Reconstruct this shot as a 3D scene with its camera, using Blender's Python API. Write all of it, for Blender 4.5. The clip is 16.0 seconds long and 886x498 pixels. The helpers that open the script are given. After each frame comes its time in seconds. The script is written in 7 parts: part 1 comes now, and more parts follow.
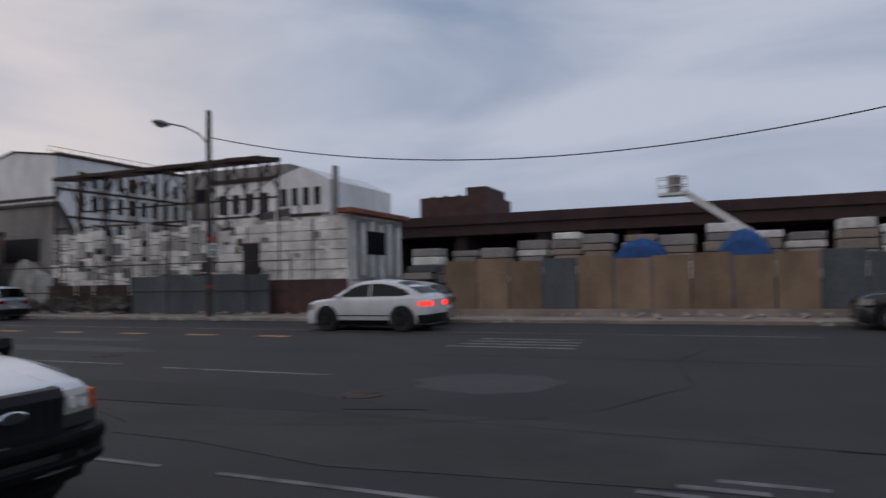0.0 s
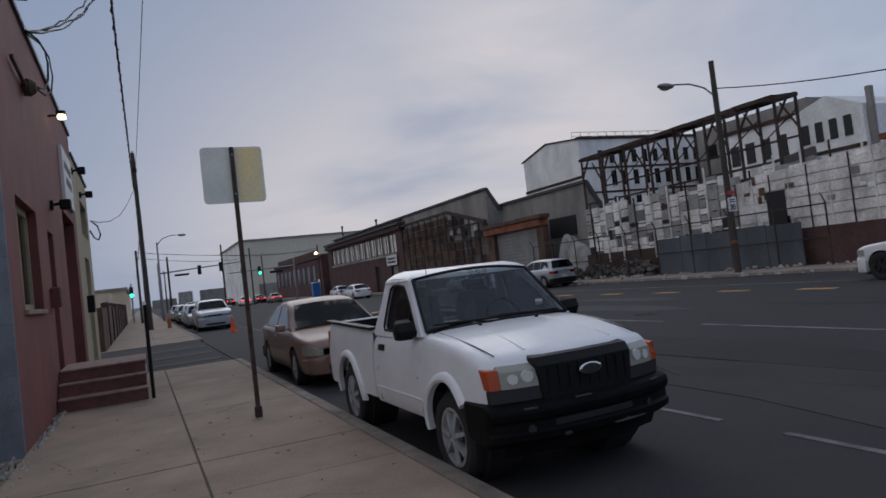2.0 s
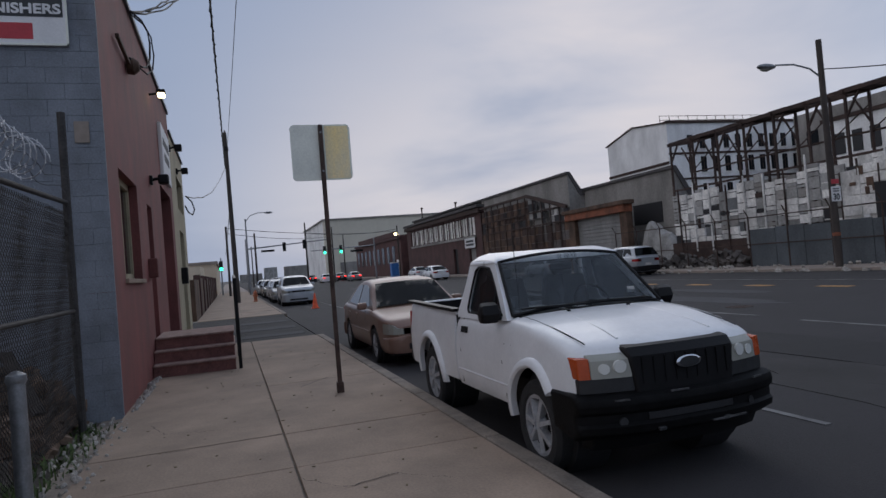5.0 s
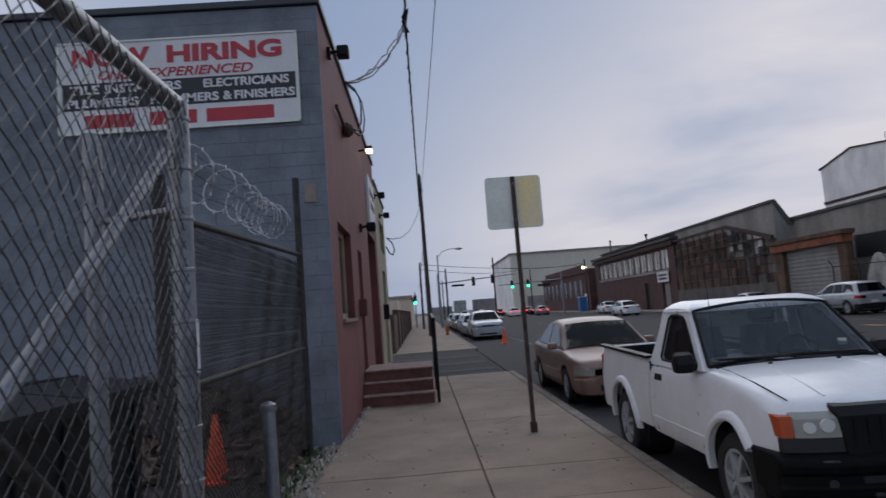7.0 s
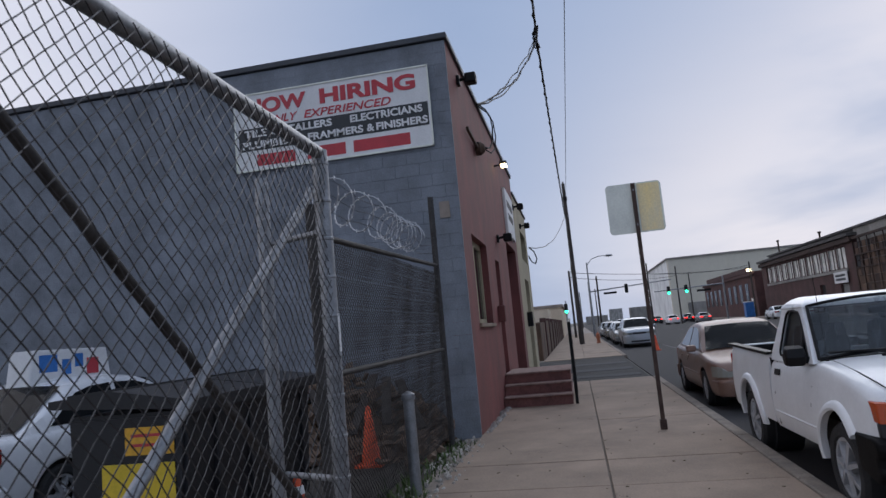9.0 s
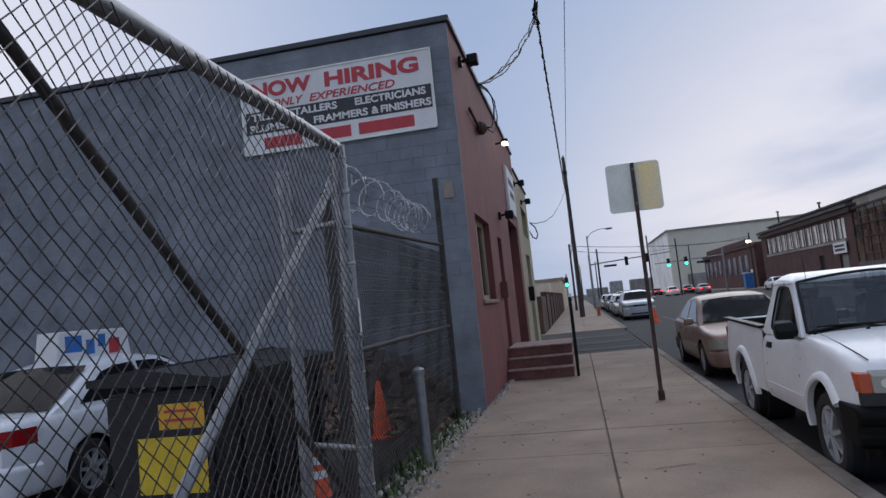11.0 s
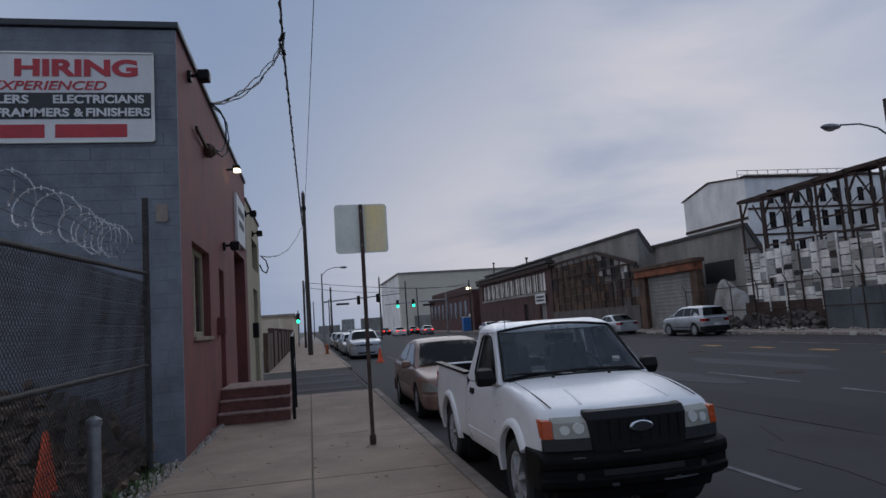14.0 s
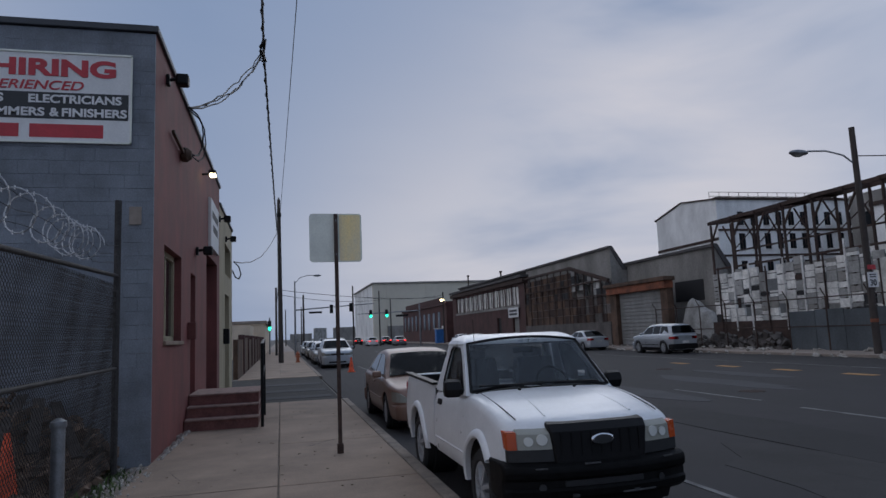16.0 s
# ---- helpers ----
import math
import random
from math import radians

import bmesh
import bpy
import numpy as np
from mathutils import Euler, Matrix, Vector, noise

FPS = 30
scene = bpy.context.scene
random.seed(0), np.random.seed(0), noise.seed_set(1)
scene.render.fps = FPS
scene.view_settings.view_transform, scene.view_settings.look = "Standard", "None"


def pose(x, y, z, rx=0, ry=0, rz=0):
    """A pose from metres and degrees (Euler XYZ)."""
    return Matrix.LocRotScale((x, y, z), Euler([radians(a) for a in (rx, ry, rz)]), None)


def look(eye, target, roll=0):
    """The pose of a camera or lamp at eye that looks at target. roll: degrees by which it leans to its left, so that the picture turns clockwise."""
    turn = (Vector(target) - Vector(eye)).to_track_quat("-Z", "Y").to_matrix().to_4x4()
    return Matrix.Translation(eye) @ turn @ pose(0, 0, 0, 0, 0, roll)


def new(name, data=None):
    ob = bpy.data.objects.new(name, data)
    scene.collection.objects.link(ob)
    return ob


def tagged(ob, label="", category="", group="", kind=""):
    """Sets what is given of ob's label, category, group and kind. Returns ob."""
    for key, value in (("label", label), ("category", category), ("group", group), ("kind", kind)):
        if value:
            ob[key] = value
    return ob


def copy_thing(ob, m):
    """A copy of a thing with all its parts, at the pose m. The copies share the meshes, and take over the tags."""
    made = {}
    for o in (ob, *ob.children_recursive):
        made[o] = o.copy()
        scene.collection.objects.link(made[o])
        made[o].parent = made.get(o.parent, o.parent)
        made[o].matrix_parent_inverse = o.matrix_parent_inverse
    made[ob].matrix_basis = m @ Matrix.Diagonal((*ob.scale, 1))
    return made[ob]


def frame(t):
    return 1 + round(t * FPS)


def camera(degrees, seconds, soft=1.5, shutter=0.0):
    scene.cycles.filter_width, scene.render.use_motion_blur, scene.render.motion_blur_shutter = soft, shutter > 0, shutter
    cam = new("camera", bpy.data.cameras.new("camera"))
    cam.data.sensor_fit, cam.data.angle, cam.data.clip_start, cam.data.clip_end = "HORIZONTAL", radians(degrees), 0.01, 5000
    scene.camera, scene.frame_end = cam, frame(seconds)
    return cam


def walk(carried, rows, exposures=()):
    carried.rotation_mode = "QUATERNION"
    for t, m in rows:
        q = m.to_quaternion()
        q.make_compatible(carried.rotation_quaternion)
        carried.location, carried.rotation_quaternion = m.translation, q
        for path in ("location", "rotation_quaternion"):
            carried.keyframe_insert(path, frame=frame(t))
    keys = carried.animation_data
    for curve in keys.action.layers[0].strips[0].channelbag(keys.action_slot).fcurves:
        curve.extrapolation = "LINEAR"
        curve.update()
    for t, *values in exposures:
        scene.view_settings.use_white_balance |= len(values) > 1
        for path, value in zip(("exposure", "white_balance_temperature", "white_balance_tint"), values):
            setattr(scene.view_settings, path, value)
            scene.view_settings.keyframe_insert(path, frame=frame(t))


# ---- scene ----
cam = camera(67.2, 16.0, soft=1.5, shutter=0.35)
PATH = [
    (0, (9.665, 1.396, 1.633), (8.892, 3.238, 1.72), -1.1),
    (0.5, (9.453, 1.578, 1.581), (8.162, 3.103, 1.675), -4.1),
    (1, (9.309, 1.591, 1.567), (7.745, 2.831, 1.686), -4.7),
    (1.5, (9.324, 1.521, 1.554), (7.585, 2.501, 1.677), -5.2),
    (2, (9.426, 1.399, 1.589), (7.609, 2.234, 1.658), -6.6),
    (2.5, (9.392, 1.359, 1.577), (7.539, 2.113, 1.615), -4.9),
    (3, (9.31, 1.382, 1.57), (7.426, 2.053, 1.607), -3.9),
    (5.5, (9.25, 1.362, 1.592), (7.339, 1.949, 1.654), -5.0),
    (6, (9.266, 1.322, 1.676), (7.325, 1.776, 1.839), -5.4),
    (6.5, (9.423, 1.297, 1.775), (7.45, 1.589, 1.927), -6.1),
    (7, (9.666, 1.242, 1.728), (7.676, 1.32, 1.913), -4.4),
    (7.5, (9.69, 1.327, 1.718), (7.705, 1.236, 1.941), -6.0),
    (8, (9.815, 1.458, 1.676), (7.85, 1.183, 1.932), -6.4),
    (8.5, (10.146, 1.625, 1.593), (8.195, 1.275, 1.864), -5.5),
    (11, (10.759, 1.621, 1.65), (8.803, 1.245, 1.827), -5.9),
    (11.5, (10.68, 1.61, 1.679), (8.687, 1.574, 1.842), -3.8),
    (12, (10.635, 1.639, 1.675), (8.644, 1.756, 1.834), -4.7),
    (12.5, (10.569, 1.694, 1.69), (8.594, 1.967, 1.85), -2.8),
    (13, (10.516, 1.724, 1.697), (8.558, 2.093, 1.866), -2.4),
    (13.5, (10.475, 1.768, 1.702), (8.519, 2.132, 1.9), -2.4),
    (14, (10.401, 1.82, 1.691), (8.454, 2.223, 1.909), -3.9),
    (14.5, (10.408, 1.853, 1.672), (8.472, 2.301, 1.897), -3.7),
    (15, (10.461, 1.844, 1.687), (8.523, 2.282, 1.917), -4.2),
    (15.5, (10.505, 1.826, 1.69), (8.574, 2.286, 1.929), -3.1),
    (16, (10.525, 1.824, 1.683), (8.598, 2.3, 1.931), -2.4),
]
walk(cam, [(t, look(eye, target, roll)) for t, eye, target, roll in PATH],
     exposures=[(0.0, 0.0, 6750, 10), (1.5, -0.11, 6500, 9), (3.0, 0.0, 6400, 9), (5.5, 0.05, 6350, 9), (7.0, 0.1, 6300, 9), (8.0, 0.25, 6280, 9), (8.7, 0.36, 6280, 9),
                (11.0, 0.42, 6250, 9), (11.6, 0.25, 6220, 9), (12.5, 0.09, 6200, 9), (14.0, -0.1, 6130, 8), (16.0, -0.13, 6050, 8)])

# ---- world: overcast dusk, brighter low in the west, down the street ----
SUN_AZ, SUN_EL = radians(100), radians(14)
world = bpy.data.worlds.new("world")
scene.world = world
world.use_nodes = True
wn, wl = world.node_tree.nodes, world.node_tree.links
wn.clear()
w_out = wn.new("ShaderNodeOutputWorld")
sky = wn.new("ShaderNodeTexSky")
sky.sky_type, sky.sun_disc = "NISHITA", False
sky.sun_elevation, sky.sun_rotation = SUN_EL, radians(-80)
sky.dust_density, sky.air_density = 3.0, 1.0
bg_sky = wn.new("ShaderNodeBackground")
bg_sky.inputs[1].default_value = 0.05
wl.new(sky.outputs[0], bg_sky.inputs[0])
tc = wn.new("ShaderNodeTexCoord")
mp = wn.new("ShaderNodeMapping")
mp.inputs["Rotation"].default_value = (radians(-14), radians(10), radians(20))
mp.inputs["Scale"].default_value = (0.95, 1.1, 4.0)
wl.new(tc.outputs["Generated"], mp.inputs[0])
n1 = wn.new("ShaderNodeTexNoise")
n1.inputs["Scale"].default_value, n1.inputs["Detail"].default_value, n1.inputs["Roughness"].default_value = 1.5, 5.0, 0.5
n1.inputs["Distortion"].default_value = 0.5
wl.new(mp.outputs[0], n1.inputs["Vector"])
ramp = wn.new("ShaderNodeValToRGB")
el = ramp.color_ramp.elements
el[0].position, el[0].color = 0.33, (0.275, 0.352, 0.515, 1)
el[1].position, el[1].color = 0.65, (0.52, 0.575, 0.71, 1)
wl.new(n1.outputs[0], ramp.inputs[0])
# the lighter part of the cloud, round the hidden sun
dotn = wn.new("ShaderNodeVectorMath")
dotn.operation = "DOT_PRODUCT"
glow_dir = Vector((-0.90, 0.42, 0.24)).normalized()
dotn.inputs[1].default_value = glow_dir
wl.new(tc.outputs["Generated"], dotn.inputs[0])
gl = wn.new("ShaderNodeMapRange")
gl.interpolation_type = "SMOOTHSTEP"
gl.inputs[1].default_value, gl.inputs[2].default_value = 0.84, 0.995
gl.inputs[3].default_value, gl.inputs[4].default_value = 0.0, 0.9
wl.new(dotn.outputs["Value"], gl.inputs[0])
gm = wn.new("ShaderNodeMath")
gm.operation = "MULTIPLY"
wl.new(gl.outputs[0], gm.inputs[0])
nr = wn.new("ShaderNodeMapRange")
nr.inputs[1].default_value, nr.inputs[2].default_value = 0.27, 0.57
wl.new(n1.outputs[0], nr.inputs[0])
wl.new(nr.outputs[0], gm.inputs[1])
mixc = wn.new("ShaderNodeMix")
mixc.data_type = "RGBA"
wl.new(gm.outputs[0], mixc.inputs["Factor"])
wl.new(ramp.outputs[0], mixc.inputs["A"])
mixc.inputs["B"].default_value = (0.74, 0.69, 0.72, 1)
# the heavier grey-blue cloud overhead
dotd = wn.new("ShaderNodeVectorMath")
dotd.operation = "DOT_PRODUCT"
dotd.inputs[1].default_value = Vector((-0.86, -0.12, 0.52)).normalized()
wl.new(tc.outputs["Generated"], dotd.inputs[0])
dk = wn.new("ShaderNodeMapRange")
dk.interpolation_type = "SMOOTHSTEP"
dk.inputs[1].default_value, dk.inputs[2].default_value = 0.80, 0.99
dk.inputs[3].default_value, dk.inputs[4].default_value = 0.0, 0.85
wobble = wn.new("ShaderNodeMath")
wobble.operation = "MULTIPLY_ADD"
wobble.inputs[1].default_value, wobble.inputs[2].default_value = 0.22, -0.11
wl.new(n1.outputs[0], wobble.inputs[0])
shift = wn.new("ShaderNodeMath")
wl.new(dotd.outputs["Value"], shift.inputs[0])
wl.new(wobble.outputs[0], shift.inputs[1])
wl.new(shift.outputs[0], dk.inputs[0])
mixd = wn.new("ShaderNodeMix")
mixd.data_type = "RGBA"
wl.new(dk.outputs[0], mixd.inputs["Factor"])
wl.new(mixc.outputs["Result"], mixd.inputs["A"])
mixd.inputs["B"].default_value = (0.27, 0.345, 0.51, 1)
# unseen warm sky glow added behind the walk, across the lots, for far fronts
dotb = wn.new("ShaderNodeVectorMath")
dotb.operation = "DOT_PRODUCT"
dotb.inputs[1].default_value = Vector((-0.05, -0.95, 0.28)).normalized()
wl.new(tc.outputs["Generated"], dotb.inputs[0])
bk = wn.new("ShaderNodeMapRange")
bk.interpolation_type = "SMOOTHSTEP"
bk.inputs[1].default_value, bk.inputs[2].default_value = 0.25, 0.95
bk.inputs[3].default_value, bk.inputs[4].default_value = 0.0, 0.5
wl.new(dotb.outputs["Value"], bk.inputs[0])
mixb = wn.new("ShaderNodeMix")
mixb.data_type = "RGBA"
wl.new(bk.outputs[0], mixb.inputs["Factor"])
wl.new(mixd.outputs["Result"], mixb.inputs["A"])
mixb.inputs["B"].default_value = (0.98, 0.88, 0.86, 1)
bg_cloud = wn.new("ShaderNodeBackground")
bg_cloud.inputs[1].default_value = 0.92
wl.new(mixb.outputs["Result"], bg_cloud.inputs[0])
mixs = wn.new("ShaderNodeMixShader")
mixs.inputs[0].default_value = 0.97
wl.new(bg_sky.outputs[0], mixs.inputs[1])
wl.new(bg_cloud.outputs[0], mixs.inputs[2])
wl.new(mixs.outputs[0], w_out.inputs[0])

sun = new("sun", bpy.data.lights.new("sun", "SUN"))
sun.data.energy, sun.data.angle, sun.data.color = 0.5, radians(40), (1.0, 0.96, 0.94)
sun.matrix_world = look((-90, 20, 60), (0, 0, 0))
scene.view_settings.exposure = 0.0


# ---- materials ----
def mat(name, color, rough=0.7, metal=0.0, var=0.25, scale=3.0, fine=40.0, bump=0.2, tint=None, streak=0.0, spec=0.5, rnd=0.0):
    """A surface with broad stains and fine grain, in world metres."""
    m = bpy.data.materials.new(name)
    m.use_nodes = True
    n, l = m.node_tree.nodes, m.node_tree.links
    b = n["Principled BSDF"]
    b.inputs["Roughness"].default_value, b.inputs["Metallic"].default_value = rough, metal
    b.inputs["Specular IOR Level"].default_value = spec
    g = n.new("ShaderNodeNewGeometry")
    mp = n.new("ShaderNodeMapping")
    mp.inputs["Scale"].default_value = (1, 1, 1 - 0.85 * streak)
    l.new(g.outputs["Position"], mp.inputs[0])
    a, f = n.new("ShaderNodeTexNoise"), n.new("ShaderNodeTexNoise")
    a.inputs["Scale"].default_value, a.inputs["Detail"].default_value, a.inputs["Roughness"].default_value = scale, 6, 0.62
    f.inputs["Scale"].default_value, f.inputs["Detail"].default_value = fine, 3
    l.new(mp.outputs[0], a.inputs["Vector"])
    l.new(g.outputs["Position"], f.inputs["Vector"])
    r = n.new("ShaderNodeValToRGB")
    e = r.color_ramp.elements
    lo = [c * (1 - var) for c in color]
    hi = [min(1, c * (1 + var * 0.6)) for c in color]
    if tint:
        lo = tint
    e[0].position, e[0].color = 0.33, (*lo, 1)
    e[1].position, e[1].color = 0.66, (*hi, 1)
    l.new(a.outputs[0], r.inputs[0])
    mx = n.new("ShaderNodeMix")
    mx.data_type, mx.blend_type = "RGBA", "MULTIPLY"
    mx.inputs["Factor"].default_value = 1.0
    mr = n.new("ShaderNodeMapRange")
    mr.inputs[1].default_value, mr.inputs[2].default_value = 0.3, 0.7
    mr.inputs[3].default_value, mr.inputs[4].default_value = 1 - var * 0.45, 1 + var * 0.3
    l.new(f.outputs[0], mr.inputs[0])
    l.new(r.outputs[0], mx.inputs["A"])
    l.new(mr.outputs[0], mx.inputs["B"])
    col = mx.outputs["Result"]
    if rnd:
        oi = n.new("ShaderNodeObjectInfo")
        m2 = n.new("ShaderNodeMix")
        m2.data_type, m2.blend_type = "RGBA", "MULTIPLY"
        m2.inputs["Factor"].default_value = 1.0
        r2 = n.new("ShaderNodeMapRange")
        r2.inputs[3].default_value, r2.inputs[4].default_value = 1 - rnd, 1 + rnd * 0.6
        l.new(oi.outputs["Random"], r2.inputs[0])
        l.new(col, m2.inputs["A"])
        l.new(r2.outputs[0], m2.inputs["B"])
        col = m2.outputs["Result"]
    l.new(col, b.inputs["Base Color"])
    if bump:
        bp = n.new("ShaderNodeBump")
        bp.inputs["Strength"].default_value, bp.inputs["Distance"].default_value = bump, 0.02
        l.new(f.outputs[0], bp.inputs["Height"])
        l.new(bp.outputs[0], b.inputs["Normal"])
    rr = n.new("ShaderNodeMapRange")
    rr.inputs[3].default_value, rr.inputs[4].default_value = max(0.02, rough - 0.12), min(1, rough + 0.12)
    l.new(a.outputs[0], rr.inputs[0])
    l.new(rr.outputs[0], b.inputs["Roughness"])
    return m


def paint(name, color, rough=0.25, metal=0.0, dirt=0.15):
    m = mat(name, color, rough, metal, var=dirt, scale=2.5, fine=25, bump=0.0)
    b = m.node_tree.nodes["Principled BSDF"]
    b.inputs["Coat Weight"].default_value, b.inputs["Coat Roughness"].default_value = 0.3, 0.16
    return m


def glow(name, color, strength):
    m = bpy.data.materials.new(name)
    m.use_nodes = True
    b = m.node_tree.nodes["Principled BSDF"]
    b.inputs["Base Color"].default_value = (*color, 1)
    b.inputs["Emission Color"].default_value = (*color, 1)
    b.inputs["Emission Strength"].default_value = strength
    b.inputs["Roughness"].default_value = 0.3
    return m


def glass(name, color=(0.02, 0.022, 0.025), rough=0.04, trans=0.0):
    m = bpy.data.materials.new(name)
    m.use_nodes = True
    b = m.node_tree.nodes["Principled BSDF"]
    b.inputs["Base Color"].default_value = (*color, 1)
    b.inputs["Roughness"].default_value = rough
    b.inputs["Transmission Weight"].default_value = trans
    b.inputs["IOR"].default_value = 1.5 if trans else 1.33
    return m


def thin_glass(name, tint=(0.75, 0.8, 0.8), gloss=0.12):
    """A thin pane: clear with a faint mirror."""
    m = bpy.data.materials.new(name)
    m.use_nodes = True
    n, l = m.node_tree.nodes, m.node_tree.links
    n.clear()
    o, t, g, x = n.new("ShaderNodeOutputMaterial"), n.new("ShaderNodeBsdfTransparent"), n.new("ShaderNodeBsdfGlossy"), n.new("ShaderNodeMixShader")
    t.inputs[0].default_value = (*tint, 1)
    g.inputs["Roughness"].default_value = 0.18
    fr = n.new("ShaderNodeLayerWeight")
    pw_ = n.new("ShaderNodeMath")
    pw_.operation = "POWER"
    pw_.inputs[1].default_value = 4.0
    l.new(fr.outputs["Facing"], pw_.inputs[0])
    ad = n.new("ShaderNodeMath")
    ad.operation = "MULTIPLY_ADD"
    ad.inputs[1].default_value, ad.inputs[2].default_value = 0.3, gloss
    l.new(pw_.outputs[0], ad.inputs[0])
    l.new(ad.outputs[0], x.inputs[0])
    l.new(t.outputs[0], x.inputs[1])
    l.new(g.outputs[0], x.inputs[2])
    l.new(x.outputs[0], o.inputs[0])
    return m


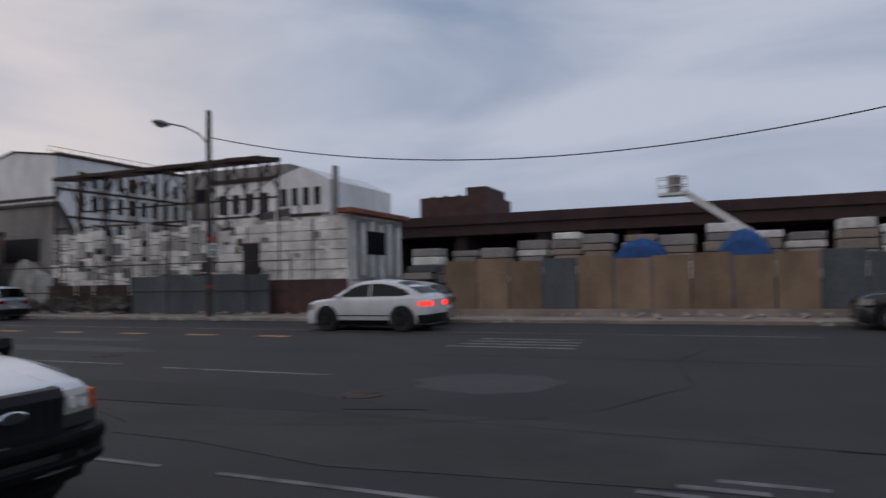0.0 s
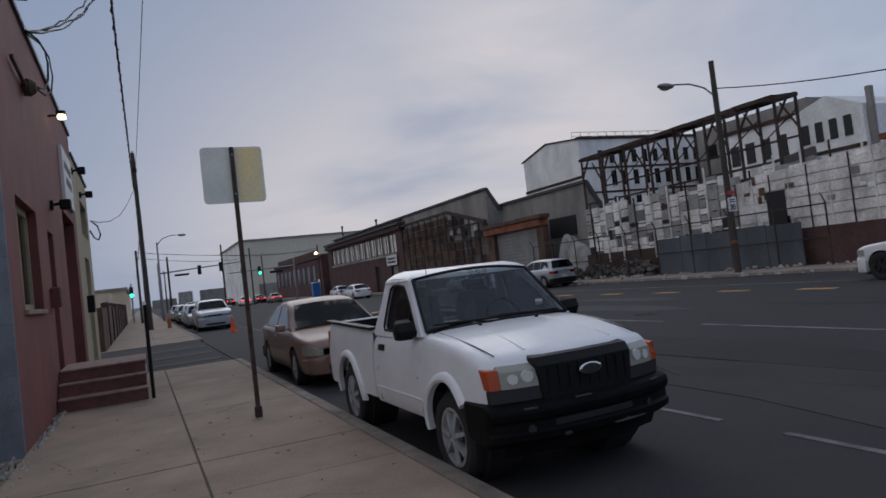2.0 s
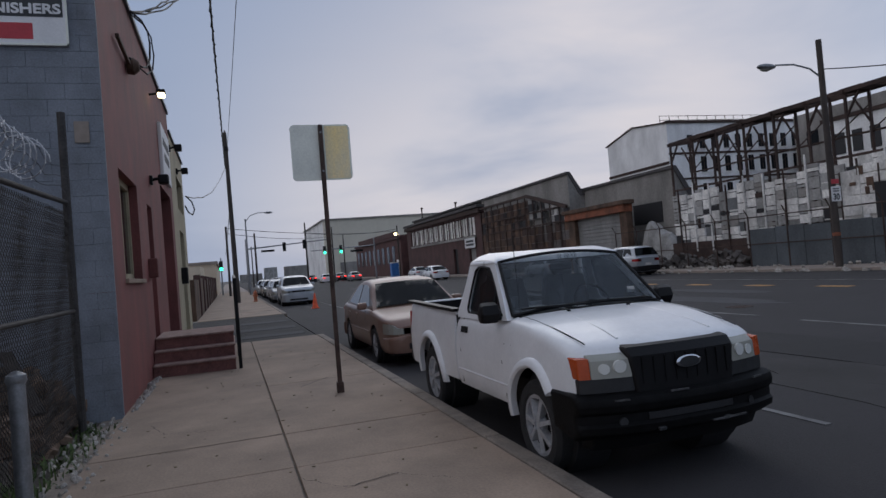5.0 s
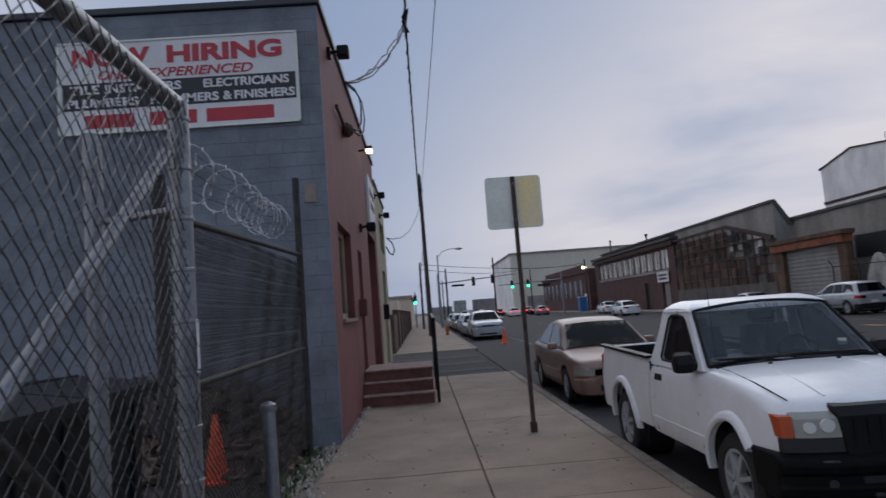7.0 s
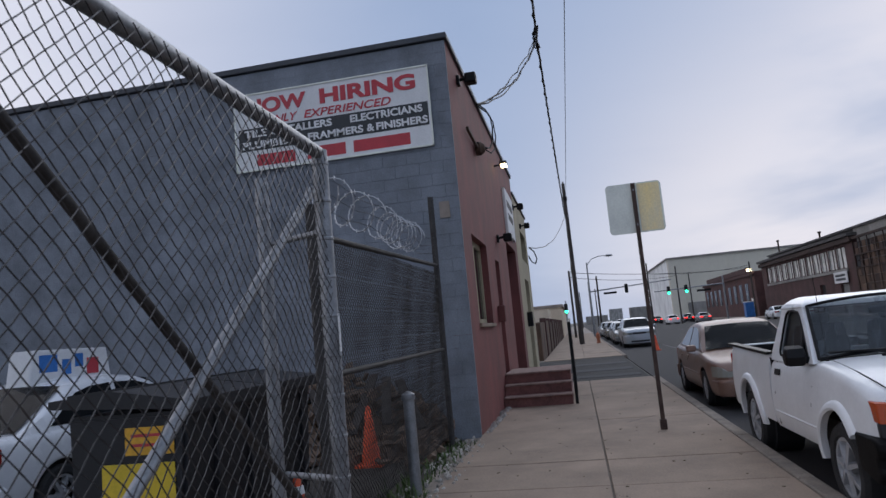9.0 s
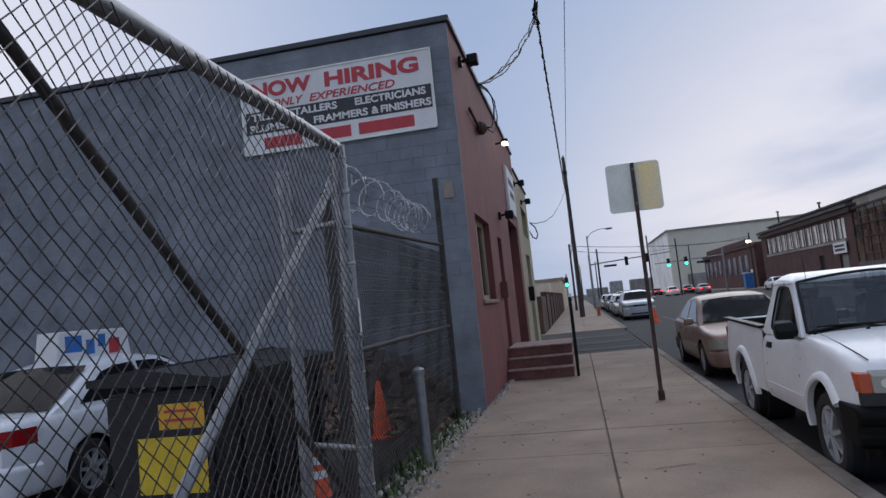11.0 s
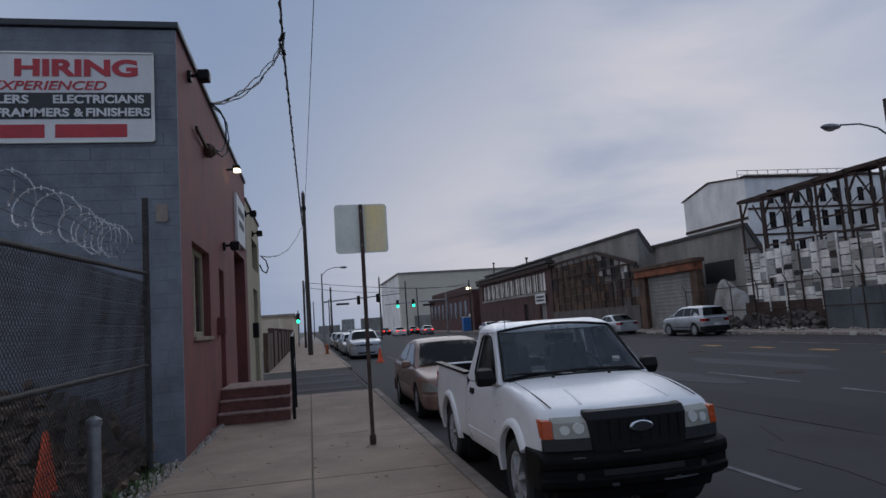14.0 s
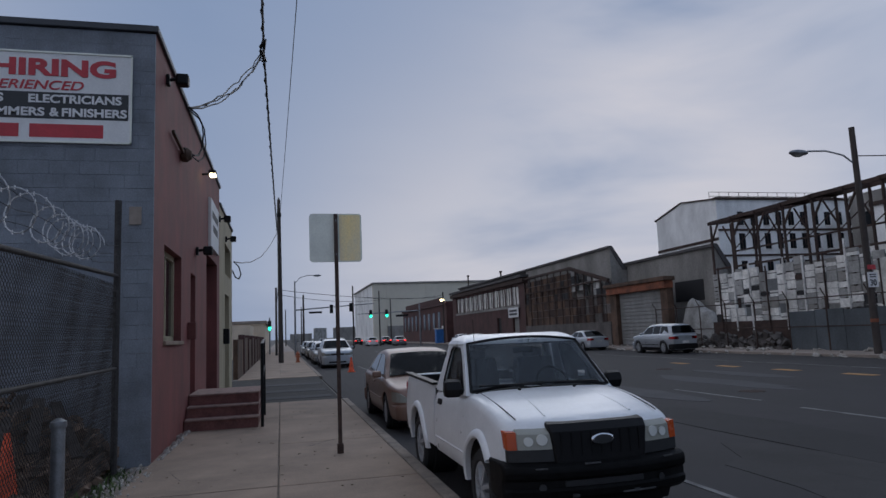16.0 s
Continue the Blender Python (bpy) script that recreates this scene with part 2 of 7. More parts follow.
M = dict(
    asphalt=mat("asphalt", (0.040, 0.038, 0.0395), 0.85, spec=0.25, var=0.28, scale=0.35, fine=60, bump=0.35),
    asphalt_dark=mat("asphalt_dark", (0.031, 0.03, 0.031), 0.85, spec=0.25, var=0.3, scale=0.8, fine=50, bump=0.4),
    asphalt_pale=mat("asphalt_pale", (0.066, 0.066, 0.07), 0.88, spec=0.25, var=0.2, scale=0.9, fine=50, bump=0.3),
    asphalt_old=mat("asphalt_old", (0.046, 0.044, 0.0435), 0.88, spec=0.25, var=0.35, scale=0.6, fine=50, bump=0.5),
    concrete=mat("concrete", (0.298, 0.222, 0.165), 0.85, var=0.3, scale=0.9, fine=45, bump=0.15, rnd=0.08),
    concrete_edge=mat("concrete_edge", (0.235, 0.195, 0.16), 0.88, var=0.4, scale=2.5, fine=45, bump=0.35, rnd=0.12),
    concrete_far=mat("concrete_far", (0.29, 0.245, 0.21), 0.88, var=0.3, scale=0.5, fine=10, bump=0.2),
    crumbled=mat("crumbled", (0.42, 0.39, 0.35), 0.95, var=0.45, scale=8, fine=60, bump=0.8),
    earth=mat("earth", (0.07, 0.06, 0.05), 0.95, var=0.5, scale=2, fine=40, bump=0.9),
    ground=mat("ground", (0.11, 0.105, 0.095), 0.95, var=0.4, scale=0.1, fine=2, bump=0.3),
    block_grey=mat("block_grey", (0.197, 0.217, 0.25), 0.8, var=0.34, scale=1.3, fine=45, bump=0.35, rnd=0.035),
    mortar_grey=mat("mortar_grey", (0.165, 0.184, 0.212), 0.9, var=0.2, scale=2, fine=60, bump=0.4),
    red_wall=mat("red_wall", (0.195, 0.06, 0.054), 0.75, var=0.3, scale=1.5, fine=30, bump=0.2, streak=0.5),
    red_dark=mat("red_dark", (0.13, 0.042, 0.037), 0.75, var=0.25, scale=1.5, fine=30, bump=0.2),
    step_red=mat("step_red", (0.17, 0.07, 0.06), 0.8, var=0.4, scale=5, fine=40, bump=0.3),
    step_worn=mat("step_worn", (0.30, 0.20, 0.17), 0.85, var=0.35, scale=6, fine=40, bump=0.3),
    cream=mat("cream", (0.42, 0.36, 0.24), 0.8, var=0.2, scale=1.2, fine=25, bump=0.2, streak=0.6),
    cream_pale=mat("cream_pale", (0.66, 0.55, 0.42), 0.8, var=0.15, scale=0.6, fine=10, bump=0.1, streak=0.5),
    roof_trim=mat("roof_trim", (0.05, 0.055, 0.065), 0.6, var=0.2, scale=2),
    white_paint=mat("white_paint", (0.72, 0.72, 0.72), 0.6, var=0.12, scale=1.2, streak=0.5, bump=0.05),
    white_wall=mat("white_wall", (0.80, 0.81, 0.81), 0.8, var=0.22, scale=0.35, fine=6, bump=0.1, streak=0.6),
    white_dirty=mat("white_dirty", (0.74, 0.73, 0.70), 0.8, var=0.45, scale=0.8, fine=8, bump=0.2, streak=0.5),
    tan_panel=mat("tan_panel", (0.60, 0.57, 0.48), 0.7, var=0.08, scale=0.05, fine=1, bump=0.05, streak=0.7),
    brick_dark=mat("brick_dark", (0.085, 0.045, 0.042), 0.9, var=0.35, scale=0.8, fine=14, bump=0.4),
    brick_red=mat("brick_red", (0.085, 0.04, 0.037), 0.9, var=0.35, scale=0.6, fine=12, bump=0.4),
    rust=mat("rust", (0.115, 0.072, 0.05), 0.9, 0.1, var=0.65, scale=0.9, fine=14, bump=0.4, streak=0.5),
    rust_dark=mat("rust_dark", (0.065, 0.042, 0.035), 0.85, 0.2, var=0.5, scale=1.2, fine=20, bump=0.3),
    grey_dark=mat("grey_dark", (0.11, 0.10, 0.095), 0.9, var=0.45, scale=0.9, fine=8, bump=0.3, streak=0.4),
    rust_red=mat("rust_red", (0.24, 0.085, 0.045), 0.85, 0.1, var=0.5, scale=1.5, fine=20, bump=0.3),
    grey_render=mat("grey_render", (0.265, 0.255, 0.24), 0.9, var=0.35, scale=0.4, fine=6, bump=0.3, streak=0.75),
    shingle=mat("shingle", (0.085, 0.08, 0.08), 0.9, var=0.3, scale=0.6, fine=8, bump=0.3),
    blue_grey=mat("blue_grey", (0.09, 0.105, 0.118), 0.7, 0.1, var=0.35, scale=0.7, fine=10, bump=0.2, streak=0.6),
    plywood=mat("plywood", (0.26, 0.185, 0.125), 0.85, var=0.3, scale=0.9, fine=20, bump=0.2, streak=0.6, rnd=0.2),
    timber=mat("timber", (0.06, 0.05, 0.045), 0.9, var=0.35, scale=4, fine=60, bump=0.4, streak=0.85),
    pane_grey=mat("pane_grey", (0.33, 0.33, 0.32), 0.8, var=0.4, scale=1.2, fine=10, bump=0.2, streak=0.5),
    shutter=mat("shutter", (0.25, 0.25, 0.245), 0.6, 0.2, var=0.3, scale=1, fine=12, bump=0.1, streak=0.7),
    # near-black, also put in place of shade inside openings
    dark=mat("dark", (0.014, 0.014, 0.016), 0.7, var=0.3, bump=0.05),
    black=mat("black", (0.022, 0.022, 0.024), 0.5, var=0.2, bump=0.05),
    tyre=mat("tyre", (0.02, 0.02, 0.021), 0.85, var=0.3, scale=6, bump=0.3),
    rim=mat("rim", (0.42, 0.43, 0.45), 0.4, 0.35, var=0.2, scale=8, bump=0.02),
    chrome=mat("chrome", (0.7, 0.71, 0.73), 0.15, 1.0, var=0.08, bump=0.0),
    steel=mat("steel", (0.27, 0.28, 0.295), 0.45, 0.7, var=0.3, scale=6, fine=60, bump=0.1),
    wire_mesh=mat("wire_mesh", (0.085, 0.088, 0.095), 0.45, 0.7, var=0.25, scale=5, bump=0.0),
    old_mesh=mat("old_mesh", (0.062, 0.058, 0.056), 0.7, 0.5, var=0.4, scale=5, bump=0.0),
    razor=mat("razor", (0.45, 0.46, 0.48), 0.4, 0.5, var=0.2, scale=9, bump=0.0),
    pole_rust=mat("pole_rust", (0.085, 0.055, 0.045), 0.75, 0.4, var=0.5, scale=6, fine=40, bump=0.2),
    sign_back=mat("sign_back", (0.76, 0.77, 0.69), 0.5, 0.2, var=0.12, scale=2.5, bump=0.02),
    sign_stain=mat("sign_stain", (0.86, 0.68, 0.32), 0.6, 0.0, var=0.25, scale=4, tint=(0.78, 0.72, 0.55), bump=0.02, streak=0.9),
    orange=mat("orange", (0.75, 0.10, 0.03), 0.6, var=0.25, scale=6, bump=0.05),
    red_text=mat("red_text", (0.48, 0.045, 0.06), 0.6, var=0.15, bump=0.0),
    board_black=mat("board_black", (0.035, 0.038, 0.042), 0.6, var=0.15, bump=0.0),
    road_white=mat("road_white", (0.17, 0.17, 0.165), 0.85, var=0.5, scale=1.6, fine=40, tint=(0.06, 0.06, 0.064), bump=0.2),
    road_yellow=mat("road_yellow", (0.48, 0.24, 0.06), 0.8, var=0.4, scale=3, fine=40, tint=(0.16, 0.11, 0.06), bump=0.2),
    tarp_blue=mat("tarp_blue", (0.035, 0.16, 0.46), 0.5, var=0.3, scale=1.5, bump=0.1),
    bin_plastic=mat("bin_plastic", (0.008, 0.009, 0.012), 0.5, var=0.3, scale=4, bump=0.1),
    yellow=mat("yellow", (0.64, 0.46, 0.03), 0.55, var=0.15, scale=5, bump=0.02),
    orange_label=mat("orange_label", (0.66, 0.36, 0.03), 0.55, var=0.2, scale=5, bump=0.02),
    leaf=mat("leaf", (0.07, 0.11, 0.028), 0.8, var=0.5, scale=12, bump=0.1),
    dry_leaf=mat("dry_leaf", (0.22, 0.17, 0.11), 0.9, var=0.5, scale=12, bump=0.1),
    rubble=mat("rubble", (0.145, 0.10, 0.072), 0.95, var=0.5, scale=5, fine=50, bump=0.5, rnd=0.5),
    bridge=mat("bridge", (0.058, 0.033, 0.033), 0.8, 0.2, var=0.35, scale=0.4, fine=6, bump=0.2),
    window_dark=glass("window_dark", (0.012, 0.014, 0.017), 0.12),
    car_glass=thin_glass("car_glass", (0.46, 0.49, 0.50), 0.11),
    tint_glass=glass("tint_glass", (0.005, 0.006, 0.007), 0.04),
    lens=glass("lens", (0.30, 0.30, 0.265), 0.12),
    lens_bright=glass("lens_bright", (0.62, 0.63, 0.60), 0.1),
    trim_grey=mat("trim_grey", (0.022, 0.023, 0.025), 0.55, var=0.25, scale=6, bump=0.05),
    scuff_grey=mat("scuff_grey", (0.07, 0.07, 0.073), 0.7, var=0.5, scale=20, tint=(0.02, 0.02, 0.02), bump=0.1),
    amber=mat("amber", (0.44, 0.065, 0.01), 0.25, var=0.15, bump=0.0),
    red_lens=mat("red_lens", (0.32, 0.012, 0.014), 0.2, var=0.15, bump=0.0),
    tail_on=glow("tail_on", (0.9, 0.05, 0.04), 1.0),
    head_on=glow("head_on", (1.0, 0.62, 0.28), 9.0),
    green_on=glow("green_on", (0.05, 0.95, 0.45), 3.0),
    lamp_on=glow("lamp_on", (1.0, 0.78, 0.42), 6.0),
    truck_white=paint("truck_white", (0.76, 0.77, 0.785), 0.32, 0.0, 0.07),
    car_white=paint("car_white", (0.70, 0.71, 0.73), 0.28, 0.0, 0.06),
    car_tan=paint("car_tan", (0.215, 0.125, 0.092), 0.42, 0.1, 0.12),
    car_silver=paint("car_silver", (0.40, 0.42, 0.45), 0.32, 0.5, 0.1),
    car_greige=paint("car_greige", (0.33, 0.325, 0.30), 0.35, 0.5, 0.1),
    car_grey=paint("car_grey", (0.20, 0.215, 0.235), 0.32, 0.5, 0.1),
    car_black=paint("car_black", (0.02, 0.021, 0.024), 0.25, 0.2, 0.15),
    bumper_black=mat("bumper_black", (0.006, 0.006, 0.0065), 0.55, spec=0.12, var=0.5, scale=9, fine=60, bump=0.12),
    trim_black=mat("trim_black", (0.0065, 0.0065, 0.0075), 0.5, spec=0.22, var=0.25, scale=5, bump=0.08),
    cabin=mat("cabin", (0.10, 0.10, 0.105), 0.85, var=0.2, bump=0.05),
    hydrant=mat("hydrant", (0.42, 0.13, 0.06), 0.6, var=0.3, scale=6),
)


# ---- building blocks ----
def box(bm, x0, x1, y0, y1, z0, z1, bevel=0.0):
    """A box between two corners, with its edges eased."""
    m = Matrix.LocRotScale(((x0 + x1) / 2, (y0 + y1) / 2, (z0 + z1) / 2), None, (abs(x1 - x0), abs(y1 - y0), abs(z1 - z0)))
    r = bmesh.ops.create_cube(bm, size=1, matrix=m)
    if bevel:
        es = {e for v in r["verts"] for e in v.link_edges}
        bmesh.ops.bevel(bm, geom=list(es), offset=bevel, segments=2, affect="EDGES", profile=0.5)
    return bm


def rod(bm, a, b, r, r2=None, seg=10):
    """A round bar from a to b."""
    a, b = Vector(a), Vector(b)
    d = b - a
    m = Matrix.Translation((a + b) / 2) @ d.to_track_quat("Z", "Y").to_matrix().to_4x4()
    bmesh.ops.create_cone(bm, cap_ends=True, segments=seg, radius1=r, radius2=r if r2 is None else r2, depth=d.length, matrix=m)
    return bm


def beam(bm, a, b, w, h):
    """A square bar from a to b."""
    a, b = Vector(a), Vector(b)
    d = b - a
    m = Matrix.Translation((a + b) / 2) @ d.to_track_quat("Z", "Y").to_matrix().to_4x4() @ Matrix.Diagonal((w, h, d.length, 1))
    bmesh.ops.create_cube(bm, size=1, matrix=m)
    return bm


def prism(bm, pts, axis, a, b):
    """A flat outline pushed through along an axis: pts are the other two coordinates."""
    def at(p, d):
        return (d, p[0], p[1]) if axis == "x" else (p[0], d, p[1]) if axis == "y" else (p[0], p[1], d)
    lo = [bm.verts.new(at(p, a)) for p in pts]
    hi = [bm.verts.new(at(p, b)) for p in pts]
    n = len(pts)
    fs = [bm.faces.new(lo), bm.faces.new(hi)]
    for i in range(n):
        fs.append(bm.faces.new((lo[i], lo[(i + 1) % n], hi[(i + 1) % n], hi[i])))
    bmesh.ops.recalc_face_normals(bm, faces=fs)
    return fs


def tube(bm, pts, r, seg=6):
    """A bent round bar or cable through points."""
    pts = [Vector(p) for p in pts]
    rings = []
    for i, p in enumerate(pts):
        d = (pts[min(i + 1, len(pts) - 1)] - pts[max(i - 1, 0)]).normalized()
        q = d.to_track_quat("Z", "Y")
        rings.append([bm.verts.new(p + q @ Vector((r * math.cos(6.2832 * k / seg), r * math.sin(6.2832 * k / seg), 0))) for k in range(seg)])
    for u, v in zip(rings, rings[1:]):
        for k in range(seg):
            bm.faces.new((u[k], u[(k + 1) % seg], v[(k + 1) % seg], v[k]))
    for ring in (rings[0], rings[-1]):
        bm.faces.new(ring)
    return bm


def mesh_of(bm, name, material, smooth=False):
    me = bpy.data.meshes.new(name)
    bmesh.ops.recalc_face_normals(bm, faces=bm.faces[:])
    bm.to_mesh(me)
    bm.free()
    me.materials.append(M[material] if isinstance(material, str) else material)
    if smooth:
        me.polygons.foreach_set("use_smooth", [True] * len(me.polygons))
        me.set_sharp_from_angle(angle=radians(35))
    return me


def thing(name, label, category, at=(0, 0, 0), group="", kind="", rz=0.0):
    ob = new(name)
    ob.empty_display_size = 0.1
    ob.matrix_basis = pose(*at, 0, 0, rz)
    return tagged(ob, label, category, group, kind)


def part(name, bm, material, parent, label="", smooth=False):
    ob = new(name, mesh_of(bm, name, material, smooth))
    ob.parent = parent
    return tagged(ob, label)


def solo(name, bm, material, label, category, kind="", group="", smooth=False):
    return tagged(new(name, mesh_of(bm, name, material, smooth)), label, category, group, kind)


def B():
    return bmesh.new()

# ---- ground, road, pavements ----
def lathe_disc(x, y, r):
    bm = rod(B(), (x, y, -0.2), (x, y, -0.119), r, seg=24)
    for k in range(-2, 3):
        box(bm, x - 0.22, x + 0.22, y + 0.1 * k - 0.015, y + 0.1 * k + 0.015, -0.12, -0.114)
    return bm



KERB, FAR = 3.61, 26.0
solo("ground", box(B(), -1500, 1500, -1500, 1500, -0.6, -0.16), "ground", "bare grey ground of the district", "ground", "structure")
solo("road", box(B(), -600, 160, KERB - 0.02, FAR + 0.02, -0.5, -0.13), "asphalt", "worn dark asphalt avenue", "road", "structure")


def marking(name, x0, x1, y0, y1, material, label, z=-0.13):
    return solo(name, box(B(), x0, x1, y0, y1, z - 0.02, z + 0.0085), material, label, "road marking", "structure")


for x in (-10.4, -7.3, -4.3, -13.6, -17.0):
    marking("road_marking", x, x + 1.15, 18.95, 19.3, "road_yellow", "faded yellow dash along the middle of the road")
for k in range(7):
    marking("road_marking", -6.0 - 12 * k, -2.6 - 12 * k, 12.2, 12.32, "road_white", "faded white lane dash")
marking("road_marking", -1.2, 2.9, 12.0, 12.12, "road_white", "faded white lane dash")
marking("road_marking", 14.0, 17.0, 12.0, 12.12, "road_white", "faded white lane dash")
for a, b in ((-2.0, -0.4), (2.0, 4.6), (5.3, 7.6), (-9, -5.5), (-16, -12), (-30, -22), (-52, -40)):
    marking("road_marking", a, b, 6.28, 6.36, "road_white", "worn white parking lane line")
marking("road_marking", -60, 12, 21.5, 21.58, "road_white", "worn white edge line")
for i in range(4):
    marking("road_marking", 3.0 + 0.07 * i, 6.3 - 0.06 * i, 17.35 + 0.7 * i, 17.56 + 0.7 * i, "road_white", "worn white hatched road marking")
for i in range(3):
    marking("road_marking", 8.95 + 0.3 * i, 9.5 + 0.45 * i, 7.0 + 0.25 * i, 7.1 + 0.25 * i, "road_white", "scraped white paint on asphalt")


def patch(name, cx, cy, rx, ry, material, label, seed):
    top = -0.1285 + 0.0012 * seed
    random.seed(seed)
    bm = B()
    pts = [(cx + rx * (1 + random.uniform(-0.16, 0.16)) * math.cos(a), cy + ry * (1 + random.uniform(-0.16, 0.16)) * math.sin(a)) for a in [6.2832 * i / 18 for i in range(18)]]
    prism(bm, pts, "z", -0.16, top)
    return solo(name, bm, material, label, "road patch", "structure")


patch("road_patch", 6.0, 12.0, 1.25, 1.1, "asphalt_pale", "pale repaired patch in the asphalt", 1)
patch("road_patch", -7.5, 14.6, 3.2, 0.7, "asphalt_pale", "pale repaired patch in the asphalt", 2)
patch("road_patch", -9.5, 17.0, 2.6, 0.5, "asphalt_pale", "pale repaired patch in the asphalt", 3)
patch("road_patch", 7.0, 8.2, 5.0, 1.3, "asphalt_old", "browned worn patch in the asphalt", 4)
patch("road_patch", -6.5, 11.2, 3.2, 0.6, "asphalt_pale", "pale repaired patch in the asphalt", 5)
patch("road_patch", 1.0, 9.6, 4.5, 0.8, "asphalt_dark", "dark resurfaced strip in the asphalt", 6)

# near pavement: bed, kerb stones and slabs
near = solo("pavement", box(B(), -8.4, 60, -0.25, KERB - 0.17, -0.4, -0.03), "concrete_edge", "pale concrete pavement with worn joints", "pavement", "structure")
far_near = solo("pavement", box(B(), -320, -20.0, -0.25, KERB - 0.17, -0.4, -0.03), "concrete_edge", "pale concrete pavement beyond the driveway", "pavement", "structure")
bm = B()
prism(bm, [(-8.4, -0.02), (-9.6, -0.06), (-18.6, -0.06), (-20.0, -0.02), (-20.0, -0.4), (-8.4, -0.4)], "y", -0.25, KERB - 0.17)
solo("driveway", bm, "asphalt_old", "patched asphalt driveway across the pavement", "driveway", "structure")
for k, (x0, x1) in enumerate(((-9.9, -10.8), (-12.4, -13.5), (-15.6, -16.6))):
    solo("driveway_strip", box(B(), x0, x1, 0.1, 3.3, -0.09, -0.052), "asphalt_pale", "pale strip across the driveway", "driveway", "structure")


def slab(parent, x0, x1, y0, y1, dz=0.0):
    bm = box(B(), x0, x1, y0, y1, -0.06, dz, 0.008)
    return part("slab", bm, "concrete", parent)


def kerb_stone(parent, x0, x1, y0, y1):
    return part("kerb_stone", box(B(), x0, x1, y0, y1, -0.45, 0.0, 0.025), "concrete_edge", parent)


JOINT = 1.78
xs = [60, 40, 22, 15.0, 11.2, 7.45, 3.55, 2.3, -0.9, -4.7, -8.4]
for a, b in zip(xs, xs[1:]):
    slab(near, b + 0.006, a - 0.006, 0.0, JOINT - 0.01, random.uniform(-0.003, 0.003))
    slab(near, b + 0.006, a - 0.006, JOINT + 0.01, KERB - 0.185, random.uniform(-0.003, 0.003))
for i in range(14):
    kerb_stone(near, -8.4 + 2.4 * i + 0.006, -8.4 + 2.4 * (i + 1) - 0.006, KERB - 0.17, KERB)
x = -20.0
for i in range(16):
    slab(far_near, x - 3.9, x - 0.012, 0.0, JOINT - 0.01, random.uniform(-0.004, 0.004))
    slab(far_near, x - 3.9, x - 0.012, JOINT + 0.01, KERB - 0.185, random.uniform(-0.004, 0.004))
    kerb_stone(far_near, x - 3.9, x - 0.012, KERB - 0.17, KERB)
    x -= 3.9
solo("pavement", box(B(), -320, x, -0.25, KERB, -0.4, 0.0), "concrete_far", "far stretch of concrete pavement", "pavement", "structure")
# cracks in the slabs and tar seams in the road


def crack(name, pts, w, z, material, label, kind="structure"):
    bm = B()
    random.seed(len(pts) * 7 + int(pts[0][0] * 10))
    fine = []
    for a, b in zip(pts, pts[1:]):
        for k in range(6):
            t = k / 6
            fine.append((a[0] + (b[0] - a[0]) * t + random.uniform(-0.02, 0.02), a[1] + (b[1] - a[1]) * t + random.uniform(-0.02, 0.02)))
    fine.append(pts[-1])
    lo = [bm.verts.new((p[0] - w * random.uniform(0.3, 1), p[1] - w * random.uniform(0.3, 1), z)) for p in fine]
    hi = [bm.verts.new((p[0] + w * random.uniform(0.3, 1), p[1] + w * random.uniform(0.3, 1), z)) for p in fine]
    for i in range(len(fine) - 1):
        bm.faces.new((lo[i], lo[i + 1], hi[i + 1], hi[i]))
    return solo(name, bm, material, label, "crack", kind)


for pts in ([(4.6, 2.9), (4.2, 2.5), (4.3, 2.05), (3.9, 1.8)], [(2.3, 0.1), (2.35, 0.9), (2.28, 1.77)], [(-0.4, 2.2), (-1.0, 2.7), (-1.2, 3.35)], [(6.2, 0.3), (5.6, 0.8), (5.5, 1.3)], [(0.9, 0.4), (1.5, 0.6), (1.7, 1.2)]):
    crack("pavement_crack", pts, 0.006, 0.0045, "asphalt_dark", "thin dark crack in the pavement")
for pts in ([(-30, 8.9), (-18, 9.0), (-6, 8.8), (4, 9.05), (14, 8.9)], [(-24, 15.6), (-10, 15.5), (2, 15.75), (16, 15.6)], [(2.5, 6.6), (3.6, 8.0), (5.2, 8.4), (7.6, 9.6)], [(8, 10.0), (9.2, 12.6), (8.7, 15.5), (9.4, 19.0)], [(-12, 9.2), (-11.4, 12.0), (-12.3, 15.2)]):
    crack("tar_seam", pts, 0.028, -0.1215, "asphalt_dark", "dark tar seam in the asphalt")
for i in range(3):
    solo("manhole_cover", lathe_disc(4.5 - 9 * i, 10.4 + 3.1 * i, 0.33), "rust_dark", "round iron manhole cover in the road", "manhole cover", "structure")
# far pavement
far_pave = solo("pavement", box(B(), -320, 160, FAR + 0.2, 29.6, -0.4, 0.0), "concrete_far", "littered concrete pavement along the derelict lots", "pavement", "structure")
for i in range(30):
    part("kerb_stone", box(B(), -60 + 3 * i + 0.01, -57 + 3 * i - 0.01, FAR, FAR + 0.2, -0.45, 0.01, 0.03), "concrete_far", far_pave)
# crossing street at the lights
solo("side_road", box(B(), -96, -84, 29.6, 200, -0.4, -0.12), "asphalt", "dark asphalt side street", "road", "structure")
# lot beside the grey building
solo("lot", box(B(), 0.0, 60, -40, -0.25, -0.4, -0.04), "earth", "bare gravelly lot behind the fence", "ground", "structure")

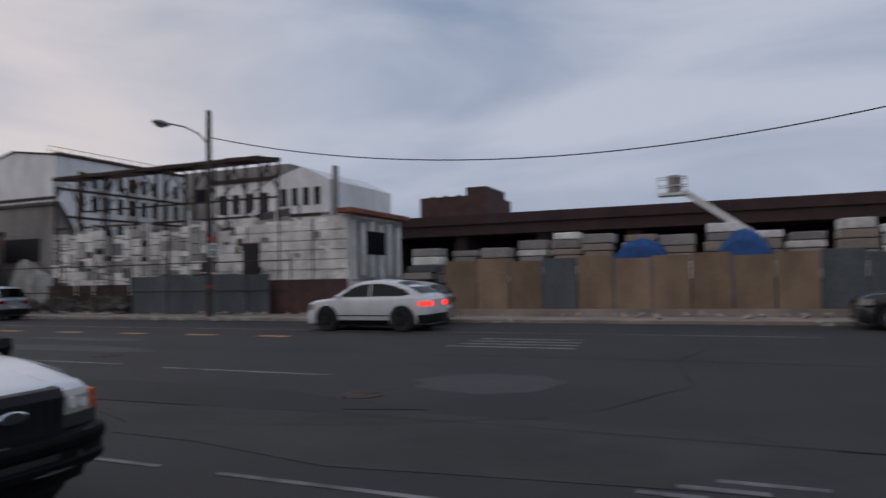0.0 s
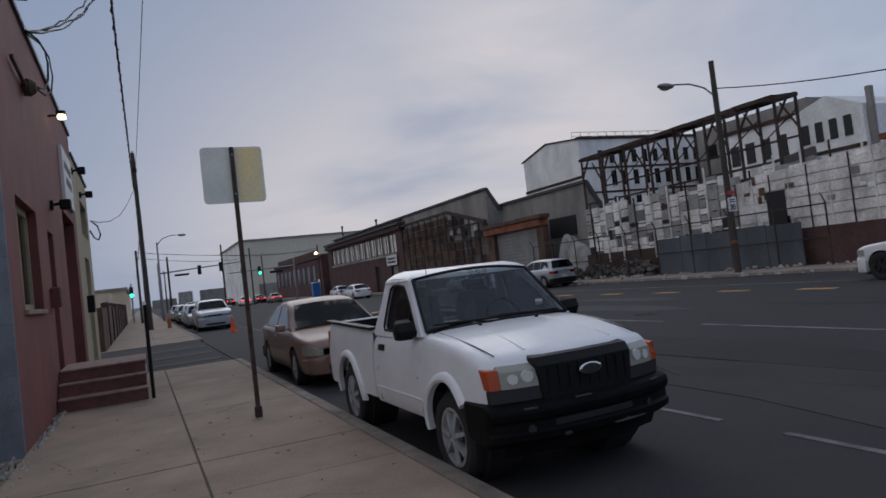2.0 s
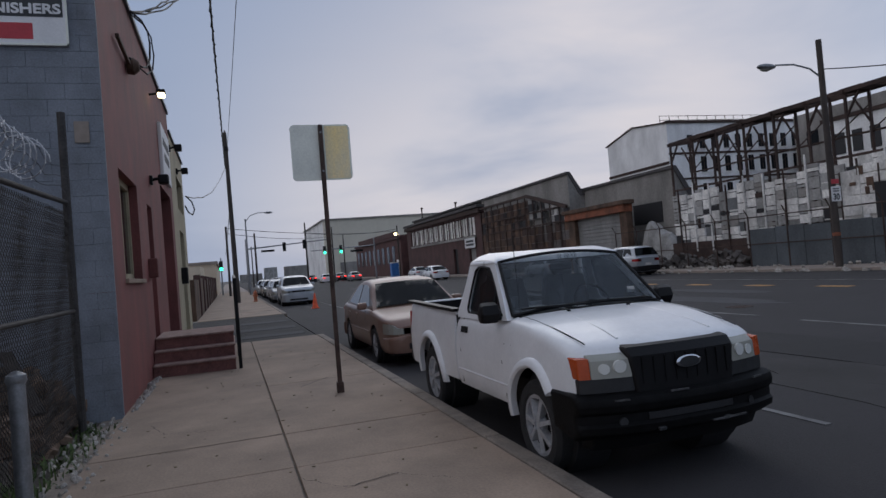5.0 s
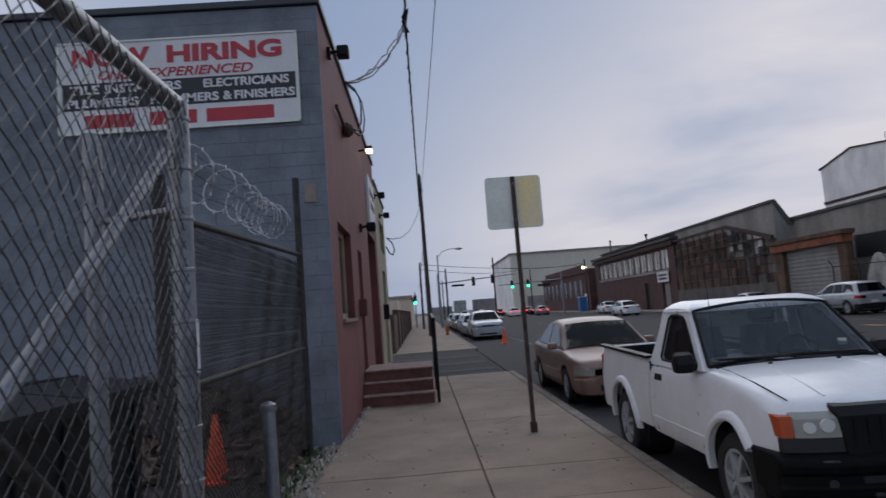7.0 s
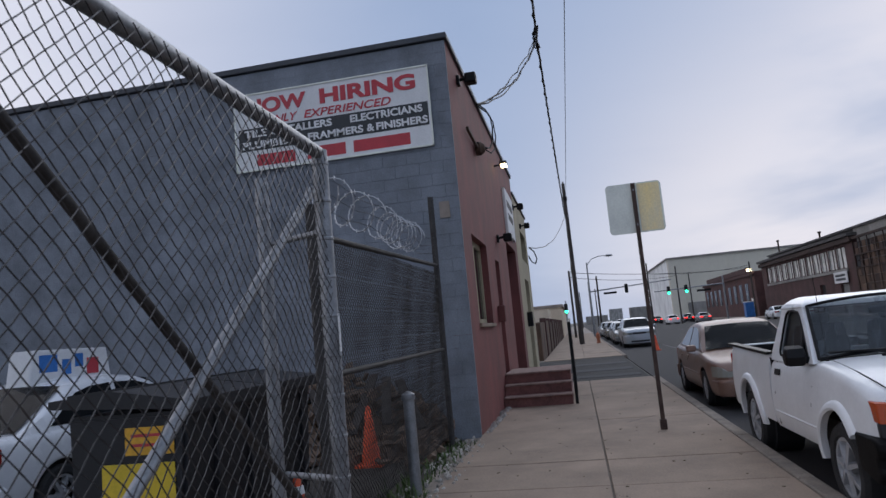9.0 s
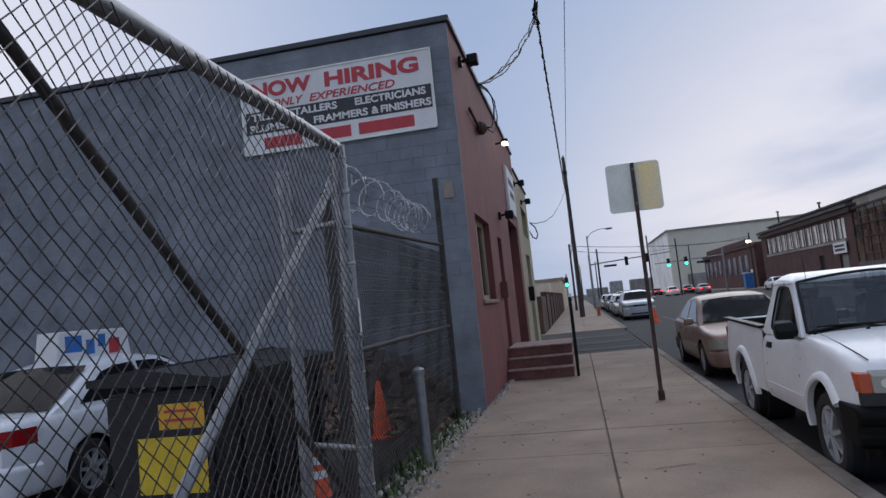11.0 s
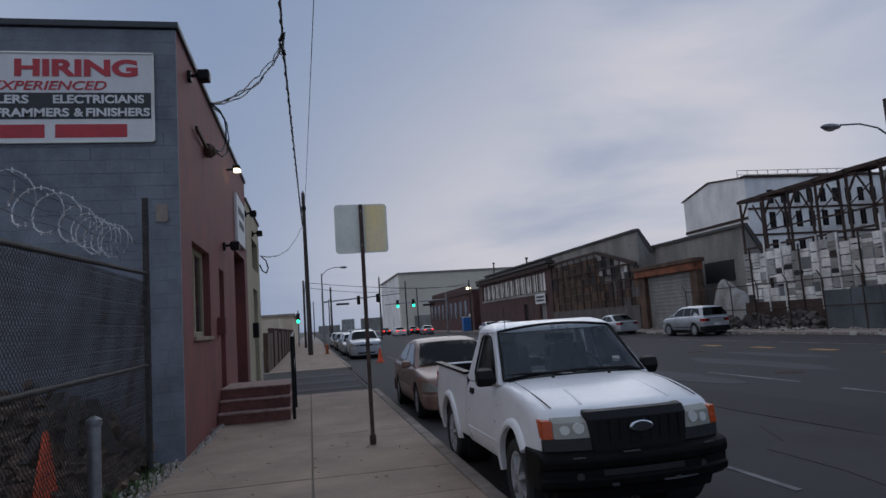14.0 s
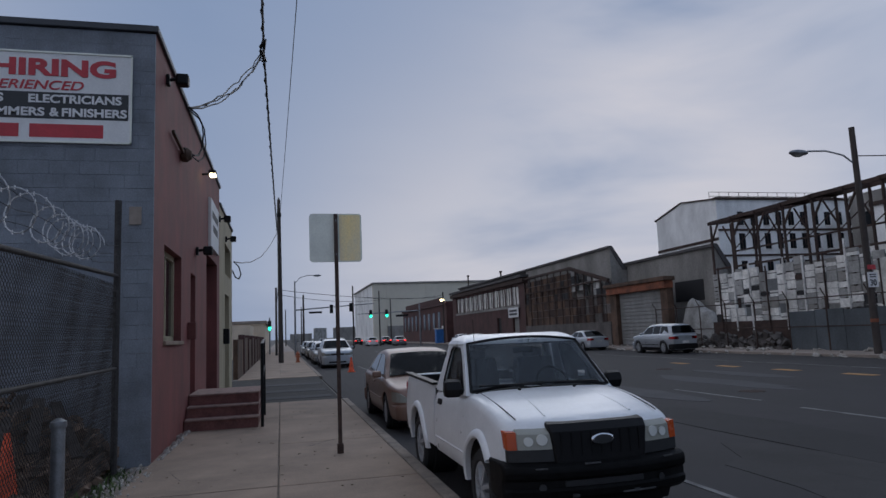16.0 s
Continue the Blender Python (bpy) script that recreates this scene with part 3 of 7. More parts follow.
# ---- grey block building with red front ----
H = 6.45
bld = thing("commercial_building", "single-storey block building, grey side and dull red front", "building", kind="structure")
part("side_wall", box(B(), -0.33, -0.066, -22.0, -0.3, -0.2, H), "mortar_grey", bld, "grey painted concrete block wall")
FRONT_OPEN = [(-2.95, -1.0, 1.73, 3.3), (-5.1, -4.3, 0.56, 3.15), (-10.3, -7.4, 0.0, 3.95)]


def wall_with_openings(x0, x1, z0, z1, y0, y1, openings):
    """A wall along x with rectangular holes through it."""
    bm = B()
    cuts = sorted({x0, x1, *[o[0] for o in openings], *[o[1] for o in openings]})
    for a, b in zip(cuts, cuts[1:]):
        mid = (a + b) / 2
        holes = sorted([(o[2], o[3]) for o in openings if o[0] < mid < o[1]])
        z = z0
        for h0, h1 in holes:
            if h0 > z:
                box(bm, a, b, y0, y1, z, h0)
            z = h1
        if z1 > z:
            box(bm, a, b, y0, y1, z, z1)
    bmesh.ops.remove_doubles(bm, verts=bm.verts[:], dist=0.0005)
    return bm


part("front_wall", wall_with_openings(-11.1, -0.062, -0.2, H, -0.3, 0.0, FRONT_OPEN), "red_wall", bld, "dull red rendered front wall")
part("rear_wall", box(B(), -11.1, -0.33, -22.0, -21.7, -0.2, H), "mortar_grey", bld)
part("party_wall", box(B(), -11.1, -10.8, -21.7, -0.3, -0.2, H), "mortar_grey", bld)
part("roof", box(B(), -10.8, -0.33, -21.7, -0.3, H - 0.5, H - 0.3), "roof_trim", bld)
bm = B()
box(bm, -0.36, 0.05, -22.05, 0.05, H, H + 0.1, 0.01)
box(bm, -11.1, -0.36, -0.33, 0.05, H, H + 0.1, 0.01)
part("roof_edge", bm, "roof_trim", bld, "dark metal roof edge")
# window with cream frame and pale sill
win = part("window", box(B(), -2.93, -1.02, -0.2, -0.17, 1.75, 3.28), "window_dark", bld, "dark shop window in a cream frame")
bm = B()
for x in (-2.95, -1.08, -2.02):
    box(bm, x, x + 0.08, -0.24, -0.13, 1.73, 3.3)
box(bm, -2.95, -1.0, -0.24, -0.13, 1.73, 1.82)
box(bm, -2.95, -1.0, -0.24, -0.13, 3.2, 3.3)
part("window_frame", bm, "cream", win)
part("window_sill", box(B(), -3.0, -0.95, -0.13, 0.05, 1.66, 1.73, 0.01), "concrete", win)
door = part("door", box(B(), -5.1, -4.3, -0.26, -0.2, 0.56, 3.15), "red_dark", bld, "tall narrow door with a pale glazed panel")
part("door_glass", box(B(), -4.98, -4.42, -0.2, -0.19, 1.0, 2.9), "window_dark", door)
part("door_notice", box(B(), -4.9, -4.5, -0.188, -0.182, 1.5, 1.9), "white_paint", door)
part("letter_box", box(B(), -4.1, -3.85, 0.0, 0.16, 1.75, 2.1, 0.02), "red_dark", bld, "dark red letter box")
# recessed entrance
rec = part("entrance_recess", box(B(), -10.3, -7.4, -1.3, -1.2, 0.0, 3.95), "red_dark", bld, "dark recessed entrance")
part("roller_door", box(B(), -10.1, -7.6, -1.2, -1.16, 0.0, 3.2), "shutter", rec)
# white signboard over the entrance, lettering unreadable
sb = part("signboard", box(B(), -10.0, -7.8, 0.0, 0.08, 4.2, 5.5, 0.01), "white_paint", bld, "white signboard")
for i, (a, b, z) in enumerate(((-9.7, -8.1, 5.0), (-9.6, -8.3, 4.65))):
    part("lettering_bar", box(B(), a, b, 0.078, 0.084, z, z + 0.2), "board_black", sb)
# blocks of the side wall: a hundred and fifty near the corner as parts, the rest joined
block_me = {}


def block_mesh(w, h):
    key = (round(w, 3), round(h, 3))
    if key not in block_me:
        block_me[key] = mesh_of(box(B(), -0.06, 0.0, -w, 0.0, 0.0, h, 0.003), "block", "block_grey")
    return block_me[key]


# ---- cream neighbour ----
nb = thing("cream_building", "narrow cream rendered building beside the red front", "building", kind="structure")
part("front_wall", wall_with_openings(-16.7, -11.1, -0.2, 5.95, -0.3, -0.005, [(-15.9, -13.3, 4.0, 5.05), (-15.2, -13.3, 0.0, 3.3)]), "cream", nb)
part("back_rooms", box(B(), -16.7, -11.1, -14, -0.9, -0.2, 5.7), "cream", nb)
# near-black sheet behind the hole, in place of the unlit room
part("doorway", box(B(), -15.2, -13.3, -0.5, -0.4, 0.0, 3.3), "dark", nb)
part("window", box(B(), -15.9, -13.3, -0.24, -0.2, 4.0, 5.05), "window_dark", nb)
part("roof_edge", box(B(), -16.75, -11.1, -0.33, 0.05, 5.95, 6.03, 0.01), "roof_trim", nb)
part("meter_box", box(B(), -12.9, -12.6, -0.005, 0.18, 1.6, 2.1, 0.02), "trim_black", nb)
# low wall with brick bays beyond the driveway, then a pale shed
lw = thing("boundary_wall", "low brown timber and brick wall along the pavement", "wall", kind="structure")
for i in range(9):
    x = -21.0 - 5.0 * i
    part("wall_panel", box(B(), x - 4.6, x, -0.25, -0.05, -0.1, 1.75 + 0.1 * (i % 2)), "rust", lw)
    part("pier", box(B(), x - 5.0, x - 4.6, -0.3, 0.02, -0.1, 2.0, 0.02), "brick_dark", lw)
sh = thing("pale_building", "low pale building down the street", "building", kind="structure")
part("wall", box(B(), -105, -72, -22, 0.0, -0.1, 3.6), "cream_pale", sh)
part("roof_edge", box(B(), -105.2, -71.8, -22.2, 0.2, 3.6, 3.95), "concrete_far", sh)
part("upper_wall", box(B(), -69, -60, -30, -1.2, -0.1, 3.2), "cream_pale", sh)

# ---- far side: derelict row from the gable to the lights ----
FY = 29.0
row = thing("long_brick_building", "long dark brick works building with a strip of pale windows", "building", kind="structure")
part("front_wall", wall_with_openings(-94.5, -61.5, -0.1, 7.6, FY, FY + 0.4, [(-92, -63.5, 4.55, 6.75), (-72, -70.3, 0.0, 3.2), (-66, -63.8, 0.0, 3.0)]), "brick_dark", row)
part("end_wall", box(B(), -61.9, -61.5, FY + 0.4, FY + 18, -0.1, 7.6), "brick_dark", row)
part("far_wall", box(B(), -94.5, -94.1, FY + 0.4, FY + 18, -0.1, 7.6), "brick_dark", row)
part("roof", box(B(), -94.8, -61.3, FY - 0.5, FY + 18, 7.6, 7.9), "shingle", row)
part("cornice", box(B(), -94.8, -61.2, FY - 0.35, FY + 0.02, 7.0, 7.5, 0.03), "rust_dark", row)
for i in range(12):
    a = -92 + 28.5 * i / 12
    w = part("window", box(B(), a + 0.15, a + 2.2, FY + 0.15, FY + 0.25, 4.6, 6.7), "white_dirty", row, "pale boarded window")
    part("mullion", box(B(), a + 1.1, a + 1.22, FY + 0.08, FY + 0.15, 4.6, 6.7), "rust_dark", w)
    part("pier", box(B(), a - 0.1, a + 0.15, FY - 0.08, FY + 0.0, 4.3, 7.0), "brick_dark", row)
part("sill_band", box(B(), -92.2, -63.3, FY - 0.12, FY, 4.2, 4.5), "grey_render", row)
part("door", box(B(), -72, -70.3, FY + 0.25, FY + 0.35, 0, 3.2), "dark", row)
part("door", box(B(), -66, -63.8, FY + 0.25, FY + 0.35, 0, 3.0), "shutter", row)
sg = part("signboard", box(B(), -66.6, -63.2, FY - 0.3, FY - 0.22, 3.1, 4.25), "white_paint", row, "white signboard with dark lettering")
for z in (3.75, 3.35):
    part("lettering_bar", box(B(), -66.2, -63.6, FY - 0.31, FY - 0.302, z, z + 0.25), "board_black", sg)
for x, h in ((-90, 10.2), (-74, 9.3)):
    bm = rod(B(), (x, FY + 1.5, 7.5), (x, FY + 1.5, h), 0.11)
    rod(bm, (x, FY + 1.5, h), (x, FY + 1.5, h + 0.2), 0.2)
    part("chimney_pipe", bm, "rust_dark", row)

gb = thing("sawtooth_shed", "tall grey rendered shed with a sawtooth roof", "building", kind="structure")
part("front_wall", box(B(), -62.0, -41.9, FY + 0.5, FY + 0.8, -0.1, 8.3), "grey_render", gb)
bm = B()
prism(bm, [(FY + 0.5, -0.1), (FY + 0.5, 8.3), (FY + 1.6, 6.5), (FY + 9, 6.2), (FY + 9, -0.1)], "x", -41.9, -41.6)
part("end_wall", bm, "grey_render", gb)
bm = B()
prism(bm, [(FY + 0.3, 8.3), (FY + 0.3, 8.5), (FY + 0.7, 8.5), (FY + 1.9, 6.6), (FY + 9.2, 6.4), (FY + 9.2, 6.2), (FY + 1.6, 6.4), (FY + 0.5, 8.3)], "x", -92, -41.5)
part("roof", bm, "shingle", gb)
ru = thing("rusted_frontage", "derelict frontage of rusted sheeting and broken glazing", "building", kind="structure")
part("low_wall", box(B(), -61.3, -41.2, FY - 0.1, FY + 0.3, -0.1, 2.0), "grey_dark", ru, "stained grey dado wall")
random.seed(23)


def eave(x):
    return 7.3 if x < -49 else 7.3 - (x + 49) * 0.24


# rows of rusted sheets below, a grid of dark and pale panes above
for i in range(14):
    a = -61.2 + 0.88 * i
    z = 2.0
    for h in (0.8, 0.75, 0.85):
        part("rusted_sheet", box(B(), a, a + 0.86, FY + 0.03 * random.random(), FY + 0.12, z, z + h - 0.03), random.choice(("rust", "rust", "rust", "rust_dark")), ru)
        z += h
    for h in (0.62, 0.62, 0.62, 0.62):
        part("pane", box(B(), a + 0.04, a + 0.82, FY + 0.05, FY + 0.1, z + 0.03, z + h - 0.03), random.choice(("rust_dark", "rust", "rust_dark", "dark", "rust")), ru)
        z += h
for i in range(9):
    a = -48.9 + 0.86 * i
    z, top = 2.0, eave(a) - 0.2
    while z < top - 0.3:
        h = min(0.75, top - z)
        m_ = random.choice(("rust_dark", "rust", "grey_dark", "rust_dark")) if z < 4.2 else random.choice(("dark", "dark", "pane_grey", ""))
        if m_:
            part("pane", box(B(), a + 0.04, a + 0.8, FY + 0.05, FY + 0.1, z + 0.02, z + h - 0.03), m_, ru)
        z += h
for i in range(13):
    x = -61.3 + 1.7 * i
    part("post", box(B(), x - 0.06, x + 0.06, FY - 0.06, FY, 2.0, eave(x)), "rust_dark", ru)
part("rail", beam(B(), (-61.3, FY - 0.04, 7.3), (-49, FY - 0.04, 7.3), 0.22, 0.22), "rust_dark", ru)
part("rail", beam(B(), (-49, FY - 0.04, 7.3), (-41.2, FY - 0.04, 5.5), 0.22, 0.3), "rust_dark", ru)
for z in (4.35, 5.6):
    part("rail", beam(B(), (-61.3, FY - 0.04, z), (-41.2 if z < 5 else -42.5, FY - 0.04, z), 0.13, 0.13), "rust_dark", ru)
part("white_panel", box(B(), -44.4, -43.2, FY + 0.1, FY + 0.2, 4.4, 6.0), "white_dirty", ru)
gr = thing("garage_front", "rolling garage door under a rusted red lintel", "building", kind="structure")
part("roller_door", box(B(), -40.0, -33.3, FY + 0.25, FY + 0.33, -0.1, 4.2), "shutter", gr, "grey dented rolling door")
part("pier", box(B(), -41.0, -40.0, FY - 0.1, FY + 0.4, -0.1, 5.0), "rust", gr)
part("pier", box(B(), -33.3, -32.4, FY - 0.1, FY + 0.4, -0.1, 4.8), "rust", gr)
part("lintel", box(B(), -41.2, -32.3, FY - 0.35, FY + 0.4, 4.2, 4.75, 0.04), "rust_red", gr)
part("lintel_cap", box(B(), -41.4, -32.1, FY - 0.5, FY + 0.45, 4.75, 5.05, 0.03), "rust", gr)
for i in range(14):
    part("slat", box(B(), -39.9, -33.4, FY + 0.2, FY + 0.25, 0.05 + 0.29 * i, 0.30 + 0.29 * i, 0.03), "shutter", gr)
# grey shed with a second sawtooth roof behind the garage
cs = thing("sawtooth_shed", "low grey rendered shed with a sawtooth roof", "building", kind="structure")
part("front_wall", box(B(), -46.0, -29.8, FY + 2.0, FY + 2.3, -0.1, 6.8), "grey_render", cs)
bm = B()
prism(bm, [(FY + 2.0, -0.1), (FY + 2.0, 6.8), (FY + 3.1, 5.0), (FY + 9, 4.8), (FY + 9, -0.1)], "x", -29.8, -29.5)
part("end_wall", bm, "grey_render", cs)
bm = B()
prism(bm, [(FY + 1.8, 6.8), (FY + 1.8, 7.0), (FY + 2.2, 7.0), (FY + 3.4, 5.1), (FY + 9.2, 4.9), (FY + 9.2, 4.7), (FY + 3.1, 4.9), (FY + 2.0, 6.8)], "x", -46.3, -29.4)
part("roof", bm, "shingle", cs)
# near-black sheet on the solid wall, coloured as a shaded opening
part("opening", box(B(), -34.5, -31.0, FY + 1.95, FY + 2.0, 3.2, 4.7), "dark", cs)
random.seed(41)
bm = B()
grid = []
for i in range(15):
    u = i / 14
    row_ = []
    for j in range(9):
        v = j / 8
        edge = min(1.0, 4 * min(u, 1 - u) + 0.05) * min(1.0, 3.5 * min(v, 1 - v) + 0.05)
        h = (3.3 - 1.0 * u + 0.25 * math.sin(7 * u)) * edge ** 0.5
        row_.append(bm.verts.new((-32.3 + 4.0 * u, FY + 0.5 + 1.4 * v, -0.05 if edge < 0.1 else h + random.uniform(-0.12, 0.12))))
    grid.append(row_)
for i in range(14):
    for j in range(8):
        bm.faces.new((grid[i][j], grid[i + 1][j], grid[i + 1][j + 1], grid[i][j + 1]))
solo("covered_mound", bm, "pane_grey", "tall heap under pale sheeting beside the garage", "heap", smooth=False)
bm = B()
for i in range(420):
    x, y = random.uniform(-33.0, -20.2), FY - 0.35 + random.uniform(-0.25, 0.6)
    sz = random.uniform(0.08, 0.34)
    m = pose(x, y, random.random() * (0.35 + 0.5 * abs(math.sin(0.9 * x))), random.uniform(0, 60), random.uniform(0, 60), random.uniform(0, 180)) @ Matrix.Diagonal((sz * 1.7, sz, sz * 0.6, 1))
    bmesh.ops.create_cube(bm, size=1, matrix=m)
solo("rubble_strip", bm, "grey_dark", "broken masonry and scrap along the works fence", "rubble", "stuff")
ds = thing("dark_shed", "low shed roof inside the burnt-out works", "building", kind="structure")
bm = B()
prism(bm, [(-29, -0.1), (-29, 5.2), (-19, 6.3), (-18, 5.4), (-18, -0.1)], "y", FY + 12, FY + 12.4)
part("wall", bm, "grey_render", ds)
part("roof", beam(B(), (-29.3, FY + 12.2, 5.25), (-18.9, FY + 12.2, 6.42), 0.2, 0.9), "shingle", ds)
# ---- white loft building behind ----
lo = thing("loft_building", "tall white painted brick loft building with rows of windows", "building", kind="structure")
LX, LY = -68.0, 60.0
bm = B()
prism(bm, [(-83.0, -0.1), (-83.0, 17.7), (-76.0, 19.2), (LX, 18.2), (LX, -0.1)], "y", LY, LY + 46)
part("wall", bm, "white_wall", lo)
part("roof_edge", box(B(), LX - 0.6, LX + 0.25, LY - 0.1, LY + 46, 18.2, 18.55), "rust_dark", lo)
part("band", box(B(), -83.05, LX, LY - 0.12, LY - 0.004, 12.6, 13.0), "rust_dark", lo)
for z in (13.85, 10.3):
    part("band", box(B(), LX + 0.004, LX + 0.12, LY, LY + 46, z, z + 0.28), "rust_dark", lo)
bm = B()
beam(bm, (-83.3, LY - 0.05, 17.75), (-76.0, LY - 0.05, 19.3), 0.25, 0.2)
beam(bm, (-76.0, LY - 0.05, 19.3), (LX, LY - 0.05, 18.3), 0.25, 0.2)
part("gable_trim", bm, "rust_dark", lo)
for z, h in ((14.6, 1.95), (11.3, 2.2), (7.6, 2.1)):
    for i in range(20):
        y = LY + 3.2 + 2.05 * i
        w = part("window", box(B(), LX - 0.1, LX + 0.03, y, y + 0.95, z, z + h), "window_dark", lo)
        part("window_sill", box(B(), LX + 0.03, LX + 0.15, y - 0.08, y + 1.03, z - 0.15, z), "white_dirty", w)
        part("window_frame", box(B(), LX + 0.031, LX + 0.06, y + 0.42, y + 0.5, z, z + h), "rust_dark", w)
bm = B()
for i in range(14):
    rod(bm, (LX - 2 + 0.2 * (i % 2), LY + 0.5 + 1.6 * i, 18.5), (LX - 2, LY + 0.5 + 1.6 * i, 19.7), 0.04, seg=5)
for z in (19.1, 19.7):
    rod(bm, (LX - 2, LY + 0.5, z), (LX - 2, LY + 22, z), 0.04, seg=5)
part("roof_railing", bm, "rust_dark", lo)
tb = thing("grey_annex", "grey rendered annex beside the loft building", "building", kind="structure")
part("wall", box(B(), -62, -44, 76, 90, -0.1, 17.5), "grey_render", tb)
for i in range(3):
    part("window", box(B(), -60 + 4 * i, -58.2 + 4 * i, 75.93, 76.0, 13.0, 15.0), "window_dark", tb)
# white wing with a gable end at its right
wg = thing("white_gable_building", "white painted gabled wing with dark windows", "building", kind="structure")
part("wall", box(B(), -30.5, -23.6, 46, 56, -0.1, 9.9), "white_wall", wg)
bm = B()
prism(bm, [(-23.6, -0.1), (-23.6, 9.9), (-20.9, 10.7), (-18.4, 9.5), (-18.4, -0.1)], "y", 45.6, 56)
part("gable_wall", bm, "white_wall", wg)
part("roof_edge", box(B(), -30.7, -23.6, 45.8, 56.2, 9.9, 10.2), "rust_dark", wg)
for i in range(4):
    part("window", box(B(), -22.9 + 1.05 * i, -22.35 + 1.05 * i, 45.53, 45.6, 7.6, 9.0), "window_dark", wg)
for i in range(8, 12):
    part("window", box(B(), -41.2 + 1.45 * i, -40.4 + 1.45 * i, 45.93, 46.0, 7.3, 8.9), "window_dark", wg)
for i in range(8, 12):
    part("window", box(B(), -41.2 + 1.45 * i, -40.4 + 1.45 * i, 45.93, 46.0, 4.2, 5.8), "window_dark", wg)
part("band", box(B(), -30.5, -18.4, 45.5, 45.6, 6.7, 6.95), "rust_dark", wg)
part("chimney", box(B(), -18.35, -18.0, 46, 46.35, -0.1, 10.6), "grey_render", wg)

# ---- the burnt-out works: steel frame, patched white wall, blue-grey hoarding ----
sf = thing("steel_frame", "rusted steel frame of a roofless works", "steel frame", kind="structure")
FX = [-28.0 + 2.2 * i for i in range(8)]
RY = FY + 2.3
for x in FX:
    part("column", box(B(), x - 0.055, x + 0.055, FY + 0.75, FY + 0.87, 0, 8.0), "rust_dark", sf)
    part("column", box(B(), x - 0.055, x + 0.055, RY, RY + 0.12, 0, 8.15), "rust_dark", sf)
    part("rafter", beam(B(), (x, FY + 0.6, 8.1), (x, RY + 0.2, 8.3), 0.12, 0.2), "rust_dark", sf)
    part("knee_brace", beam(B(), (x, FY + 0.8, 6.9), (x + 0.75, FY + 0.8, 8.0), 0.09, 0.09), "rust_dark", sf)
    part("knee_brace", beam(B(), (x, RY + 0.1, 6.6), (x - 0.9, RY + 0.1, 8.1), 0.08, 0.08), "rust_dark", sf)
for a, b in zip(FX, FX[1:]):
    part("edge_beam", beam(B(), (a, FY + 0.75, 8.15), (b, FY + 0.75, 8.15), 0.14, 0.2), "rust_dark", sf)
    part("edge_beam", beam(B(), (a, RY + 0.1, 8.3), (b, RY + 0.1, 8.3), 0.14, 0.24), "rust_dark", sf)
    part("tie", beam(B(), (a, RY + 0.1, 6.25), (b, RY + 0.1, 6.25), 0.08, 0.1), "rust_dark", sf)
    part("tie", beam(B(), (a, FY + 0.8, 5.05), (b, FY + 0.8, 5.05), 0.08, 0.12), "rust_dark", sf)
    part("sway_brace", beam(B(), (a, RY + 0.1, 6.3), (b, RY + 0.1, 7.6), 0.05, 0.05), "rust_dark", sf)
for i in (1, 3, 4, 6):
    part("deck_scrap", box(B(), FX[i] - 0.3, FX[i] + 0.9, FY + 0.8, RY, 8.24, 8.3), "rust_dark", sf)
pw = thing("patched_wall", "burnt-out front wall of white panels with missing panes", "wall", kind="structure")
random.seed(11)
for i in range(5, 34):
    x = -31.5 + 0.72 * i
    top = 4.75 + 0.15 * math.sin(i) + (0.3 if i % 5 == 0 else 0)
    z = 1.6
    while z < top - 0.2:
        h = random.choice((0.18, 0.25, 0.35, 0.5, 0.6))
        h = min(h, top - z)
        r = random.random()
        material = "white_dirty" if r < 0.5 else "pane_grey" if r < 0.72 else "grey_render" if r < 0.82 else "dark" if r < 0.89 else "rust_dark"
        if r < 0.93:
            part("panel", box(B(), x + random.uniform(0, 0.05), x + 0.69, FY + 0.5 + random.uniform(0, 0.08), FY + 0.64, z, z + h - random.uniform(0.02, 0.08)), material, pw)
        z += h
    if i % 2 == 0:
        part("mullion", box(B(), x - 0.04, x + 0.02, FY + 0.42, FY + 0.5, 1.0, top + random.uniform(0.1, 0.6)), "white_dirty" if i % 3 else "rust_dark", pw)
part("base", box(B(), -28.2, -7.2, FY + 0.5, FY + 0.7, -0.1, 1.6), "rust_dark", pw)
for i in range(3):
    part("inner_wall", box(B(), -31 + 6 * i, -26 + 6 * i, FY + 9 + i, FY + 9.4 + i, -0.1, 5.6 + 0.5 * (i % 2)), "white_dirty" if i % 2 else "grey_render", pw)
yb = thing("corrugated_shed", "peeling white corrugated shed with an orange-brown eave", "building", kind="structure")
bm = B()
prism(bm, [(-15.0, -0.1), (-15.0, 4.3), (-7.0, 4.85), (-7.0, -0.1)], "y", FY + 0.3, FY + 0.5)
part("front_wall", bm, "white_dirty", yb)
part("side_wall", box(B(), -7.2, -7.0, FY + 0.5, 35.0, -0.1, 4.85), "white_dirty", yb)
part("eave", box(B(), -7.35, -6.5, FY - 0.2, 35.2, 4.85, 5.1, 0.03), "rust_red", yb, "orange-brown rusted eave")
part("side_sheet", box(B(), -7.0, -6.97, FY + 0.5, 34.8, 1.6, 4.7), "pane_grey", yb)
for i in range(11):
    part("side_strip", box(B(), -6.97, -6.945, FY + 0.55 + 0.48 * i, FY + 0.98 + 0.48 * i, 1.65 + 0.1 * (i % 3), 4.62 - 0.07 * (i % 4)), ("white_dirty", "pane_grey", "white_dirty", "grey_render")[i * 7 % 4], yb)
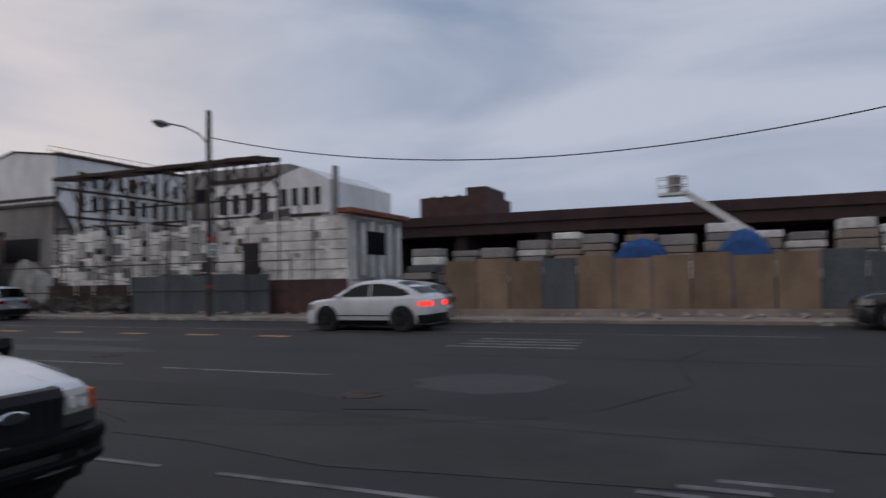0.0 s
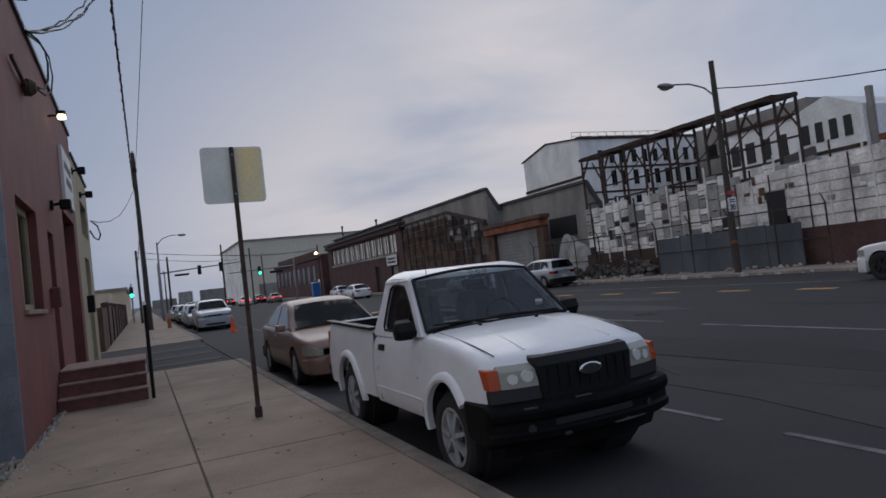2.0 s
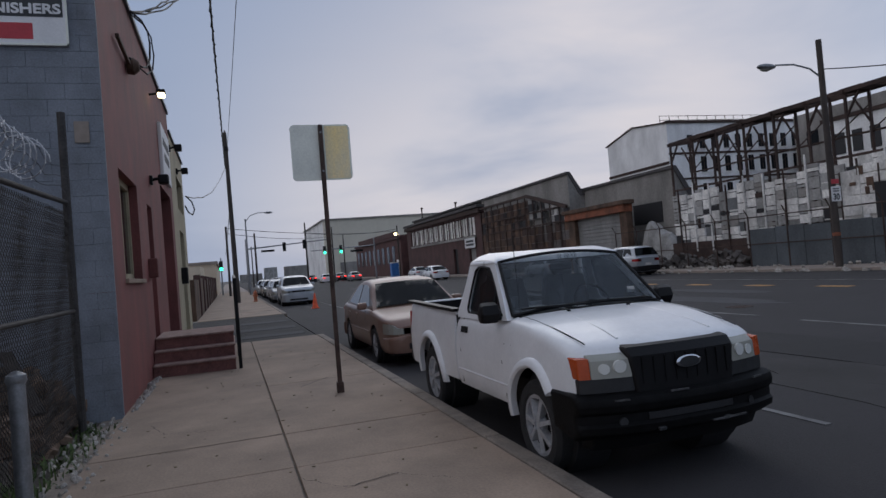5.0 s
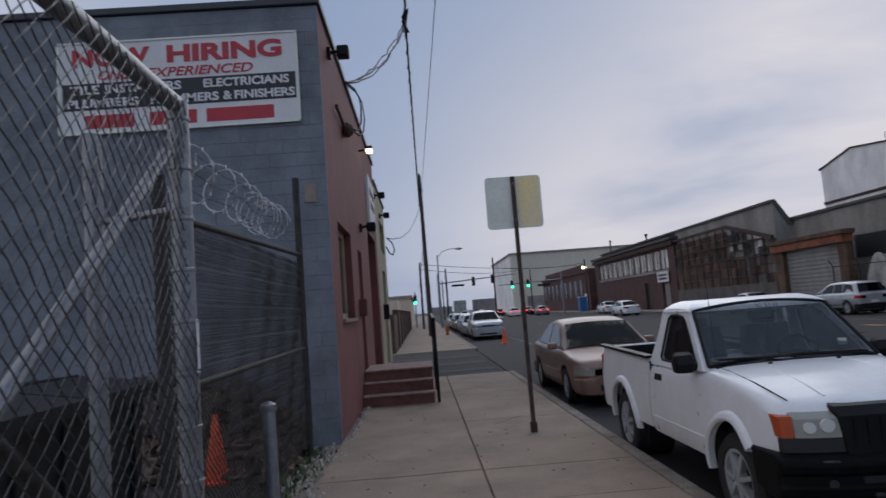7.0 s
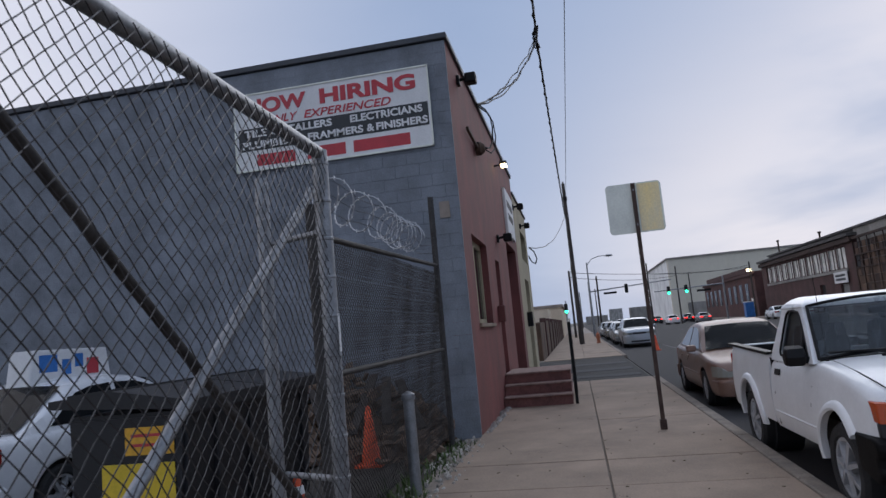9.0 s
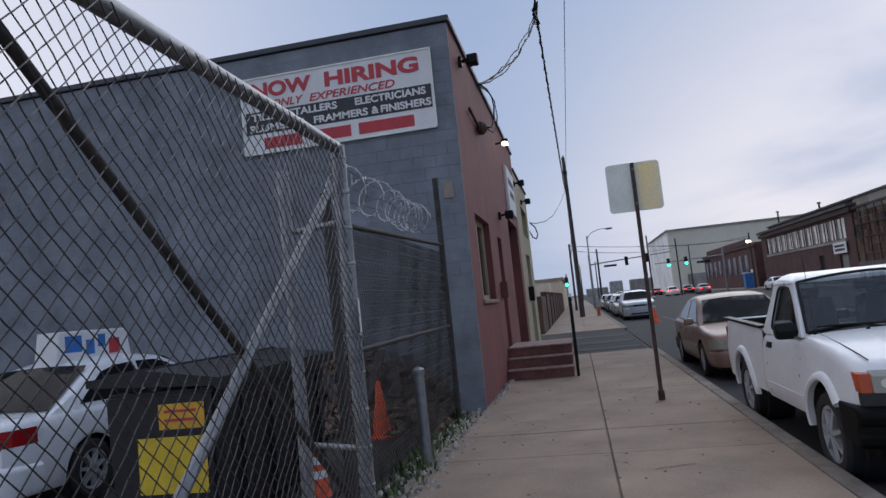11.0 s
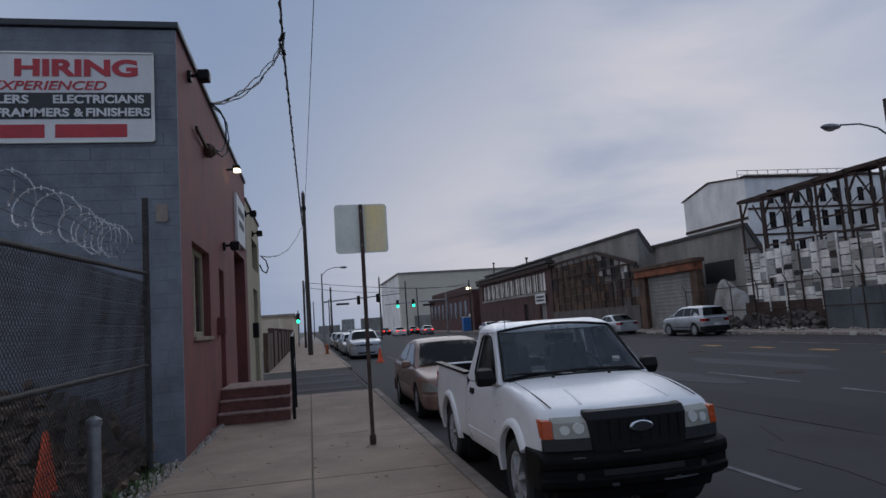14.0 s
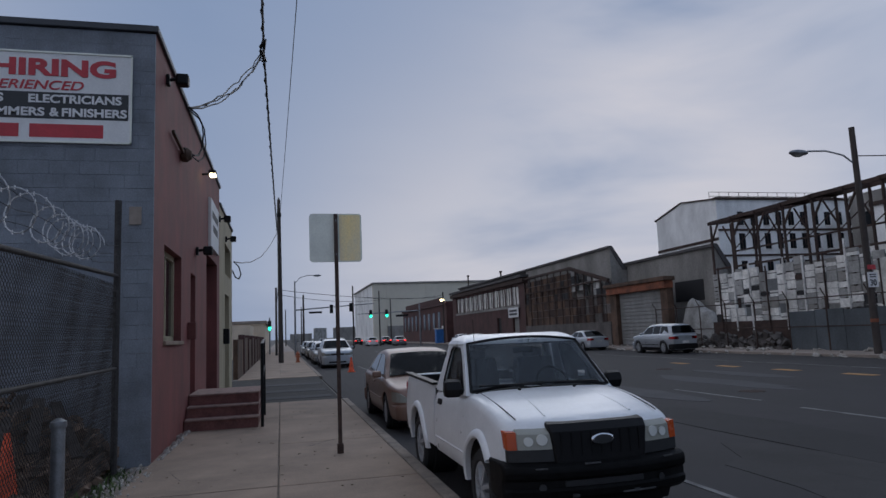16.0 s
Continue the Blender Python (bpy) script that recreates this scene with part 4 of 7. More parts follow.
for i in range(5):
    part("cladding_strip", box(B(), -15.0 + 0.3 * i, -7.02, FY + 0.22, FY + 0.3, 2.2 + 0.48 * i, 2.62 + 0.48 * i, 0.02), "white_dirty", yb)
part("window", box(B(), -6.945, -6.92, 31.0, 33.0, 2.9, 4.1), "window_dark", yb)
# near-black sheet laid on the unbroken front, standing for a shaded doorway
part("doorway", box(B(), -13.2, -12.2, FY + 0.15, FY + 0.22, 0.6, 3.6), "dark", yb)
random.seed(17)
for i in range(16):
    x, z = random.uniform(-14.6, -8.0), random.uniform(1.8, 4.2)
    part("hole_patch", box(B(), x, x + random.uniform(0.15, 0.5), FY + 0.19, FY + 0.22, z, z + random.uniform(0.15, 0.4)), random.choice(("dark", "rust", "white_wall", "grey_render")), yb)
for i in range(8):
    part("cover_strip", box(B(), -15 + 1.0 * i, -14.94 + 1.0 * i, FY + 0.18, FY + 0.22, 1.7, 4.3 + 0.07 * i), "white_dirty" if i % 2 else "rust_dark", yb)
part("base", box(B(), -15.0, -7.0, FY + 0.1, FY + 0.2, -0.1, 1.7), "brick_dark", yb)
ho = thing("hoarding", "blue-grey painted hoarding along the far pavement", "hoarding", kind="structure")
for i in range(2, 7):
    x = -24.0 + 1.85 * i
    part("board", box(B(), x, x + 1.82, FY - 0.5, FY - 0.44, 0.0, 2.0 + 0.05 * (i % 2)), "blue_grey", ho)
cf = thing("chain_link_fence", "tall rusted chain-link fence with angled tops", "fence", kind="structure")
for i in range(10):
    x = -33 + 2.6 * i
    bm = rod(B(), (x, FY - 0.75, 0), (x, FY - 0.75, 2.7), 0.04, seg=6)
    rod(bm, (x, FY - 0.75, 2.7), (x, FY - 1.0, 3.1), 0.03, seg=6)
    part("post", bm, "rust_dark", cf)
for z in (2.65, 1.2):
    part("rail", rod(B(), (-33, FY - 0.75, z), (-9.6, FY - 0.75, z), 0.03, seg=6), "rust_dark", cf)

# ---- far yard at the right: timber hoarding, pallets of stone under tarpaulins, elevated railway ----
tf = thing("timber_hoarding", "brown plywood hoarding along a stone yard", "hoarding", kind="structure")
for i in range(18):
    x = -1.6 + 1.45 * i
    dark_one = i in (3, 11)
    part("board", box(B(), x, x + 1.4, FY - 0.5 + 0.03 * (i % 3), FY - 0.42 + 0.03 * (i % 3), 0.25, 2.35 + 0.08 * math.sin(2.1 * i)), "blue_grey" if dark_one or i > 9 and i < 13 else "plywood", tf)
part("kerb_base", box(B(), -1.8, 40, FY - 0.62, FY - 0.36, 0, 0.28), "concrete_far", tf)
br = thing("elevated_railway", "long dark brown elevated railway viaduct", "viaduct", kind="structure")
part("deck", box(B(), -24, 120, 60, 70, 5.6, 6.6), "bridge", br)
# added dark backing, blocks sky below the deck in place of its shade
part("back_wall", box(B(), -24, 120, 70, 70.4, -0.1, 6.2), "bridge", br)
part("parapet", box(B(), -24, 120, 59.7, 60, 6.6, 7.5), "bridge", br)
for i in range(16):
    part("pier", box(B(), -22 + 8 * i, -20.8 + 8 * i, 61, 69, -0.1, 5.6), "bridge", br)
dt = thing("dark_works_tower", "dark brown stepped works tower beyond the viaduct", "building", kind="structure")
part("lower_block", box(B(), -26.4, -17.2, 80, 90, -0.1, 12.0), "brick_dark", dt)
part("upper_block", box(B(), -20.2, -17.4, 80.5, 88, 12.0, 13.1), "brick_dark", dt)
for i in range(3):
    part("vent", rod(B(), (-25.5 + 1.9 * i, 82, 12.0), (-25.5 + 1.9 * i, 82, 12.4), 0.3), "rust_dark", dt)

# ---- pale warehouse and red brick house at the far end ----
wh = thing("warehouse", "huge pale green-grey metal warehouse at the junction", "building", kind="structure")
part("front_wall", box(B(), -172, -170, 26.4, 95, -0.1, 15.5), "tan_panel", wh)
part("street_wall", box(B(), -217, -172, 26.4, 28, -0.1, 15.5), "white_wall", wh)
part("roof_edge", box(B(), -217.4, -169.6, 26.0, 95, 15.5, 15.9), "grey_render", wh)
part("ground_band", box(B(), -169.98, -169.5, 30, 95, -0.1, 4.0), "grey_render", wh)
for i in range(6):
    part("pilaster", box(B(), -170, -169.8, 30 + 11 * i, 30.4 + 11 * i, 0, 15.5), "tan_panel", wh)
rb = thing("brick_house", "dark red brick corner house with a stepped parapet", "building", kind="structure")
part("wall", box(B(), -140, -99, FY, FY + 14, -0.1, 6.9), "brick_red", rb)
part("parapet", box(B(), -136, -103, FY - 0.1, FY + 0.4, 6.9, 7.7), "brick_dark", rb)
part("cornice", box(B(), -140.2, -98.8, FY - 0.3, FY, 6.3, 6.7, 0.04), "brick_dark", rb)
for i in range(9):
    w = part("window", box(B(), -138 + 4.1 * i, -136.3 + 4.1 * i, FY - 0.06, FY, 2.2, 5.2), "window_dark", rb)
    part("window_frame", box(B(), -137.2 + 4.1 * i, -137.05 + 4.1 * i, FY - 0.1, FY - 0.06, 2.2, 5.2), "pane_grey", w)
part("corner_lamp", box(B(), -99.6, -98.9, FY - 0.9, FY - 0.3, 6.9, 7.3, 0.1), "lamp_on", rb, "lit amber lamp on the corner")
part("door", box(B(), -102.5, -101, FY - 0.05, FY, 0, 2.8), "white_dirty", rb)
# hazy rooftops at the end of the street
random.seed(5)
dist = thing("distant_rooftops", "low hazy rooftops at the end of the avenue", "buildings", kind="structure")
for i in range(14):
    y = -60 + 13 * i + random.uniform(-3, 3)
    x = -330 - random.uniform(0, 60)
    part("house_block", box(B(), x - 12, x, y, y + random.uniform(6, 12), -0.1, random.uniform(3.5, 7)), "grey_render" if i % 2 else "pane_grey", dist)

# ---- small helpers for things ----
def words(text, parent, material, centre, width, height, shear=0.0, bold=0.012, label=""):
    """Raised lettering on a board that faces +x, fitted to a width and height."""
    cu = bpy.data.curves.new("lettering", "FONT")
    cu.body, cu.align_x, cu.align_y, cu.size, cu.extrude, cu.shear, cu.offset = text, "CENTER", "CENTER", 1.0, 0.004, shear, bold
    tmp = bpy.data.objects.new("lettering", cu)
    scene.collection.objects.link(tmp)
    me = bpy.data.meshes.new_from_object(tmp.evaluated_get(bpy.context.evaluated_depsgraph_get()))
    bpy.data.objects.remove(tmp)
    co = np.zeros(len(me.vertices) * 3)
    me.vertices.foreach_get("co", co)
    co = co.reshape(-1, 3)
    lo, hi = co.min(0), co.max(0)
    mid = (lo + hi) / 2
    out = np.empty_like(co)
    out[:, 0] = centre[0] + (co[:, 2] - lo[2])
    out[:, 1] = centre[1] + (co[:, 0] - mid[0]) * width / (hi[0] - lo[0])
    out[:, 2] = centre[2] + (co[:, 1] - mid[1]) * height / (hi[1] - lo[1])
    me.vertices.foreach_set("co", out.ravel())
    me.materials.clear()
    me.materials.append(M[material])
    ob = new("lettering", me)
    ob.parent = parent
    return tagged(ob, label)


def lathe(bm, prof, seg=24, axis="z", at=(0, 0, 0)):
    """A turned form: prof is (radius, height) along the axis."""
    rings = []
    for r, h in prof:
        ring = []
        for k in range(seg):
            c, s = math.cos(6.28318 * k / seg) * r, math.sin(6.28318 * k / seg) * r
            p = (c, s, h) if axis == "z" else (c, h, s) if axis == "y" else (h, c, s)
            ring.append(bm.verts.new(Vector(p) + Vector(at)))
        rings.append(ring)
    for u, v in zip(rings, rings[1:]):
        for k in range(seg):
            bm.faces.new((u[k], u[(k + 1) % seg], v[(k + 1) % seg], v[k]))
    bm.faces.new(rings[0])
    bm.faces.new(rings[-1])
    return bm


def chain_link(bm, x0, x1, z0, z1, y, pitch, r, wob, seed):
    """Woven wire between two heights along x: two sets of slanting strands, a little bent."""
    rng = np.random.RandomState(seed)
    Hh, W = z1 - z0, x1 - x0
    for way in (1, -1):
        n = int((W + Hh) / pitch) + 1
        for i in range(n):
            s = i * pitch
            pts = []
            steps = max(2, int(Hh / 0.07))
            for k in range(steps + 1):
                t = Hh * k / steps
                u = s - t if way == 1 else s - (Hh - t)
                if 0 <= u <= W:
                    bulge = wob * (math.sin(3.1 * u + seed) * math.sin(2.3 * t) + 0.6 * math.sin(7.7 * u + 5.3 * t))
                    pts.append((x0 + u + wob * 0.25 * math.sin(9 * t + 4 * u), y + bulge + way * r * (1 if k % 2 else -1), z0 + t))
            if len(pts) > 1:
                tube(bm, pts, r, 3)
    return bm


# ---- hiring board on the grey wall ----
bd = thing("hiring_signboard", "white hiring signboard with red and black lettering", "signboard")
part("board", box(B(), 0.004, 0.035, -3.80, -0.32, 4.66, 6.04, 0.004), "white_paint", bd)
part("black_band", box(B(), 0.035, 0.039, -3.74, -0.36, 5.02, 5.42), "board_black", bd, "black band across the board")
for text, m_, y, z, w, h, sh, bo, lab in (
        ("NOW", "red_text", -3.03, 5.80, 1.12, 0.27, 0.0, 0.042, "red capital lettering"),
        ("HIRING", "red_text", -1.38, 5.80, 1.68, 0.27, 0.0, 0.042, "red capital lettering"),
        ("ONLY", "red_text", -2.93, 5.53, 0.58, 0.14, 0.25, 0.012, "slanted red lettering"),
        ("EXPERIENCED", "red_text", -1.75, 5.53, 1.55, 0.14, 0.25, 0.012, "slanted red lettering"),
        ("TILE", "white_paint", -3.42, 5.32, 0.42, 0.13, 0.0, 0.03, "white lettering"),
        ("INSTALLERS", "white_paint", -2.58, 5.32, 1.1, 0.13, 0.0, 0.03, "white lettering"),
        ("ELECTRICIANS", "white_paint", -1.08, 5.32, 1.25, 0.13, 0.0, 0.03, "white lettering"),
        ("PLUMBERS", "white_paint", -3.16, 5.12, 1.02, 0.13, 0.0, 0.03, "white lettering"),
        ("FRAMMERS", "white_paint", -1.98, 5.12, 0.98, 0.13, 0.0, 0.03, "white lettering"),
        ("&", "white_paint", -1.36, 5.12, 0.13, 0.13, 0.0, 0.03, "white lettering"),
        ("FINISHERS", "white_paint", -0.82, 5.12, 0.88, 0.13, 0.0, 0.03, "white lettering")):
    words(text, bd, m_, (0.036 if m_ == "red_text" else 0.039, y, z), w, h, sh, bo, lab)
for a, b in ((-3.42, -2.72), (-2.50, -1.82), (-1.68, -0.70)):
    part("number_bar", box(B(), 0.035, 0.039, a, b, 4.74, 4.94), "red_text", bd, "plain red bar")
bm = B()
for z in (4.66, 6.02):
    box(bm, 0.03, 0.05, -3.81, -0.31, z, z + 0.025)
for y in (-3.81, -0.335):
    box(bm, 0.03, 0.05, y, y + 0.025, 4.66, 6.04)
part("frame", bm, "sign_back", bd, "thin pale metal frame")

# ---- fittings on the front ----
fl = thing("flood_light", "small black flood light on a bracket", "flood light", (-1.05, 0.0, 6.1))
part("bracket", rod(B(), (0, 0, 0), (0, 0.18, 0.03), 0.03), "trim_black", fl)
part("head", box(B(), -0.11, 0.11, 0.16, 0.36, -0.09, 0.1, 0.03), "trim_black", fl)
part("junction_box", box(B(), -0.07, 0.07, 0.0, 0.06, -0.09, 0.09, 0.01), "trim_black", fl)
fl["group"] = "flood lights on the front"
for p in ((-5.2, 0.0, 3.72), (-10.9, 0.0, 5.45), (-13.5, 0.0, 5.2)):
    copy_thing(fl, pose(*p))
wl_ = thing("wall_lamp", "small lit lamp on the red front", "wall lamp", (-6.3, 0.0, 5.75))
part("arm", rod(B(), (0, 0, 0), (0, 0.2, 0.02), 0.025), "trim_black", wl_)
part("hood", box(B(), -0.13, 0.13, 0.16, 0.34, 0.02, 0.09, 0.02), "trim_black", wl_)
part("bulb", box(B(), -0.1, 0.1, 0.18, 0.33, -0.06, 0.02, 0.02), "lamp_on", wl_, "glowing warm bulb")
mast = thing("service_mast", "rusty service bracket with a round meter cap", "bracket", (-2.0, 0.0, 5.3))
part("bar", beam(B(), (0.6, 0.06, 0.02), (-0.7, 0.06, -0.02), 0.05, 0.05), "rust", mast)
part("cap", lathe(B(), [(0.02, 0.0), (0.13, 0.02), (0.14, 0.12), (0.08, 0.2), (0.01, 0.21)], 14, "y", (-0.75, 0.0, -0.03)), "rust", mast, "round rusty cap", True)
solo("vent_plate", box(B(), 0.003, 0.02, -0.33, -0.16, 3.45, 3.72, 0.004), "concrete_far", "small pale plate on the block wall", "plate")

# ---- steps with handrail post ----
st = thing("entrance_steps", "three worn dull-red concrete steps with pale nosings", "steps", kind="structure")
for i, (x, z) in enumerate(((-3.36, 0.215), (-3.68, 0.43), (-4.0, 0.645))):
    part("step", box(B(), -5.6 - 0.01 * i, x, 0.012, 1.38 - 0.004 * i, -0.02, z - 0.035), "step_red", st)
    part("tread", box(B(), -5.6 - 0.01 * i, x + 0.03, 0.012, 1.40 - 0.004 * i, z - 0.035, z, 0.012), "step_worn", st, "worn pale-edged tread")
hr = thing("handrail", "black iron handrail beside the steps", "handrail")
part("post", box(B(), -3.40, -3.34, 1.43, 1.49, -0.01, 1.62, 0.008), "trim_black", hr)
part("post", box(B(), -5.5, -5.45, 1.43, 1.48, -0.01, 1.68, 0.008), "trim_black", hr)
part("rail", beam(B(), (-3.37, 1.46, 1.6), (-5.47, 1.46, 1.68), 0.05, 0.04), "trim_black", hr)
part("lower_rail", beam(B(), (-3.37, 1.46, 0.85), (-5.47, 1.46, 1.1), 0.03, 0.03), "trim_black", hr)
bm = B()
random.seed(8)
for i in range(26):
    x = -3.2 + 3.1 * i / 26
    s = random.uniform(0.04, 0.11)
    m = pose(x, 0.06 + random.uniform(0, 0.06), 0.005, random.uniform(0, 90), random.uniform(0, 90), 0) @ Matrix.Diagonal((s * 1.6, s, s * 0.5, 1))
    bmesh.ops.create_icosphere(bm, subdivisions=1, radius=0.7, matrix=m)
solo("broken_mortar", bm, "crumbled", "crumbled pale mortar along the foot of the wall", "rubble", "stuff")

# ---- sign seen from behind ----
sp = thing("street_sign", "square traffic sign seen from behind on a rusty post", "traffic sign", (0.40, 2.655, 0.0))
part("post", box(B(), 0.0, 0.05, -0.028, 0.028, -0.2, 3.54, 0.006), "pole_rust", sp, "rusty perforated steel post")
bm = B()
prism(bm, [(-0.345, 2.806), (0.345, 2.806), (0.378, 2.82), (0.395, 2.853), (0.395, 3.502), (0.378, 3.535), (0.345, 3.549), (-0.345, 3.549), (-0.378, 3.535), (-0.395, 3.502), (-0.395, 2.853), (-0.378, 2.82)], "x", -0.012, -0.006)
pl = part("plate", bm, "sign_back", sp, "bare metal back with a yellow stain")
part("stain", box(B(), -0.0062, -0.0035, 0.056, 0.37, 2.825, 3.53), "sign_stain", pl, "yellow-brown weather stain")
for z in (2.92, 3.436):
    part("bolt", rod(B(), (0.05, 0, z), (0.065, 0, z), 0.015, seg=6), "steel", sp)
part("base_collar", box(B(), -0.015, 0.065, -0.045, 0.045, 0.0, 0.14, 0.008), "pole_rust", sp)

# ---- fence, gate and razor wire ----
FYN = -0.36
fe = thing("chain_link_fence", "old dark chain-link fence beside the grey building", "fence")
for x in (0.55, 5.45):
    part("post", rod(B(), (x, FYN, -0.3), (x, FYN, 2.72 if x > 1 else 3.7), 0.045), "old_mesh", fe)
part("top_rail", rod(B(), (0.55, FYN, 2.64), (5.45, FYN, 2.48), 0.028), "old_mesh", fe)
part("mid_rail", rod(B(), (0.55, FYN, 1.38), (5.45, FYN, 1.35), 0.026), "old_mesh", fe)
part("wire_mesh", chain_link(B(), 0.55, 5.45, 0.12, 2.52, FYN, 0.062, 0.0036, 0.012, 3), "old_mesh", fe, "dense rusted woven wire")
rz = thing("razor_wire", "bright coil of razor wire on the fence", "razor wire")


def coil(x0, x1, turns, r, z, y, seed):
    rng = np.random.RandomState(seed)
    pts, barbs = [], B()
    n = turns * 22
    for i in range(n + 1):
        t = i / n
        a = 6.28318 * turns * t
        rr = r * (1 + 0.07 * math.sin(2.1 * a / 6.28 + seed))
        pts.append((x0 + (x1 - x0) * t + 0.10 * math.cos(a) + 0.03 * math.sin(a * 0.5 + seed), y + rr * math.cos(a), z + rr * math.sin(a) + 0.02 * math.sin(9 * t)))
        if i % 2:
            p = Vector(pts[-1])
            box(barbs, p.x - 0.012, p.x + 0.012, p.y - 0.003, p.y + 0.003, p.z - 0.018, p.z + 0.018)
    return pts, barbs


for k, (x0, x1, turns, r) in enumerate(((1.9, 3.5, 7, 0.175), (3.75, 5.25, 3, 0.19))):
    pts, barbs = coil(x0, x1, turns, r, 2.87, FYN, k)
    c = part("coil", tube(B(), pts, 0.0065, 4), "razor", rz)
    tagged(part("barb_row", barbs, "razor", c), kind="stuff")
bm = B()
for k in range(3):
    tube(bm, [(0.55 + 4.9 * i / 12, FYN + 0.03 * math.sin(i * 2 + k), 2.75 + 0.14 * k + 0.04 * math.sin(i * 1.7 + k)) for i in range(13)], 0.003, 4)
part("barbed_strand", bm, "old_mesh", rz)

gt = thing("yard_gate", "open galvanised chain-link gate leaf with cross braces", "gate")
GX0, GX1, GY, GZ0, GZ1 = 6.52, 9.45, 0.15, 0.22, 2.8
part("frame_post", rod(B(), (GX0, GY, GZ0 - 0.1), (GX0, GY, GZ1 + 0.02), 0.05, seg=14), "steel", gt, smooth=True)
part("frame_post", rod(B(), (GX1, GY, GZ0), (GX1, GY, GZ1), 0.04, seg=14), "steel", gt, smooth=True)
part("top_rail", rod(B(), (GX0, GY, GZ1), (GX1, GY, GZ1), 0.042, seg=14), "steel", gt, smooth=True)
part("bottom_rail", rod(B(), (GX0, GY, GZ0), (GX1, GY, GZ0), 0.035, seg=14), "steel", gt, smooth=True)
part("brace", rod(B(), (GX0 + 0.1, GY - 0.02, GZ1 - 0.25), (GX1 - 0.1, GY - 0.02, GZ0 + 0.2), 0.026, seg=12), "steel", gt, "pale galvanised brace", True)
part("brace", rod(B(), (GX1 - 0.1, GY - 0.085, GZ1 - 0.05), (GX0 + 0.1, GY - 0.085, GZ0 + 0.3), 0.022, seg=12), "old_mesh", gt, "dark diagonal pipe", True)
part("wire_mesh", chain_link(B(), GX0, GX1, GZ0, GZ1, GY + 0.045, 0.082, 0.0028, 0.014, 1), "wire_mesh", gt, "woven galvanised wire")
for i in range(11):
    z = GZ0 + 0.1 + 0.24 * i
    bm = lathe(B(), [(0.053, z), (0.056, z + 0.004), (0.056, z + 0.016), (0.053, z + 0.02)], 12, "z", (GX0, GY, 0))
    part("tie_band", bm, "steel", gt)
part("label_strip", box(B(), GX0 - 0.015, GX0 + 0.015, GY + 0.05, GY + 0.054, 1.55, 1.78), "white_paint", gt, "torn white label")
hp = thing("gate_post", "old dark gate post behind the gate leaf", "post")
part("pipe", rod(B(), (6.3, -0.36, -0.3), (6.3, -0.36, 2.75), 0.045), "steel", hp)
part("hinge", rod(B(), (6.3, -0.3, 2.3), (6.5, 0.1, 2.3), 0.02), "steel", hp)
part("hinge", rod(B(), (6.3, -0.3, 0.8), (6.5, 0.1, 0.8), 0.02), "steel", hp)
bo = thing("bollard", "leaning grey steel bollard in the weeds", "bollard")
part("pipe", rod(B(), (3.45, -0.2, -0.3), (3.40, -0.22, 0.95), 0.06, seg=16), "steel", bo, smooth=True)
part("cap", lathe(B(), [(0.07, 0.94), (0.075, 0.96), (0.07, 1.0), (0.02, 1.03), (0.001, 1.035)], 16, "z", (3.40, -0.22, 0)), "steel", bo, smooth=True)


def cone(at, h, r, striped, label):
    c = thing("traffic_cone", label, "traffic cone", at, "traffic cones")
    part("base", box(B(), -r, r, -r, r, 0.0, 0.035, 0.01), "orange" if not striped else "trim_black", c)
    part("body", lathe(B(), [(r * 0.8, 0.03), (r * 0.72, 0.06), (r * 0.17, h - 0.01), (r * 0.12, h)], 20), "orange", c, smooth=True)
    if striped:
        for z in (0.42, 0.68):
            a = r * (0.76 - 0.55 * z)
            b = r * (0.76 - 0.55 * (z + 0.14))
            part("reflective_band", lathe(B(), [(a + 0.004, h * z), (b + 0.004, h * (z + 0.14))], 20), "white_paint", c, "white band", True)
    return c


cone((1.66, -1.25, -0.04), 0.78, 0.18, False, "faded orange traffic cone among the rubble")
cone((4.6, -1.0, -0.04), 0.5, 0.16, True, "orange traffic cone with white bands behind the gate")
cone((-24.3, 5.33, -0.13), 0.75, 0.2, False, "bright orange traffic cone on the road")

# ---- yard: dumpster, rubble, weeds ----
du = thing("dumpster", "black dumpster with yellow and orange labels", "dumpster")
bm = B()
prism(bm, [(-2.2, 0.12), (-1.3, 0.12), (-1.25, 1.22), (-2.25, 1.22)], "x", 3.6, 5.9)
bmesh.ops.bevel(bm, geom=bm.edges[:], offset=0.03, segments=2, affect="EDGES")
part("body", bm, "bin_plastic", du)
for x0, x1 in ((3.52, 4.73), (4.77, 5.98)):
    bm = B()
    prism(bm, [(-2.34, 1.3), (-2.34, 1.36), (-1.8, 1.4), (-1.16, 1.3), (-1.16, 1.2), (-1.22, 1.24)], "x", x0, x1)
    lid = part("lid", bm, "bin_plastic", du, "ribbed black plastic lid")
    for k in range(4):
        part("lid_rib", beam(B(), (x0 + 0.12 + 0.31 * k, -2.3, 1.37), (x0 + 0.12 + 0.31 * k, -1.8, 1.405), 0.03, 0.03), "bin_plastic", lid)
for i in range(4):
    part("rib", box(B(), 3.8 + 0.55 * i, 3.86 + 0.55 * i, -1.36, -1.23, 0.15, 1.15, 0.01), "bin_plastic", du)
part("label_panel", box(B(), 5.905, 5.912, -1.95, -1.35, 0.42, 0.86), "yellow", du, "yellow warning label")
part("label_panel", box(B(), 5.905, 5.912, -1.75, -1.35, 0.92, 1.12), "orange_label", du, "orange label")
